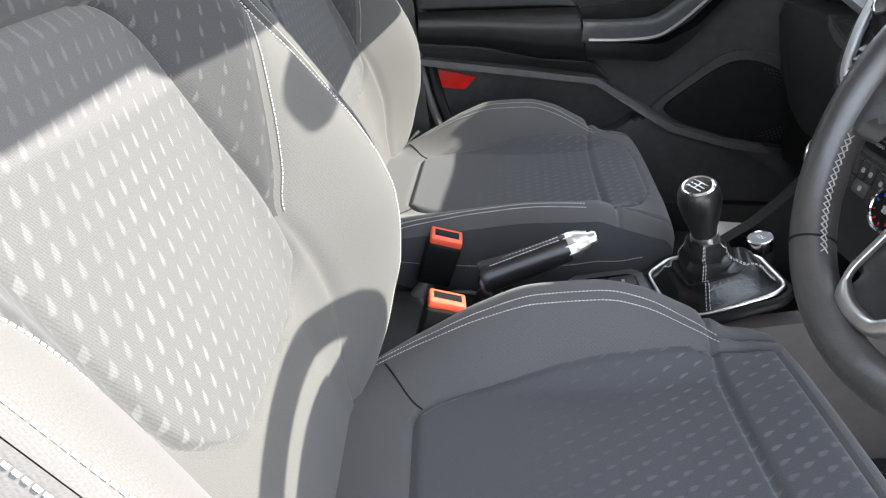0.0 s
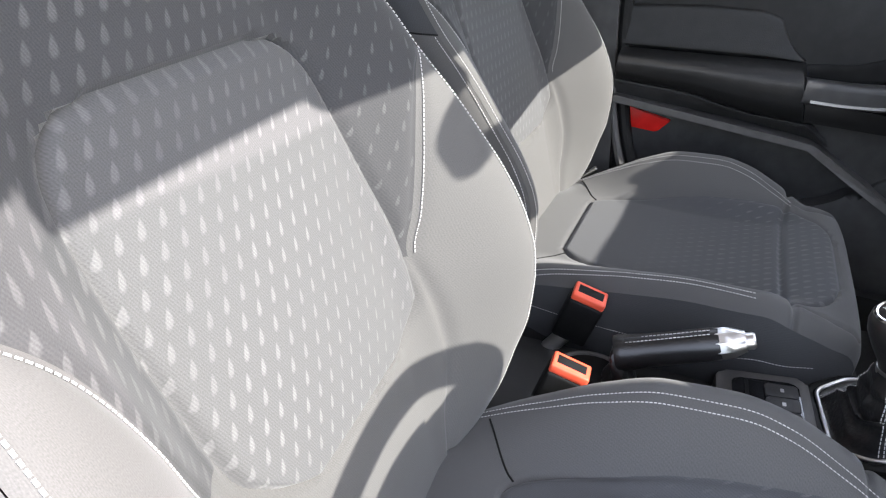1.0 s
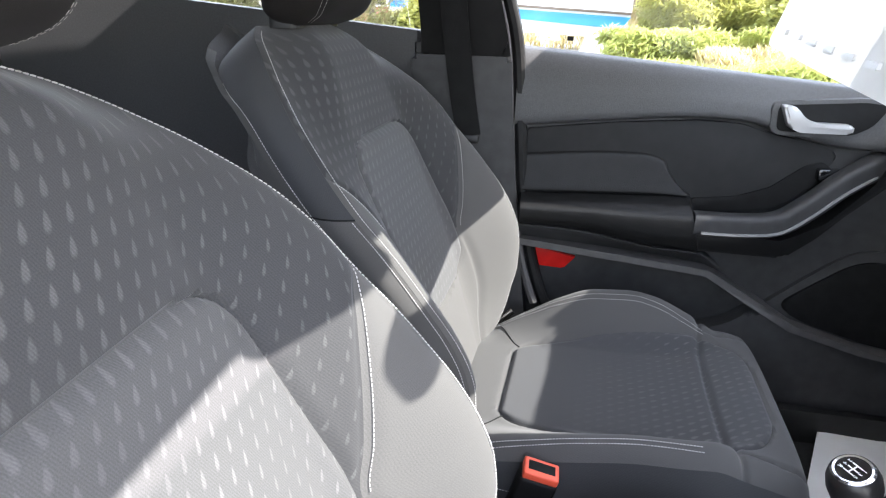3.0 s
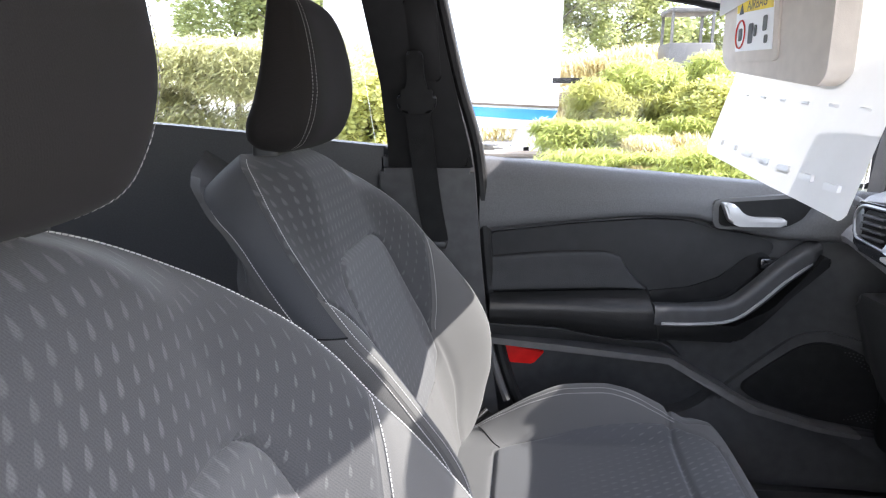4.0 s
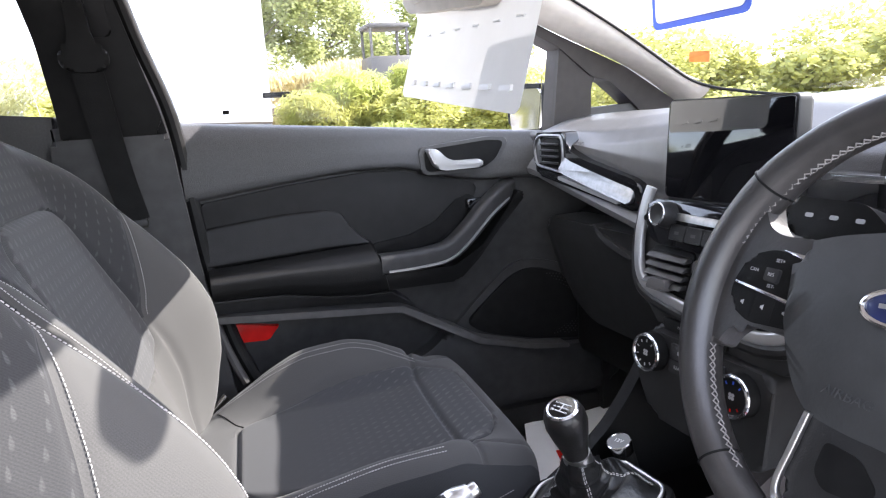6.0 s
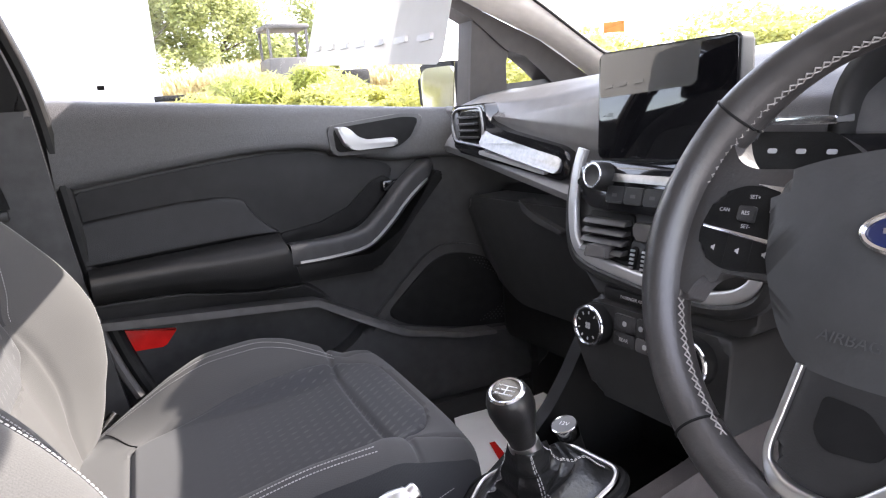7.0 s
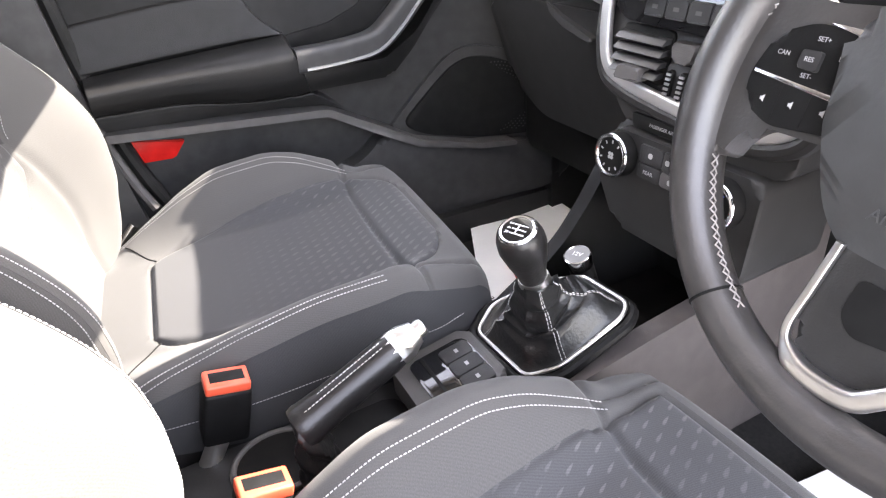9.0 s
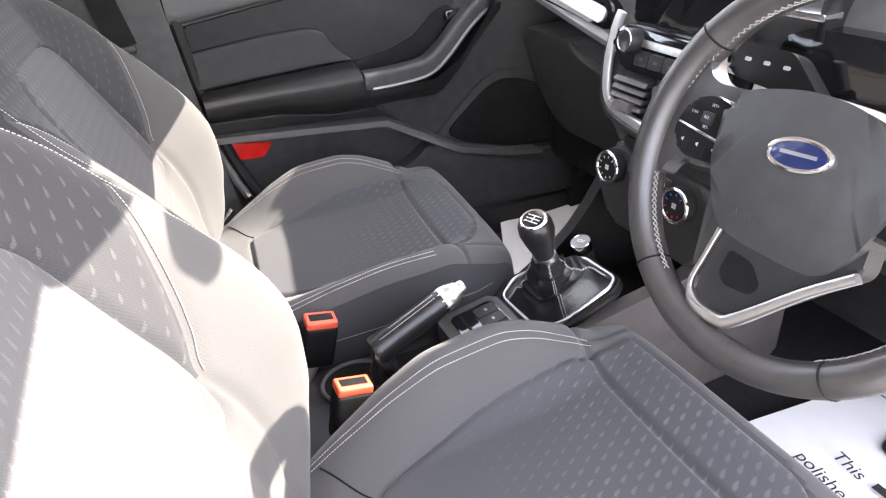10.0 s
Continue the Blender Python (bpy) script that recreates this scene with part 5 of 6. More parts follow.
legend("AIRBAG", 0.011, WM @ Matrix.Translation((-0.020, -0.046, 0.0085)) @ Matrix.Rotation(radians(-16), 4, "X"), hub, M_HUB)
# side spokes with their switches
for g in (-1, 1):
    part("spoke", slab(rounded([(g * x, y) for x, y in ((0.070, 0.060), (0.112, 0.058), (0.126, 0.063), (0.135, 0.076), (0.141, 0.094), (0.160, 0.070), (0.170, 0.025), (0.170, -0.018), (0.155, -0.046), (0.144, -0.046), (0.138, -0.030), (0.126, -0.020), (0.070, -0.020))], 0.008), "z", -0.018, 0.006, 0.007, 4, warp=on_wheel), M_LEATHER, wheel, "leather-covered spoke")
    pod = part("switch_pod", slab(rounded([(g * 0.077, 0.043), (g * 0.112, 0.046), (g * 0.135, 0.037), (g * 0.144, 0.010), (g * 0.140, -0.008), (g * 0.118, -0.018), (g * 0.074, -0.014)], 0.008), "z", -0.01, 0.009, 0.004, 3, warp=on_wheel), M_TRIMBLACK, wheel, "switch pod with white legends")
    part("pod_bar", slab([(g * 0.078, 0.0035), (g * 0.1405, 0.0115), (g * 0.1405, 0.0140), (g * 0.078, 0.0070)], "z", 0.0, 0.0105, 0.0005, warp=on_wheel), M_CHROME, pod)
    part("pod_trim", slab([(g * 0.0750, 0.038), (g * 0.084, 0.0455), (g * 0.104, 0.047), (g * 0.104, 0.0458), (g * 0.086, 0.0425), (g * 0.0795, 0.036), (g * 0.0775, 0.004), (g * 0.0750, 0.004)], "z", 0.0, 0.0100, 0.0005, warp=on_wheel), M_CHROME, pod)
    part("pod_rocker", slab(rounded([(g * 0.100, 0.018), (g * 0.113, 0.019), (g * 0.113, 0.030), (g * 0.100, 0.030)], 0.002), "z", 0.0, 0.0125, 0.001, warp=on_wheel), M_PLASTIC, pod)
    for k in range(2):
        xx = g * (0.098 + k * 0.020)
        part("pod_joint", slab([(xx - 0.0004, -0.014), (xx + 0.0004, -0.014), (xx + 0.0004, 0.009), (xx - 0.0004, 0.009)], "z", 0.0, 0.0094, 0, warp=on_wheel), M_BLACK, pod)
    if g < 0:
        for txt, x, y in (("CAN", -0.126, 0.026), ("SET+", -0.104, 0.037), ("RES", -0.1065, 0.0245), ("SET-", -0.106, 0.0152), ("LIM", -0.088, 0.028)):
            legend(txt, 0.0040, WM @ Matrix.Translation((x, y, 0.0128 if txt == "RES" else 0.0096)), pod, M_LEGEND_D)
        for x in (-0.128, -0.108, -0.087):
            part("symbol", slab([(x - 0.0016, -0.0038), (x - 0.0006, -0.0038), (x + 0.0010, -0.0050), (x + 0.0010, -0.0006), (x - 0.0006, -0.0018), (x - 0.0016, -0.0018)], "z", 0.008, 0.0095, 0, warp=on_wheel), M_LEGEND_D, pod)
# lower spoke with its chrome edge
low = part("lower_spoke", slab(rounded([(-0.050, -0.055), (-0.055, -0.128), (-0.040, -0.147), (-0.006, -0.148), (0.023, -0.118), (0.055, -0.082), (0.085, -0.052), (0.080, -0.02)], 0.008), "z", -0.030, -0.004, 0.006, 3, warp=on_wheel), M_PLASTIC, wheel)
# black plate on the spoke face, painting the shade of its hollow
part("spoke_hollow_shade", slab(rounded([(-0.032, -0.082), (-0.034, -0.106), (-0.024, -0.116), (0.006, -0.112), (0.012, -0.100), (-0.005, -0.084)], 0.006), "z", -0.010, -0.0030, 0, warp=on_wheel), M_BLACK, low)
chrome = spline([(-0.049, -0.068, 0.0), (-0.053, -0.100, 0.0), (-0.056, -0.127, 0.0), (-0.050, -0.140, 0.0), (-0.036, -0.148, 0.0), (-0.008, -0.148, 0.0), (0.006, -0.138, 0.0), (0.024, -0.118, 0.0), (0.055, -0.082, 0.0), (0.086, -0.052, 0.0)], 8)
ks = [0.55 + 0.75 * smooth01((i / len(chrome) - 0.25) / 0.15) - 0.35 * smooth01((i / len(chrome) - 0.6) / 0.35) for i in range(len(chrome))]
part("silver_trim", sweep([on_wheel(p) for p in chrome], rounded([(-0.0048, -0.006), (0.0048, -0.006), (0.0048, 0.004), (-0.0048, 0.004)], 0.003), up=(wn_.x, wn_.y, wn_.z), scales=ks), M_SATIN, wheel, "satin silver trim of the lower spoke")
# column, stalks
col = thing("steering_column", (0.55, -0.372, 0.78), "black steering column shroud with an indicator stalk", "steering column")
part("shroud", slab(rounded([(-0.06, -0.05), (0.06, -0.05), (0.065, 0.045), (-0.065, 0.045)], 0.02), "z", -0.30, -0.055, 0.01, warp=on_wheel), M_PLASTIC, col)
stalk = part("stalk", slab(rounded([(-0.170, 0.082), (-0.168, 0.105), (-0.095, 0.104), (-0.074, 0.088), (-0.03, 0.055), (-0.03, 0.03), (-0.085, 0.064), (-0.160, 0.069)], 0.010), "z", -0.080, -0.055, 0.007, 3, back=True, warp=on_wheel), M_TRIMBLACK, col, "indicator stalk with white symbols")
for i in range(3):
    part("symbol", slab(rounded([(-0.148 + i * 0.024, 0.0865), (-0.140 + i * 0.024, 0.0865), (-0.140 + i * 0.024, 0.0905), (-0.148 + i * 0.024, 0.0905)], 0.0018), "z", -0.056, -0.0545, 0, warp=on_wheel), M_LEGEND_D, stalk)
part("stalk", slab(rounded([(0.155, 0.062), (0.085, 0.060), (0.04, 0.03), (0.04, 0.0), (0.10, 0.018), (0.160, 0.022)], 0.012), "z", -0.075, -0.052, 0.006, 3, back=True, warp=on_wheel), M_PLASTIC, col)
# instrument binnacle
binn = thing("instrument_cluster", (0.66, -0.37, 0.90), "hooded black instrument cluster with gloss trim", "instrument cluster")
part("hood", sheet(lambda u, v: Vector((0.60 + 0.16 * v, -0.37 + 0.185 * math.cos(math.pi * u), 0.90 + (0.135 - 0.02 * v) * math.sin(math.pi * u) ** 0.6)), span(0, 1, 40), span(0, 1, 6)), M_PLASTIC, binn).modifiers.new("t", "SOLIDIFY").thickness = 0.012
part("cluster_face", slab(rounded([(-0.55, 0.86), (-0.19, 0.86), (-0.20, 1.0), (-0.30, 1.03), (-0.44, 1.03), (-0.54, 1.0)], 0.02), "x", 0.76, 0.70, 0.004), M_GLOSS, binn)
for y in (-0.45, -0.29):
    part("gauge_ring", sweep([(0.695, y + 0.05 * math.cos(a), 0.94 + 0.05 * math.sin(a)) for a in np.linspace(0, 2 * math.pi, 33)[:-1]], circle(0.002, 6), up=(1, 0, 0), closed=True), M_SATIN, binn)
part("cluster_trim", slab(rounded([(-0.555, 0.835), (-0.135, 0.835), (-0.135, 0.895), (-0.18, 0.915), (-0.555, 0.915)], 0.015), "x", 0.70, 0.60, 0.01), M_GLOSS, binn)
part("trim_line", slab(rounded([(-0.20, 0.925), (-0.125, 0.925), (-0.125, 0.933), (-0.20, 0.933)], 0.002), "x", 0.62, 0.59, 0.002), M_CHROME, binn)
part("knee_panel", slab(rounded([(-0.62, 0.60), (-0.15, 0.60), (-0.14, 0.84), (-0.62, 0.84)], 0.03), "x", 0.78, 0.64, 0.02, warp=lambda c: (c[0] + 0.2 * (0.84 - c[2]), c[1], c[2])), M_PLASTIC, binn)
# ---------------- centre console between the seats ----------------
console = thing("centre_console", (0.3, 0.0, 0.28), "black plastic centre console with gear gaiter and switch row", "console")
part("tunnel", slab(rounded([(-0.35, -0.085), (0.28, -0.085), (0.28, 0.085), (-0.35, 0.085)], 0.02), "z", 0.27, 0.445, 0.012), M_PLASTIC, console)
# front part with the gaiter well; its sides climb to the stack
side_poly = rounded([(0.22, 0.27), (0.22, 0.458), (0.33, 0.495), (0.455, 0.514), (0.55, 0.525), (0.62, 0.56), (0.66, 0.64), (0.80, 0.68), (0.80, 0.27)], 0.015)
part("console_side", slab(side_poly, "y", -0.062, -0.088, 0.008), M_CONSOLE, console, "grey grained plastic console side")
# the far side is near-black: its shade is put into the colour
part("console_side", slab(rounded([(0.22, 0.27), (0.22, 0.458), (0.30, 0.478), (0.345, 0.492), (0.405, 0.528), (0.452, 0.566), (0.485, 0.605), (0.513, 0.646), (0.56, 0.704), (0.80, 0.704), (0.80, 0.27)], 0.012), "y", 0.078, 0.100, 0.008), M_TRIMBLACK, console)
part("console_floor", box(0.24, 0.75, -0.064, 0.084, 0.40, 0.462, 0.004), M_BLACK, console)
part("console_back", box(0.62, 0.66, -0.064, 0.084, 0.45, 0.66, 0.004), M_BLACK, console)
# switch row
plate = part("switch_plate", slab(rounded([(0.185, -0.03), (0.292, -0.03), (0.292, 0.075), (0.185, 0.075)], 0.012), "z", 0.44, 0.487, 0.006, warp=lambda c: (c[0], c[1], c[2] + 0.15 * (c[0] - 0.24))), M_PLASTIC_G, console)
part("switch_well", slab(rounded([(0.203, -0.022), (0.280, -0.022), (0.280, 0.060), (0.203, 0.060)], 0.010), "z", 0.47, 0.489, 0.002, warp=lambda c: (c[0], c[1], c[2] + 0.15 * (c[0] - 0.24))), M_GLOSS, plate)
for i in range(3):
    y = 0.038 - i * 0.026
    part("switch", slab(rounded([(0.240, y - 0.012), (0.277, y - 0.012), (0.277, y + 0.012), (0.240, y + 0.012)], 0.003), "z", 0.48, 0.4925, 0.002, warp=lambda c: (c[0], c[1], c[2] + 0.15 * (c[0] - 0.24))), M_PLASTIC_S, plate)
    part("symbol", slab([(0.257, y - 0.003), (0.261, y - 0.003), (0.261, y + 0.003), (0.257, y + 0.003)], "z", 0.49, 0.4932, 0, warp=lambda c: (c[0], c[1], c[2] + 0.15 * (c[0] - 0.24))), M_LEGEND_D, plate)
part("card_slot", slab([(0.218, -0.018), (0.222, -0.018), (0.222, 0.055), (0.218, 0.055)], "z", 0.48, 0.4905, 0, warp=lambda c: (c[0], c[1], c[2] + 0.15 * (c[0] - 0.24))), M_BLACK, plate)
# rear bin and cup holder
part("bin_rim", sweep([Vector((0.03 + 0.05 * math.cos(a), 0.035 + 0.045 * math.sin(a), 0.447)) for a in np.linspace(0, 2 * math.pi, 33)[:-1]], circle(0.004, 8), closed=True), M_PLASTIC_G, console)
# flat black disc: the bin's inner darkness is painted, it has no depth
part("bin_well_shade", slab([(0.03 + 0.05 * math.cos(a), 0.035 + 0.045 * math.sin(a)) for a in np.linspace(0, 2 * math.pi, 33)[:-1]], "z", 0.43, 0.4475), M_BLACK, console)
part("tray", slab(rounded([(0.08, -0.06), (0.185, -0.06), (0.185, 0.06), (0.08, 0.06)], 0.02), "z", 0.43, 0.447, 0.002), M_BLACK, console)
part("cup_ring", sweep([Vector((0.125 + 0.038 * math.cos(a), -0.035 + 0.036 * math.sin(a), 0.452)) for a in np.linspace(0, 2 * math.pi, 33)[:-1]], circle(0.004, 8), closed=True), M_PLASTIC, console)

# kick panel and bulkhead of the footwells
part("kick_panel", slab(rounded([(0.80, 0.26), (1.18, 0.26), (1.18, 0.93), (0.86, 0.93), (0.80, 0.60)], 0.03), "y", 0.70, 0.585, 0.02), M_PLASTIC, car_floor)
part("kick_panel", slab(rounded([(0.80, 0.26), (1.18, 0.26), (1.18, 0.93), (0.86, 0.93), (0.80, 0.60)], 0.03), "y", -0.70, -0.62, 0.02), M_PLASTIC, car_floor)
part("bulkhead", box(1.12, 1.18, -0.70, 0.70, 0.25, 0.96), M_CARPET, car_floor)
part("toe_board", slab([(0.85, 0.27), (1.13, 0.27), (1.13, 0.50)], "y", 0.10, 0.60), M_CARPET, car_floor)
# gear lever
gear = thing("gear_lever", (0.39, 0.0, 0.50), "black gear lever with round knob, leather gaiter and chrome frame", "gear lever")
GP = rounded([(0.300, 0.058), (0.335, 0.078), (0.395, 0.056), (0.432, 0.018), (0.436, -0.056), (0.420, -0.067), (0.335, -0.065), (0.303, -0.045)], 0.012, 5)
gz = lambda x: 0.482 + 0.41 * (x - 0.30)
part("gaiter_frame", sweep([Vector((p[0], p[1], gz(p[0]) + 0.012)) for p in GP], circle(0.0027, 10), closed=True), M_SATIN, gear, "chrome gaiter frame")
part("gaiter_surround", sweep([Vector((0.368 + (p[0] - 0.368) * 1.09, (p[1]) * 1.09, gz(p[0]) + 0.003)) for p in GP], circle(0.0075, 10), closed=True), M_TRIMBLACK, gear)
KN = Vector((0.322, -0.020, 0.640))
GB = Vector((0.368, 0.0, 0.512))
n = len(GP)
def gaiter(i, v):
    p = GP[i % n]
    base = Vector((p[0], p[1], gz(p[0]) + 0.010))
    top = KN + (GB - KN) * 0.36
    ang = math.atan2(p[1] - GB.y, p[0] - GB.x)
    topp = top + Vector((math.cos(ang) * 0.020, math.sin(ang) * 0.020, 0))
    w = v ** 0.55
    q = base * (1 - w) + topp * w
    q.z = base.z * (1 - v) + topp.z * v + 0.016 * math.sin(math.pi * min(v * 2.2, 1.0)) * (1 - v)
    fold = math.cos(ang * 4 + 0.6)
    q += Vector((math.cos(ang), math.sin(ang), 0)) * (0.0075 * fold * math.sin(math.pi * v ** 0.7) + 0.0022 * math.sin(v * 26 + 2 * math.sin(ang * 3)) * math.sin(math.pi * v))
    q.z += 0.007 * fold * math.sin(math.pi * v) + 0.003 * math.sin(v * 19 + ang * 2) * math.sin(math.pi * v)
    return q
part("gaiter", sheet(lambda i, v: gaiter(int(i), v), list(range(n)), span(0, 1, 44), None, True), M_LEATHER_B, gear, "black leather gaiter")
for ang_i in (0, n // 4, n // 2, 3 * n // 4):
    for o in (0, 1):
        line = [gaiter(ang_i + o, v) + ((gaiter(ang_i + o, v) - GB) * Vector((1, 1, 0)) + Vector((0, 0, 0.012))).normalized() * 0.0012 for v in span(0.03, 0.97, 40)]
        stitches(line, lambda c: (c - GB) + Vector((0, 0, 0.03)), gear, pitch=0.005, length=0.0036, thick=0.0010)
ax = (KN - GB).normalized()
kq = ax.to_track_quat("Z", "Y").to_matrix().to_4x4()
KM = Matrix.Translation(KN) @ kq
part("collar", lathe([(0.0172, -0.060), (0.0184, -0.056), (0.0180, -0.046), (0.0168, -0.040)], 32, KM), M_SATIN, gear, "satin collar")
part("knob", lathe([(0.0155, -0.044), (0.017, -0.030), (0.0225, -0.008), (0.0262, 0.012), (0.0255, 0.024), (0.0225, 0.033), (0.0205, 0.035)], 40, KM), M_KNOB, gear, "round leather gear knob")
part("knob_cap", lathe([(0.0165, 0.030), (0.0165, 0.0362), (0.0, 0.0362)], 32, KM), M_GLOSS, gear)
part("knob_ring", lathe([(0.0205, 0.033), (0.0208, 0.0355), (0.0185, 0.0372), (0.0165, 0.0365), (0.0165, 0.033)], 40, KM), M_CHROME, gear)
bm = bmesh.new()
for x in (-0.006, 0.0, 0.006):
    box(x - 0.0006, x + 0.0006, -0.006, 0.006, 0.0362, 0.0368, bm=bm)
box(-0.006, 0.006, -0.0006, 0.0006, 0.0362, 0.0368, bm=bm)
bm.transform(KM @ Matrix.Rotation(radians(-90), 4, "Z"))
part("shift_pattern", bm, M_LEGEND, gear)
for tx, x, y in (("1", -0.006, 0.0075), ("3", 0.0, 0.0075), ("5", 0.006, 0.0075), ("2", -0.006, -0.0105), ("4", 0.0, -0.0105), ("R", 0.006, -0.0105)):
    cu = bpy.data.curves.new("digit", "FONT")
    cu.body, cu.size, cu.align_x, cu.extrude = tx, 0.006, "CENTER", 0.0002
    ob = new("digit", cu)
    ob.matrix_world = KM @ Matrix.Rotation(radians(-90), 4, "Z") @ Matrix.Translation((x, y - 0.001, 0.0366))
    bpy.context.view_layer.update()
    me = bpy.data.meshes.new_from_object(ob)
    me.transform(ob.matrix_world)
    bpy.data.objects.remove(ob)
    b3 = bmesh.new()
    b3.from_mesh(me)
    part("digit", b3, M_LEGEND, gear, smooth=False)
# start button beside it
start = thing("power_socket", (0.455, 0.040, 0.548), "round power socket with a silver lid on the console", "power socket")
bmx = Matrix.Translation((0.442, 0.042, 0.561)) @ Matrix.Rotation(radians(-18), 4, "Y")
part("button_ring", lathe([(0.0165, -0.014), (0.0180, 0.0), (0.0176, 0.0035), (0.0160, 0.0042), (0.0155, 0.003)], 32, bmx), M_CHROME, start)
part("button_face", lathe([(0.0155, -0.01), (0.0155, 0.003), (0.0, 0.0035)], 32, bmx), M_LID, start, "silver socket lid")
legend("12V", 0.009, bmx @ Matrix.Translation((0, 0, 0.0042)) @ Matrix.Rotation(radians(-70), 4, "Z"), start, M_LEGEND)
part("button_stand", lathe([(0.016, -0.09), (0.016, -0.015)], 24, bmx), M_BLACK, start)

# handbrake
brake = thing("handbrake", (0.07, -0.03, 0.45), "black leather handbrake lever with silver button end", "handbrake")
h0, h1 = Vector((0.058, -0.035, 0.548)), Vector((0.160, -0.030, 0.590))
hd = (h1 - h0).normalized()
hm = Matrix.Translation(h0) @ hd.to_track_quat("Z", "Y").to_matrix().to_4x4()
ln = (h1 - h0).length
part("grip", lathe([(0.0215, -0.006), (0.0228, 0.0), (0.0220, 0.004), (0.0198, 0.03), (0.0192, ln * 0.6), (0.0192, ln * 0.9), (0.0185, ln)], 32, hm), M_KNOB, brake, "stitched black leather grip")
part("silver_end", lathe([(0.0186, ln - 0.008), (0.0190, ln + 0.004), (0.0178, ln + 0.014), (0.0135, ln + 0.024), (0.0125, ln + 0.027)], 10, hm), M_SATIN, brake, "polished silver end cap")
part("release_button", lathe([(0.0095, ln + 0.02), (0.0095, ln + 0.034), (0.0078, ln + 0.037)], 20, hm), M_SATIN, brake)
for o in (-0.006, 0.006):
    hu = Vector((-hd.z, 0, hd.x))
    stitches([h0 + hd * t + hu * 0.0193 + Vector((0, o * 0.7 - 0.004, 0)) for t in span(0.006, ln - 0.006, 20)], hu, brake, pitch=0.0045, length=0.0034, thick=0.0012)
def hb_boot(u, v):
    a = 2 * math.pi * u
    c0 = Vector((0.070, -0.030, 0.445))
    c1 = h0 + hd * 0.002
    c = c0 * (1 - v) + c1 * v
    r = 0.032 * (1 - v) + 0.0205 * v + 0.004 * math.sin(v * 17 + 1.6 * math.cos(a + 0.5)) + 0.0025 * math.sin(5 * a + v * 9)
    ex, ey = Vector((0.9 * (1 - v) + 0.6 * v, 0, -0.4 * v)), Vector((0, 1, 0))
    return c + ex * r * math.cos(a) + ey * r * math.sin(a)
part("boot", sheet(hb_boot, [i / 32 for i in range(32)], span(0, 1, 24), None, True), M_LEATHER_B, brake, "crumpled leather boot")

# belt buckles
def buckle(x, y, z, lean_y, label):
    b = thing("seat_belt_buckle", (x, y, z - 0.1), label, "belt buckle", "belt buckles")
    m = Matrix.Translation((x, y, z)) @ Matrix.Rotation(radians(14), 4, "Y") @ Matrix.Rotation(radians(lean_y), 4, "X")
    body = box(-0.025, 0.025, -0.0165, 0.0165, -0.085, -0.010, 0.005, 3)
    body.transform(m)
    part("buckle_body", body, M_BLACK, b)
    cap = box(-0.0235, 0.0235, -0.015, 0.015, -0.012, 0.001, 0.003, 3)
    cap.transform(m)
    part("press_button", cap, M_ORANGE, b, "orange-red press button")
    sl = box(-0.018, 0.018, -0.0075, 0.0085, 0.0, 0.0014, 0.0005)
    sl.transform(m)
    part("tongue_slot", sl, M_BLACK, b)
    part("stem", sweep([m @ Vector((-0.004, 0, -0.083)), Vector((x - 0.05, y * 1.0, z - 0.115))], circle(0.012, 12)), M_SATIN, b)
    return b
buckle(0.006, 0.079, 0.548, 6, "black belt buckle with orange button beside the passenger seat")
buckle(0.006, -0.079, 0.546, -4, "black belt buckle with orange button beside the driver seat")

# ---------------- visors, hanging wallet, price card ----------------
def visor(y0, y1, label):
    v = thing("sun_visor", (0.36, (y0 + y1) / 2, 1.17), label, "sun visor", "sun visors")
    part("flap", slab(rounded([(y0, 1.345), (y0, 1.180), (y0 + 0.02, 1.166), (y1 - 0.03, 1.20), (y1, 1.225), (y1, 1.345)], [0.02, 0.03, 0.03, 0.03, 0.03, 0.02], 6), "x", 0.372, 0.340, 0.010, 4, back=True), M_VISOR, v, "beige cloth flap")
    return v
vis = visor(0.185, 0.535, "beige sun visor folded down with airbag warning label")
part("mirror_cover", slab(rounded([(0.318, 1.205), (0.482, 1.212), (0.492, 1.325), (0.330, 1.322)], 0.012), "x", 0.345, 0.3370, 0.002), M_VISOR, vis)
lab = part("warning_label", slab([(0.335, 1.222), (0.468, 1.228), (0.478, 1.31), (0.345, 1.303)], "x", 0.341, 0.3362), M_PAPER, vis, "white airbag warning label")
part("label_band", slab([(0.343, 1.280), (0.472, 1.287), (0.4745, 1.307), (0.346, 1.300)], "x", 0.3364, 0.3356), M_YELLOW, lab)
VM = Matrix(((0, 0, -1, 0.3355), (-1, 0, 0, 0), (0, 1, 0, 0), (0, 0, 0, 1)))
legend("AIRBAG", 0.020, Matrix.Translation((0, 0.398, 1.2925)) @ VM, lab, M_INK)
part("warning_triangle", slab([(0.462, 1.2835), (0.445, 1.2835), (0.4535, 1.301)], "x", 0.3358, 0.3352), M_INK, lab)
part("prohibition_ring", sweep([(0.3358, 0.452 + 0.017 * math.cos(a), 1.253 + 0.021 * math.sin(a)) for a in np.linspace(0, 2 * math.pi, 25)[:-1]], circle(0.0016, 6), up=(1, 0, 0), closed=True), M_RED, lab)
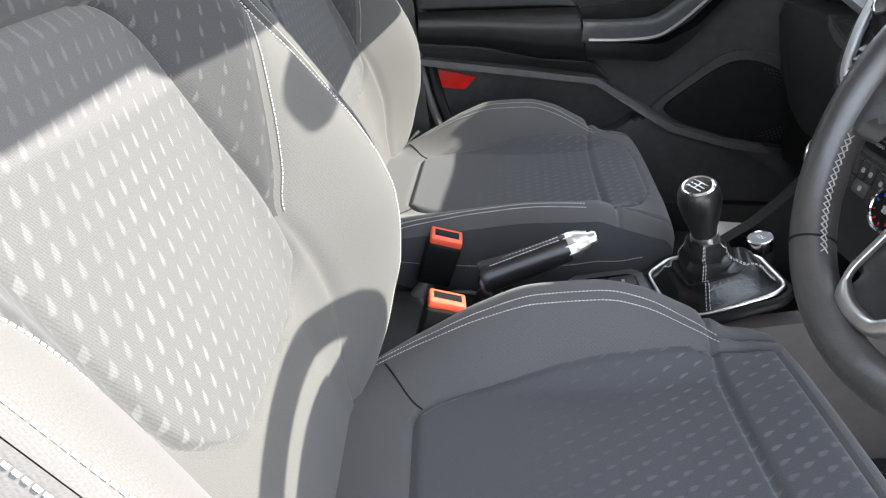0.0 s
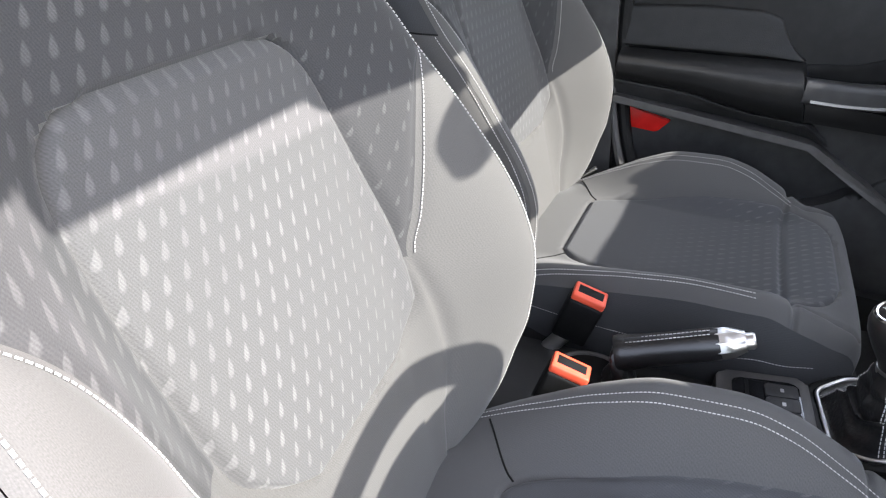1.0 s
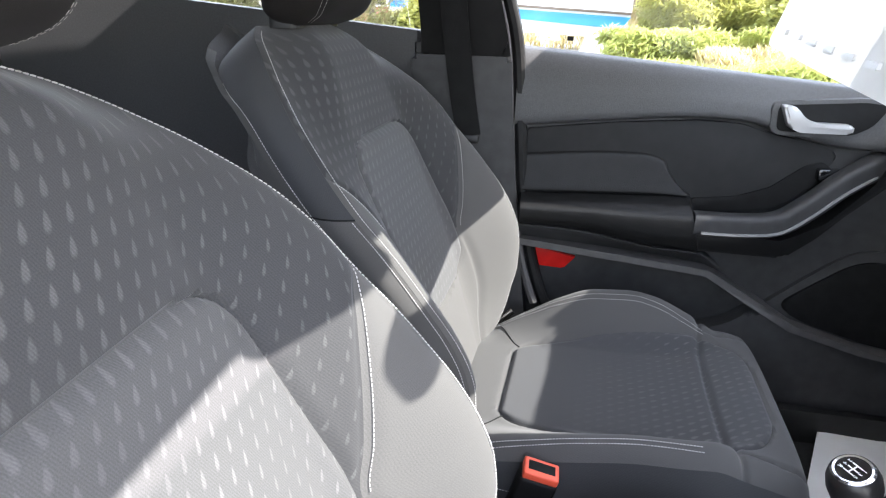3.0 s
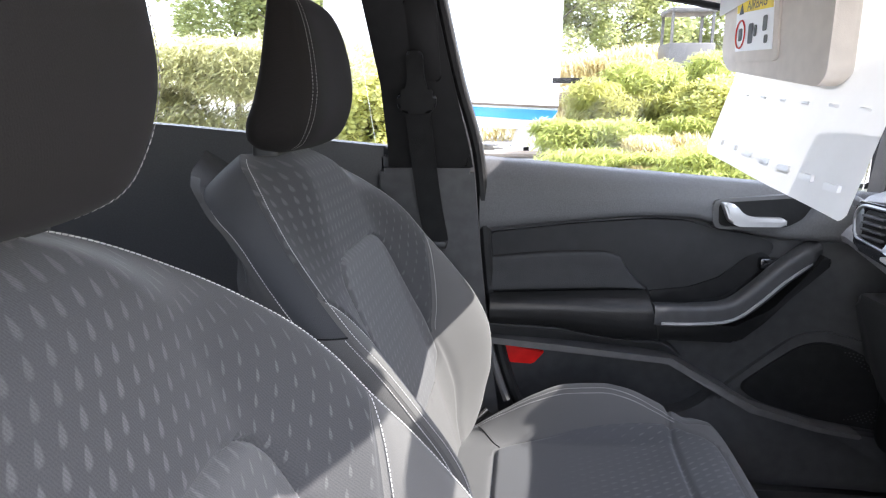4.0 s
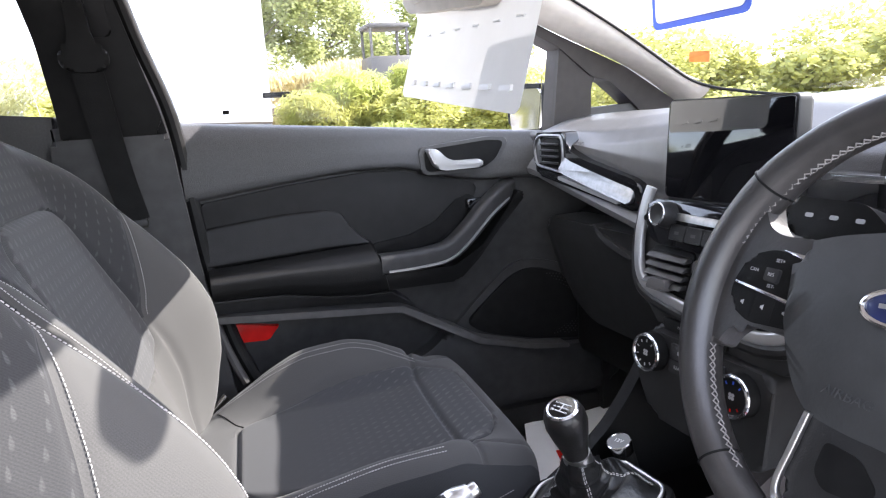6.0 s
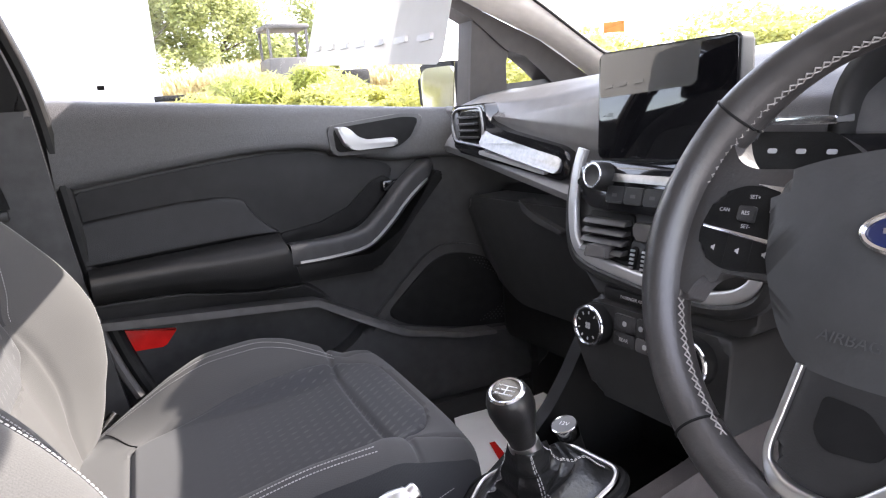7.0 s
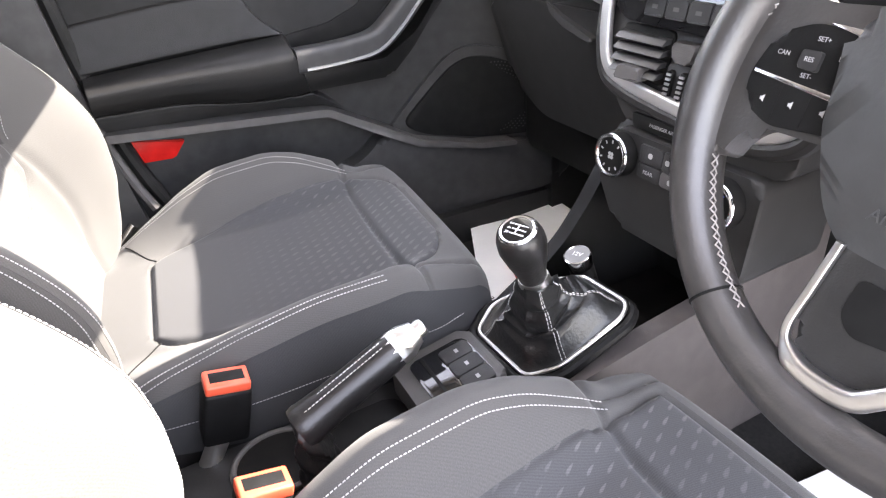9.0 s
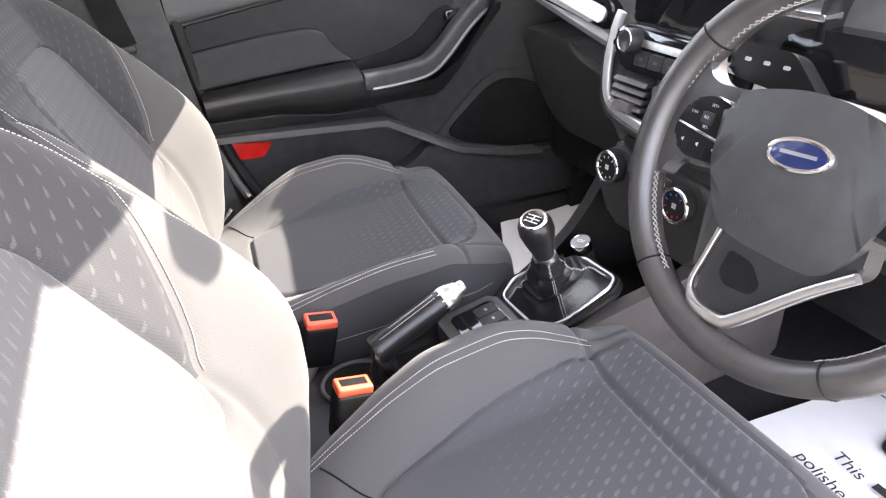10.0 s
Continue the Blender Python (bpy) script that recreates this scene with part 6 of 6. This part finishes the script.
for y0, y1, z0, z1 in ((0.445, 0.459, 1.243, 1.262), (0.405, 0.422, 1.236, 1.266), (0.392, 0.402, 1.245, 1.262), (0.358, 0.372, 1.25, 1.272), (0.352, 0.364, 1.232, 1.244)):
    part("pictogram", slab(rounded([(y0, z0), (y1, z0), (y1, z1), (y0, z1)], 0.004), "x", 0.3360, 0.3355), M_INK, lab)
wal = thing("paper_wallet", (0.335, 0.31, 1.03), "white card wallet with slots hung over the sun visor", "card wallet")
W_LEFT = curve([1.02, 1.06, 1.345], [0.546, 0.548, 0.565])
W_RIGHT = curve([1.00, 1.016, 1.15, 1.275, 1.345], [0.066, 0.068, 0.078, 0.090, 0.098])
def wallet_fn(u, v):
    zb = 1.060 - 0.044 * u + 0.010 * (max(0.0, 1 - u / 0.03) ** 2 + max(0.0, 1 - (1 - u) / 0.03) ** 2)
    z = 1.345 + (zb - 1.345) * v
    y = W_LEFT(z) * (1 - u) + W_RIGHT(z) * u
    return Vector((0.3755 - 0.33 * max(0.0, 1.195 - z) + 0.0015 * math.sin(u * 9), y, z))
part("card", sheet(wallet_fn, span(0, 1, 40, True), span(0, 1, 30)), M_CARD, wal)
for i in range(7):
    y = 0.50 - i * 0.064
    z = 1.082 - i * 0.0052
    part("slot_tab", slab(rounded([(y - 0.016, z - 0.005), (y + 0.016, z - 0.004), (y + 0.018, z + 0.004), (y - 0.014, z + 0.003)], 0.002), "x", 0.002, -0.0035, 0.0008, warp=lambda c: (c[0] + 0.3755 - 0.33 * (1.195 - c[2]), c[1], c[2])), M_WHITE, wal)

for i in range(6):
    y = 0.475 - i * 0.070
    z = 1.160 - i * 0.004
    part("slot_tab", slab([(y - 0.010, z - 0.003), (y + 0.010, z - 0.001), (y + 0.010, z + 0.002), (y - 0.010, z + 0.0)], "x", 0.002, -0.002, 0.0006, warp=lambda c: (c[0] + 0.3755 - 0.33 * (1.195 - c[2]), c[1], c[2])), M_WHITE, wal)
part("top_flap", slab(rounded([(0.548, 1.345), (0.548, 1.292), (0.36, 1.308), (0.345, 1.345)], 0.006), "x", 0.3365, 0.3345), M_CARD, wal)

card = thing("price_card", (0.60, 0.08, 1.12), "white price card with a blue border hung at the windscreen", "price card")
part("border", slab(rounded([(0.180, 1.29), (0.167, 1.122), (-0.012, 1.122), (-0.010, 1.29)], 0.014), "x", 0.602, 0.600), M_BLUE, card)
part("face", slab(rounded([(0.170, 1.28), (0.159, 1.131), (-0.004, 1.131), (-0.002, 1.28)], 0.01), "x", 0.5995, 0.5985), M_PAPER, card)
PM = Matrix(((0, 0, -1, 0.598), (-1, 0, 0, 0), (0, 0.72, 0, 1.178), (0, 0, 0, 1)))
legend("8", 0.085, Matrix.Translation((0, 0.102, 0)) @ PM, card, M_INK)
legend("4", 0.085, Matrix.Translation((0, 0.054, 0)) @ PM, card, M_INK)
# unseen housing; its outline is set by the notch of shade on the driver seat
lampbox = thing("roof_console", (0.43, -0.08, 1.35), "unseen pale roof console under the windscreen header, notching the sun on the driver seat", "roof console")
part("housing", slab(rounded([(-0.352, 1.392), (-0.300, 1.338), (-0.222, 1.318), (-0.10, 1.308), (0.08, 1.310), (0.13, 1.330), (0.17, 1.392)], 0.014), "x", 0.39, 0.455, 0.010), M_HEADLINER, lampbox)
part("lamp_lens", slab(rounded([(-0.17, 1.322), (-0.02, 1.322), (-0.02, 1.352), (-0.17, 1.352)], 0.008), "x", 0.392, 0.386, 0.002), M_WHITE, lampbox, "clear lamp lens")
mir = thing("interior_mirror", (0.50, -0.085, 1.25), "black interior mirror turned towards the driver", "mirror")
mir_at = lambda c: (c[0] - 0.10 * (c[1] + 0.085), c[1] - 0.012, c[2] + 0.020 + 0.20 * (c[1] + 0.085))
part("mirror_body", slab(rounded([(-0.222, 1.272), (-0.205, 1.258), (0.040, 1.254), (0.056, 1.272), (0.050, 1.298), (0.030, 1.312), (-0.200, 1.318), (-0.222, 1.300)], 0.018, 6), "x", 0.53, 0.500, 0.009, back=True, warp=mir_at), M_PLASTIC, mir)
part("mirror_glass", slab(rounded([(-0.212, 1.274), (-0.198, 1.266), (0.036, 1.262), (0.048, 1.276), (0.043, 1.294), (0.026, 1.304), (-0.196, 1.310), (-0.212, 1.297)], 0.014, 6), "x", 0.4995, 0.4975, 0.001, warp=mir_at), M_CHROME, mir, "mirror glass")
part("mirror_stem", sweep([(0.525, -0.085, 1.285), (0.555, -0.055, 1.325), (0.560, -0.02, 1.345)], circle(0.010, 10)), M_PLASTIC, mir)

# wing mirror outside
wing = thing("wing_mirror", (0.78, 0.92, 0.93), "passenger wing mirror in a dark housing", "mirror")
part("housing", slab(rounded([(0.80, 0.96), (1.0, 0.955), (1.01, 1.07), (0.97, 1.09), (0.80, 1.08)], 0.03), "x", 0.92, 0.79, 0.02, 3), M_BLACK, wing)
part("mirror_glass", slab(rounded([(0.815, 0.97), (0.985, 0.965), (0.99, 1.06), (0.96, 1.075), (0.815, 1.07)], 0.02), "x", 0.795, 0.788, 0.002), M_CHROME, wing)
part("mirror_foot", box(0.80, 0.86, 0.70, 0.82, 0.94, 0.98, 0.01), M_BLACK, wing)

# paper floor mats
def mat_paper(pts, z, label, name="paper_mat"):
    t = thing(name, (pts[0][0], pts[0][1], z), label, "paper mat", "paper mats")
    part("paper", slab(rounded(pts, 0.01), "z", z, z + 0.002, warp=lambda c: (c[0], c[1], c[2] + 0.006 * math.sin(c[0] * 19) * math.sin(c[1] * 17))), M_PAPER, t)
    return t
pm = mat_paper([(0.40, 0.20), (0.60, 0.62), (0.69, 0.62), (0.70, 0.60), (0.83, 0.61), (0.80, 0.20)], 0.295, "white printed paper mat in the passenger footwell")
dm = mat_paper([(0.55, -0.20), (0.85, -0.235), (0.85, -0.60), (0.50, -0.60)], 0.295, "white printed paper mat in the driver footwell")
FM = lambda x, y, a: Matrix.Translation((x, y, 0.3045)) @ Matrix.Rotation(radians(a), 4, "Z")
legend("This", 0.030, FM(0.655, -0.345, -97), dm, M_INK)
part("print_bar", box(0.648, 0.662, -0.50, -0.385, 0.304, 0.3046), M_INK, dm)
legend("polished", 0.030, FM(0.605, -0.345, -97), dm, M_INK)
part("print_bar", box(0.598, 0.612, -0.50, -0.425, 0.304, 0.3046), M_INK, dm)
part("red_print", box(0.52, 0.555, -0.42, -0.325, 0.304, 0.3048), M_RED, dm)
part("grey_crest", slab(circle(0.028, 16), "z", 0.304, 0.3046, warp=lambda c: (c[0] + 0.745, c[1] - 0.365, c[2])), M_SATIN, dm)
for y0, y1 in ((-0.595, -0.255),):
    part("print_line", box(0.826, 0.828, y0, y1, 0.304, 0.3046), M_INK, dm)
legend("visit us at", 0.022, FM(0.490, 0.372, -93), pm, M_INK)
part("print_bar", slab([(0.461, 0.310), (0.470, 0.310), (0.470, 0.410), (0.461, 0.410)], "z", 0.304, 0.3046), M_INK, pm)
part("red_print", slab([(0.560, 0.372), (0.580, 0.368), (0.600, 0.456), (0.588, 0.458)], "z", 0.304, 0.3048), M_RED, pm)

# ---------------- outside ----------------
def leaf_mat(name, c1, c2):
    m = mat(name, c1, 0.55, var=0.25, scale=3.0, color2=c2)
    nt = m.node_tree
    tr, mx = nt.nodes.new("ShaderNodeBsdfTranslucent"), nt.nodes.new("ShaderNodeMixShader")
    tr.inputs[0].default_value = (*c2, 1)
    mx.inputs[0].default_value = 0.5
    nt.links.new(nt.nodes["Principled BSDF"].outputs[0], mx.inputs[1])
    nt.links.new(tr.outputs[0], mx.inputs[2])
    nt.links.new(mx.outputs[0], nt.nodes["Material Output"].inputs[0])
    return m


M_LEAF = leaf_mat("leaf_green", (0.20, 0.24, 0.09), (0.43, 0.46, 0.20))
M_LEAF_Y = leaf_mat("leaf_yellow_green", (0.24, 0.28, 0.07), (0.56, 0.55, 0.19))
M_STRAW = leaf_mat("leaf_straw_green", (0.34, 0.35, 0.18), (0.62, 0.61, 0.35))
M_GRASS = leaf_mat("grass_bright", (0.22, 0.29, 0.07), (0.55, 0.58, 0.20))
M_DRY = leaf_mat("grass_dry", (0.51, 0.43, 0.22), (0.75, 0.66, 0.38))
M_BARK = mat("bark", (0.10, 0.08, 0.06), 0.9, bump=0.8, bscale=60)
M_BRICK = mat("brick_wall", (0.30, 0.14, 0.09), 0.85, bump=0.5, bscale=40, var=0.2, scale=6)
M_SLATE = mat("roof_slate", (0.12, 0.11, 0.11), 0.8)
M_TIMBER = mat("weathered_timber", (0.22, 0.18, 0.14), 0.85, bump=0.6, bscale=50)


def leaves(centre, size, n, leaf, seed, tall=False, lump=0.35):
    """A cloud of single leaves with an uneven outline; tall: upright blades."""
    r = random.Random(seed)
    verts, faces = [], []
    blobs = [(r.uniform(-0.8, 0.8), r.uniform(-0.8, 0.8), r.uniform(-0.7, 0.8), r.uniform(lump * 0.6, lump * 1.4)) for _ in range(24)]
    for _ in range(n):
        b = r.choice(blobs)
        d = Vector((r.gauss(0, 1), r.gauss(0, 1), r.gauss(0, 1))).normalized() * b[3] * r.uniform(0.55, 1.05)
        p = Vector(((b[0] + d.x) * size[0], (b[1] + d.y) * size[1], (b[2] + d.z) * size[2])) + Vector(centre)
        if p.z < 0.02:
            continue
        k = leaf * r.uniform(0.6, 1.4)
        a = r.uniform(0, 6.283)
        if tall == "droop":
            t = Vector((math.cos(a), math.sin(a), r.uniform(-1.0, 0.5))).normalized() * k * 2.4
            s = t.cross(Vector((0.3, 0.2, 1))).normalized() * k * 0.13
        elif tall:
            t = Vector((math.cos(a) * 0.75, math.sin(a) * 0.75, 1)).normalized() * k * 2.4
            s = Vector((-math.sin(a), math.cos(a), 0)) * k * 0.16
        else:
            t = Vector((math.cos(a), math.sin(a), r.uniform(-0.8, 0.8))).normalized() * k
            s = t.cross(Vector((r.uniform(-1, 1), r.uniform(-1, 1), 1))).normalized() * k * 0.45
        i = len(verts)
        verts += [tuple(p - t * 0.5), tuple(p + s), tuple(p + t * 0.5), tuple(p - s)]
        faces.append((i, i + 1, i + 2, i + 3))
    me = bpy.data.meshes.new("leaves")
    me.from_pydata(verts, [], faces)
    return me


def bush(name, centre, size, n, leaf, material, label, seed, tall=False, category="bush"):
    me = leaves(centre, size, n, leaf, seed, tall)
    me.materials.append(material)
    ob = new(name, me)
    return tagged(ob, label, category, kind="stuff")


def tree(x, y, h, r, seed, label, material):
    t = thing("tree", (x, y, 0), label, "tree", "trees beyond the yard")
    rr = random.Random(seed)
    bm = bmesh.new()
    trunk = [Vector((x + rr.uniform(-0.1, 0.1) * i, y + rr.uniform(-0.1, 0.1) * i, h * 0.7 * i / 5)) for i in range(6)]
    sweep(trunk, circle(0.16, 8), up=(1, 0, 0), scales=[1.0, 0.85, 0.7, 0.55, 0.4, 0.25], bm=bm)
    for i in range(7):
        b = trunk[2 + i % 3]
        a = rr.uniform(0, 6.283)
        e = b + Vector((math.cos(a) * r * 0.7, math.sin(a) * r * 0.7, rr.uniform(0.5, 1.6)))
        sweep([b, (b + e) / 2 + Vector((0, 0, 0.15)), e], circle(0.06, 6), up=(0.3, 0.2, 1), scales=[1, 0.6, 0.25], bm=bm)
    part("trunk", bm, M_BARK, t)
    me = leaves((x, y, h * 0.72), (r, r, h * 0.40), 15000, 0.17, seed)
    me.materials.append(material)
    ob = new("crown", me)
    ob.parent = t
    ob.matrix_parent_inverse = Matrix.Translation(t.location).inverted()


# white hull on stands beside the car
boat = thing("boat", (0.8, 15.0, 0.0), "white boat hull with a blue stripe standing ashore on blocks", "boat")
part("hull", slab([(-3.4, 0.72), (1.55, 0.55), (1.85, 0.80), (1.93, 1.10), (1.98, 6.0), (-3.4, 6.0)], "y", 14.6, 18), M_WHITE, boat, smooth=False)
part("stripe", slab([(-3.4, 1.08), (1.75, 0.74), (1.92, 0.98), (-3.4, 1.22)], "y", 14.57, 14.62), mat("stripe_blue", (0.03, 0.22, 0.62), 0.4, var=0.05), boat)
part("rubbing_strake", slab([(-3.4, 1.25), (1.92, 1.03), (1.92, 1.08), (-3.4, 1.31)], "y", 14.55, 14.62), M_BARK, boat)
# blue-grey plate paints the shaded part of the white hull
part("hull_shade", slab(rounded([(-3.4, 1.45), (0.3, 1.3), (0.3, 2.2), (0.0, 2.55), (-3.4, 2.6)], 0.2), "y", 14.58, 14.62), mat("hull_shade_grey", (0.45, 0.48, 0.53), 0.4), boat)
part("stand", slab([(0.75, 0.0), (1.75, 0.0), (1.6, 0.12), (1.45, 0.62), (1.05, 0.62), (0.9, 0.12)], "y", 14.9, 15.3, 0.03), M_WHITE, boat)
part("stand", box(-2.6, -2.2, 14.9, 15.3, 0.0, 0.72, 0.03), M_BARK, boat)
pal = thing("pallet_stack", (0.9, 13.6, 0), "weathered timber boards lying on the ground", "timber")
for i in range(5):
    part("board", box(-0.2, 2.2, 13.2 + i * 0.22, 13.38 + i * 0.22, 0.02 + 0.02 * (i % 2), 0.10, 0.01), M_TIMBER, pal)
# planting outside the front window
bush("tall_grass", (3.3, 12.6, 0.50), (1.5, 1.0, 0.95), 46000, 0.10, M_LEAF_Y, "mound of long drooping yellow-green grass", 11, "droop", "grass")
bush("shrub", (4.9, 12.3, 0.75), (1.4, 1.0, 1.1), 24000, 0.08, M_LEAF_Y, "leafy pale green shrub", 12)
bush("tall_grass", (4.2, 13.2, 1.15), (1.5, 0.9, 0.9), 30000, 0.11, M_GRASS, "bright green tuft of tall grass", 13, "droop", "grass")
bush("tall_grass", (2.6, 11.3, 0.30), (1.5, 0.6, 0.55), 26000, 0.09, M_GRASS, "low green grass tufts", 14, "droop", "grass")
bush("dry_grass", (3.4, 10.6, 0.20), (1.0, 0.5, 0.4), 9000, 0.08, M_DRY, "dry straw-coloured grass tuft", 18, True, "grass")
bush("dry_grass", (5.5, 21.0, 1.2), (6.0, 1.5, 1.6), 40000, 0.16, M_DRY, "pale dry grass bank", 15, True, "grass")
bush("shrub", (8.0, 13.0, 0.8), (2.6, 1.4, 0.9), 30000, 0.09, M_LEAF_Y, "yellow-green hedge shrub", 16)
bush("shrub", (11.5, 12.0, 0.9), (3.0, 1.6, 1.1), 30000, 0.1, M_LEAF, "green hedge shrub", 17)
rail = thing("low_railing", (3.4, 16.5, 0), "dark timber railing between the plants", "railing")
part("rail", box(1.9, 6.0, 16.5, 16.6, 1.20, 1.42, 0.01), M_BARK, rail)
for x in (2.7, 4.2, 5.7):
    part("post", box(x, x + 0.14, 16.5, 16.62, 0, 1.25), M_BARK, rail)
# steel trailer beam behind the grass
beam = thing("boat_trailer", (2.1, 12.6, 0.0), "black steel trailer beam on a post beside the boat", "trailer")
part("beam", box(1.62, 3.2, 13.30, 13.40, 1.55, 1.66, 0.01), M_BLACK, beam)
part("post", box(2.20, 2.28, 13.31, 13.39, 0.0, 1.56, 0.005), M_BLACK, beam)
# hedge and trees behind the rear window
bush("hedge", (-3.8, 9.6, 0.9), (3.2, 0.9, 1.1), 90000, 0.075, M_STRAW, "loose straw-green hedge bank", 21, "droop", "hedge")
bush("hedge", (-1.35, 8.4, 0.60), (0.60, 0.6, 0.80), 22000, 0.07, M_LEAF_Y, "yellow-green hedge end", 22, False, "hedge")
for i, (x, y, h, r, m) in enumerate(((-6.0, 24, 7.5, 2.4, M_LEAF), (-9.5, 26, 8.5, 2.6, M_LEAF), (-3.5, 27, 7.0, 2.0, M_LEAF), (4.0, 32, 7.5, 3.0, M_LEAF), (7.5, 33, 8.0, 3.2, M_LEAF), (11.0, 34, 7.5, 3.0, M_LEAF), (15.5, 33, 7.5, 3.0, M_LEAF))):
    tree(x, y, h, r, 40 + i, "broad green tree in full leaf", m)
house = thing("house", (-6, 40, 0), "distant red brick house with a slate roof", "house")
part("wall", box(-11, -4, 38, 46, 0, 5.5), M_BRICK, house, smooth=False)
part("roof", slab([(-11.4, 5.4), (-7.5, 8.4), (-3.6, 5.4)], "y", 37.7, 46.3), M_SLATE, house, smooth=False)
for x in (-9.8, -6.6):
    for z in (1.0, 3.4):
        w = part("window", box(x, x + 1.2, 37.93, 38.02, z, z + 1.2), M_WHITE, house, smooth=False)
        part("pane", box(x + 0.1, x + 1.1, 37.9, 37.93, z + 0.1, z + 1.1), M_SCREEN, w, smooth=False)
lamp = thing("lamp_post", (-6.3, 21, 0), "grey steel lamp post", "lamp post")
part("pole", lathe([(0.09, 0), (0.06, 7)], 10, Matrix.Translation((-6.3, 21, 0))), M_WHITE, lamp)
# dark cab of a tractor among the plants
cab = thing("tractor", (6.2, 19.0, 0), "dark tractor with a glazed cab behind the grass", "tractor")
part("bonnet", box(6.9, 8.6, 18.6, 19.5, 1.3, 2.4, 0.1), M_BLACK, cab)
part("cab_roof", box(5.45, 6.75, 18.5, 19.6, 3.60, 3.74, 0.05), M_PLASTIC_G, cab)
for x, y in ((5.5, 18.55), (6.62, 18.55), (5.5, 19.5), (6.62, 19.5)):
    part("cab_post", box(x, x + 0.07, y, y + 0.07, 2.2, 3.62), M_PLASTIC_G, cab)
part("cab_base", box(5.45, 6.75, 18.5, 19.6, 0.7, 2.8, 0.05), M_PLASTIC_G, cab)
for x in (5.9, 8.1):
    part("wheel", lathe([(0.4, -0.2), (0.82, -0.2), (0.88, 0), (0.82, 0.2), (0.4, 0.2)], 24, Matrix.Translation((x, 18.2, 0.88)) @ Matrix.Rotation(radians(90), 4, "X")), M_RUBBER, cab)
# paper sticker on the glass
tagged(part("windscreen_sticker", slab([(0.465, 1.095), (0.525, 1.100), (0.525, 1.122), (0.465, 1.118)], "x", 0.993, 0.995), mat("amber", (0.8, 0.25, 0.05), 0.5)), "orange and white paper sticker on the windscreen", "sticker")
bush("hedge", (14.0, 1.5, 1.0), (2.0, 5.0, 1.4), 60000, 0.1, M_LEAF_Y, "sunlit yellow-green hedge ahead of the car", 31, False, "hedge")
bush("hedge", (9.5, 7.5, 0.9), (2.8, 2.8, 1.3), 50000, 0.1, M_LEAF_Y, "sunlit hedge beside the yard", 32, False, "hedge")
bush("tall_grass", (3.7, 9.2, 0.12), (2.5, 0.9, 0.42), 36000, 0.08, M_GRASS, "low rough grass beside the yard", 33, "droop", "grass")
# bonnet of the car itself
tagged(part("car_bonnet", sheet(lambda u, v: Vector((1.18 + 0.95 * v, u * (0.70 - 0.06 * v), 0.975 - 0.18 * v ** 1.6 - 0.05 * u * u)), span(-1, 1, 20), span(0, 1, 14)), M_WHITE), "white bonnet of the car", "car body", kind="structure")
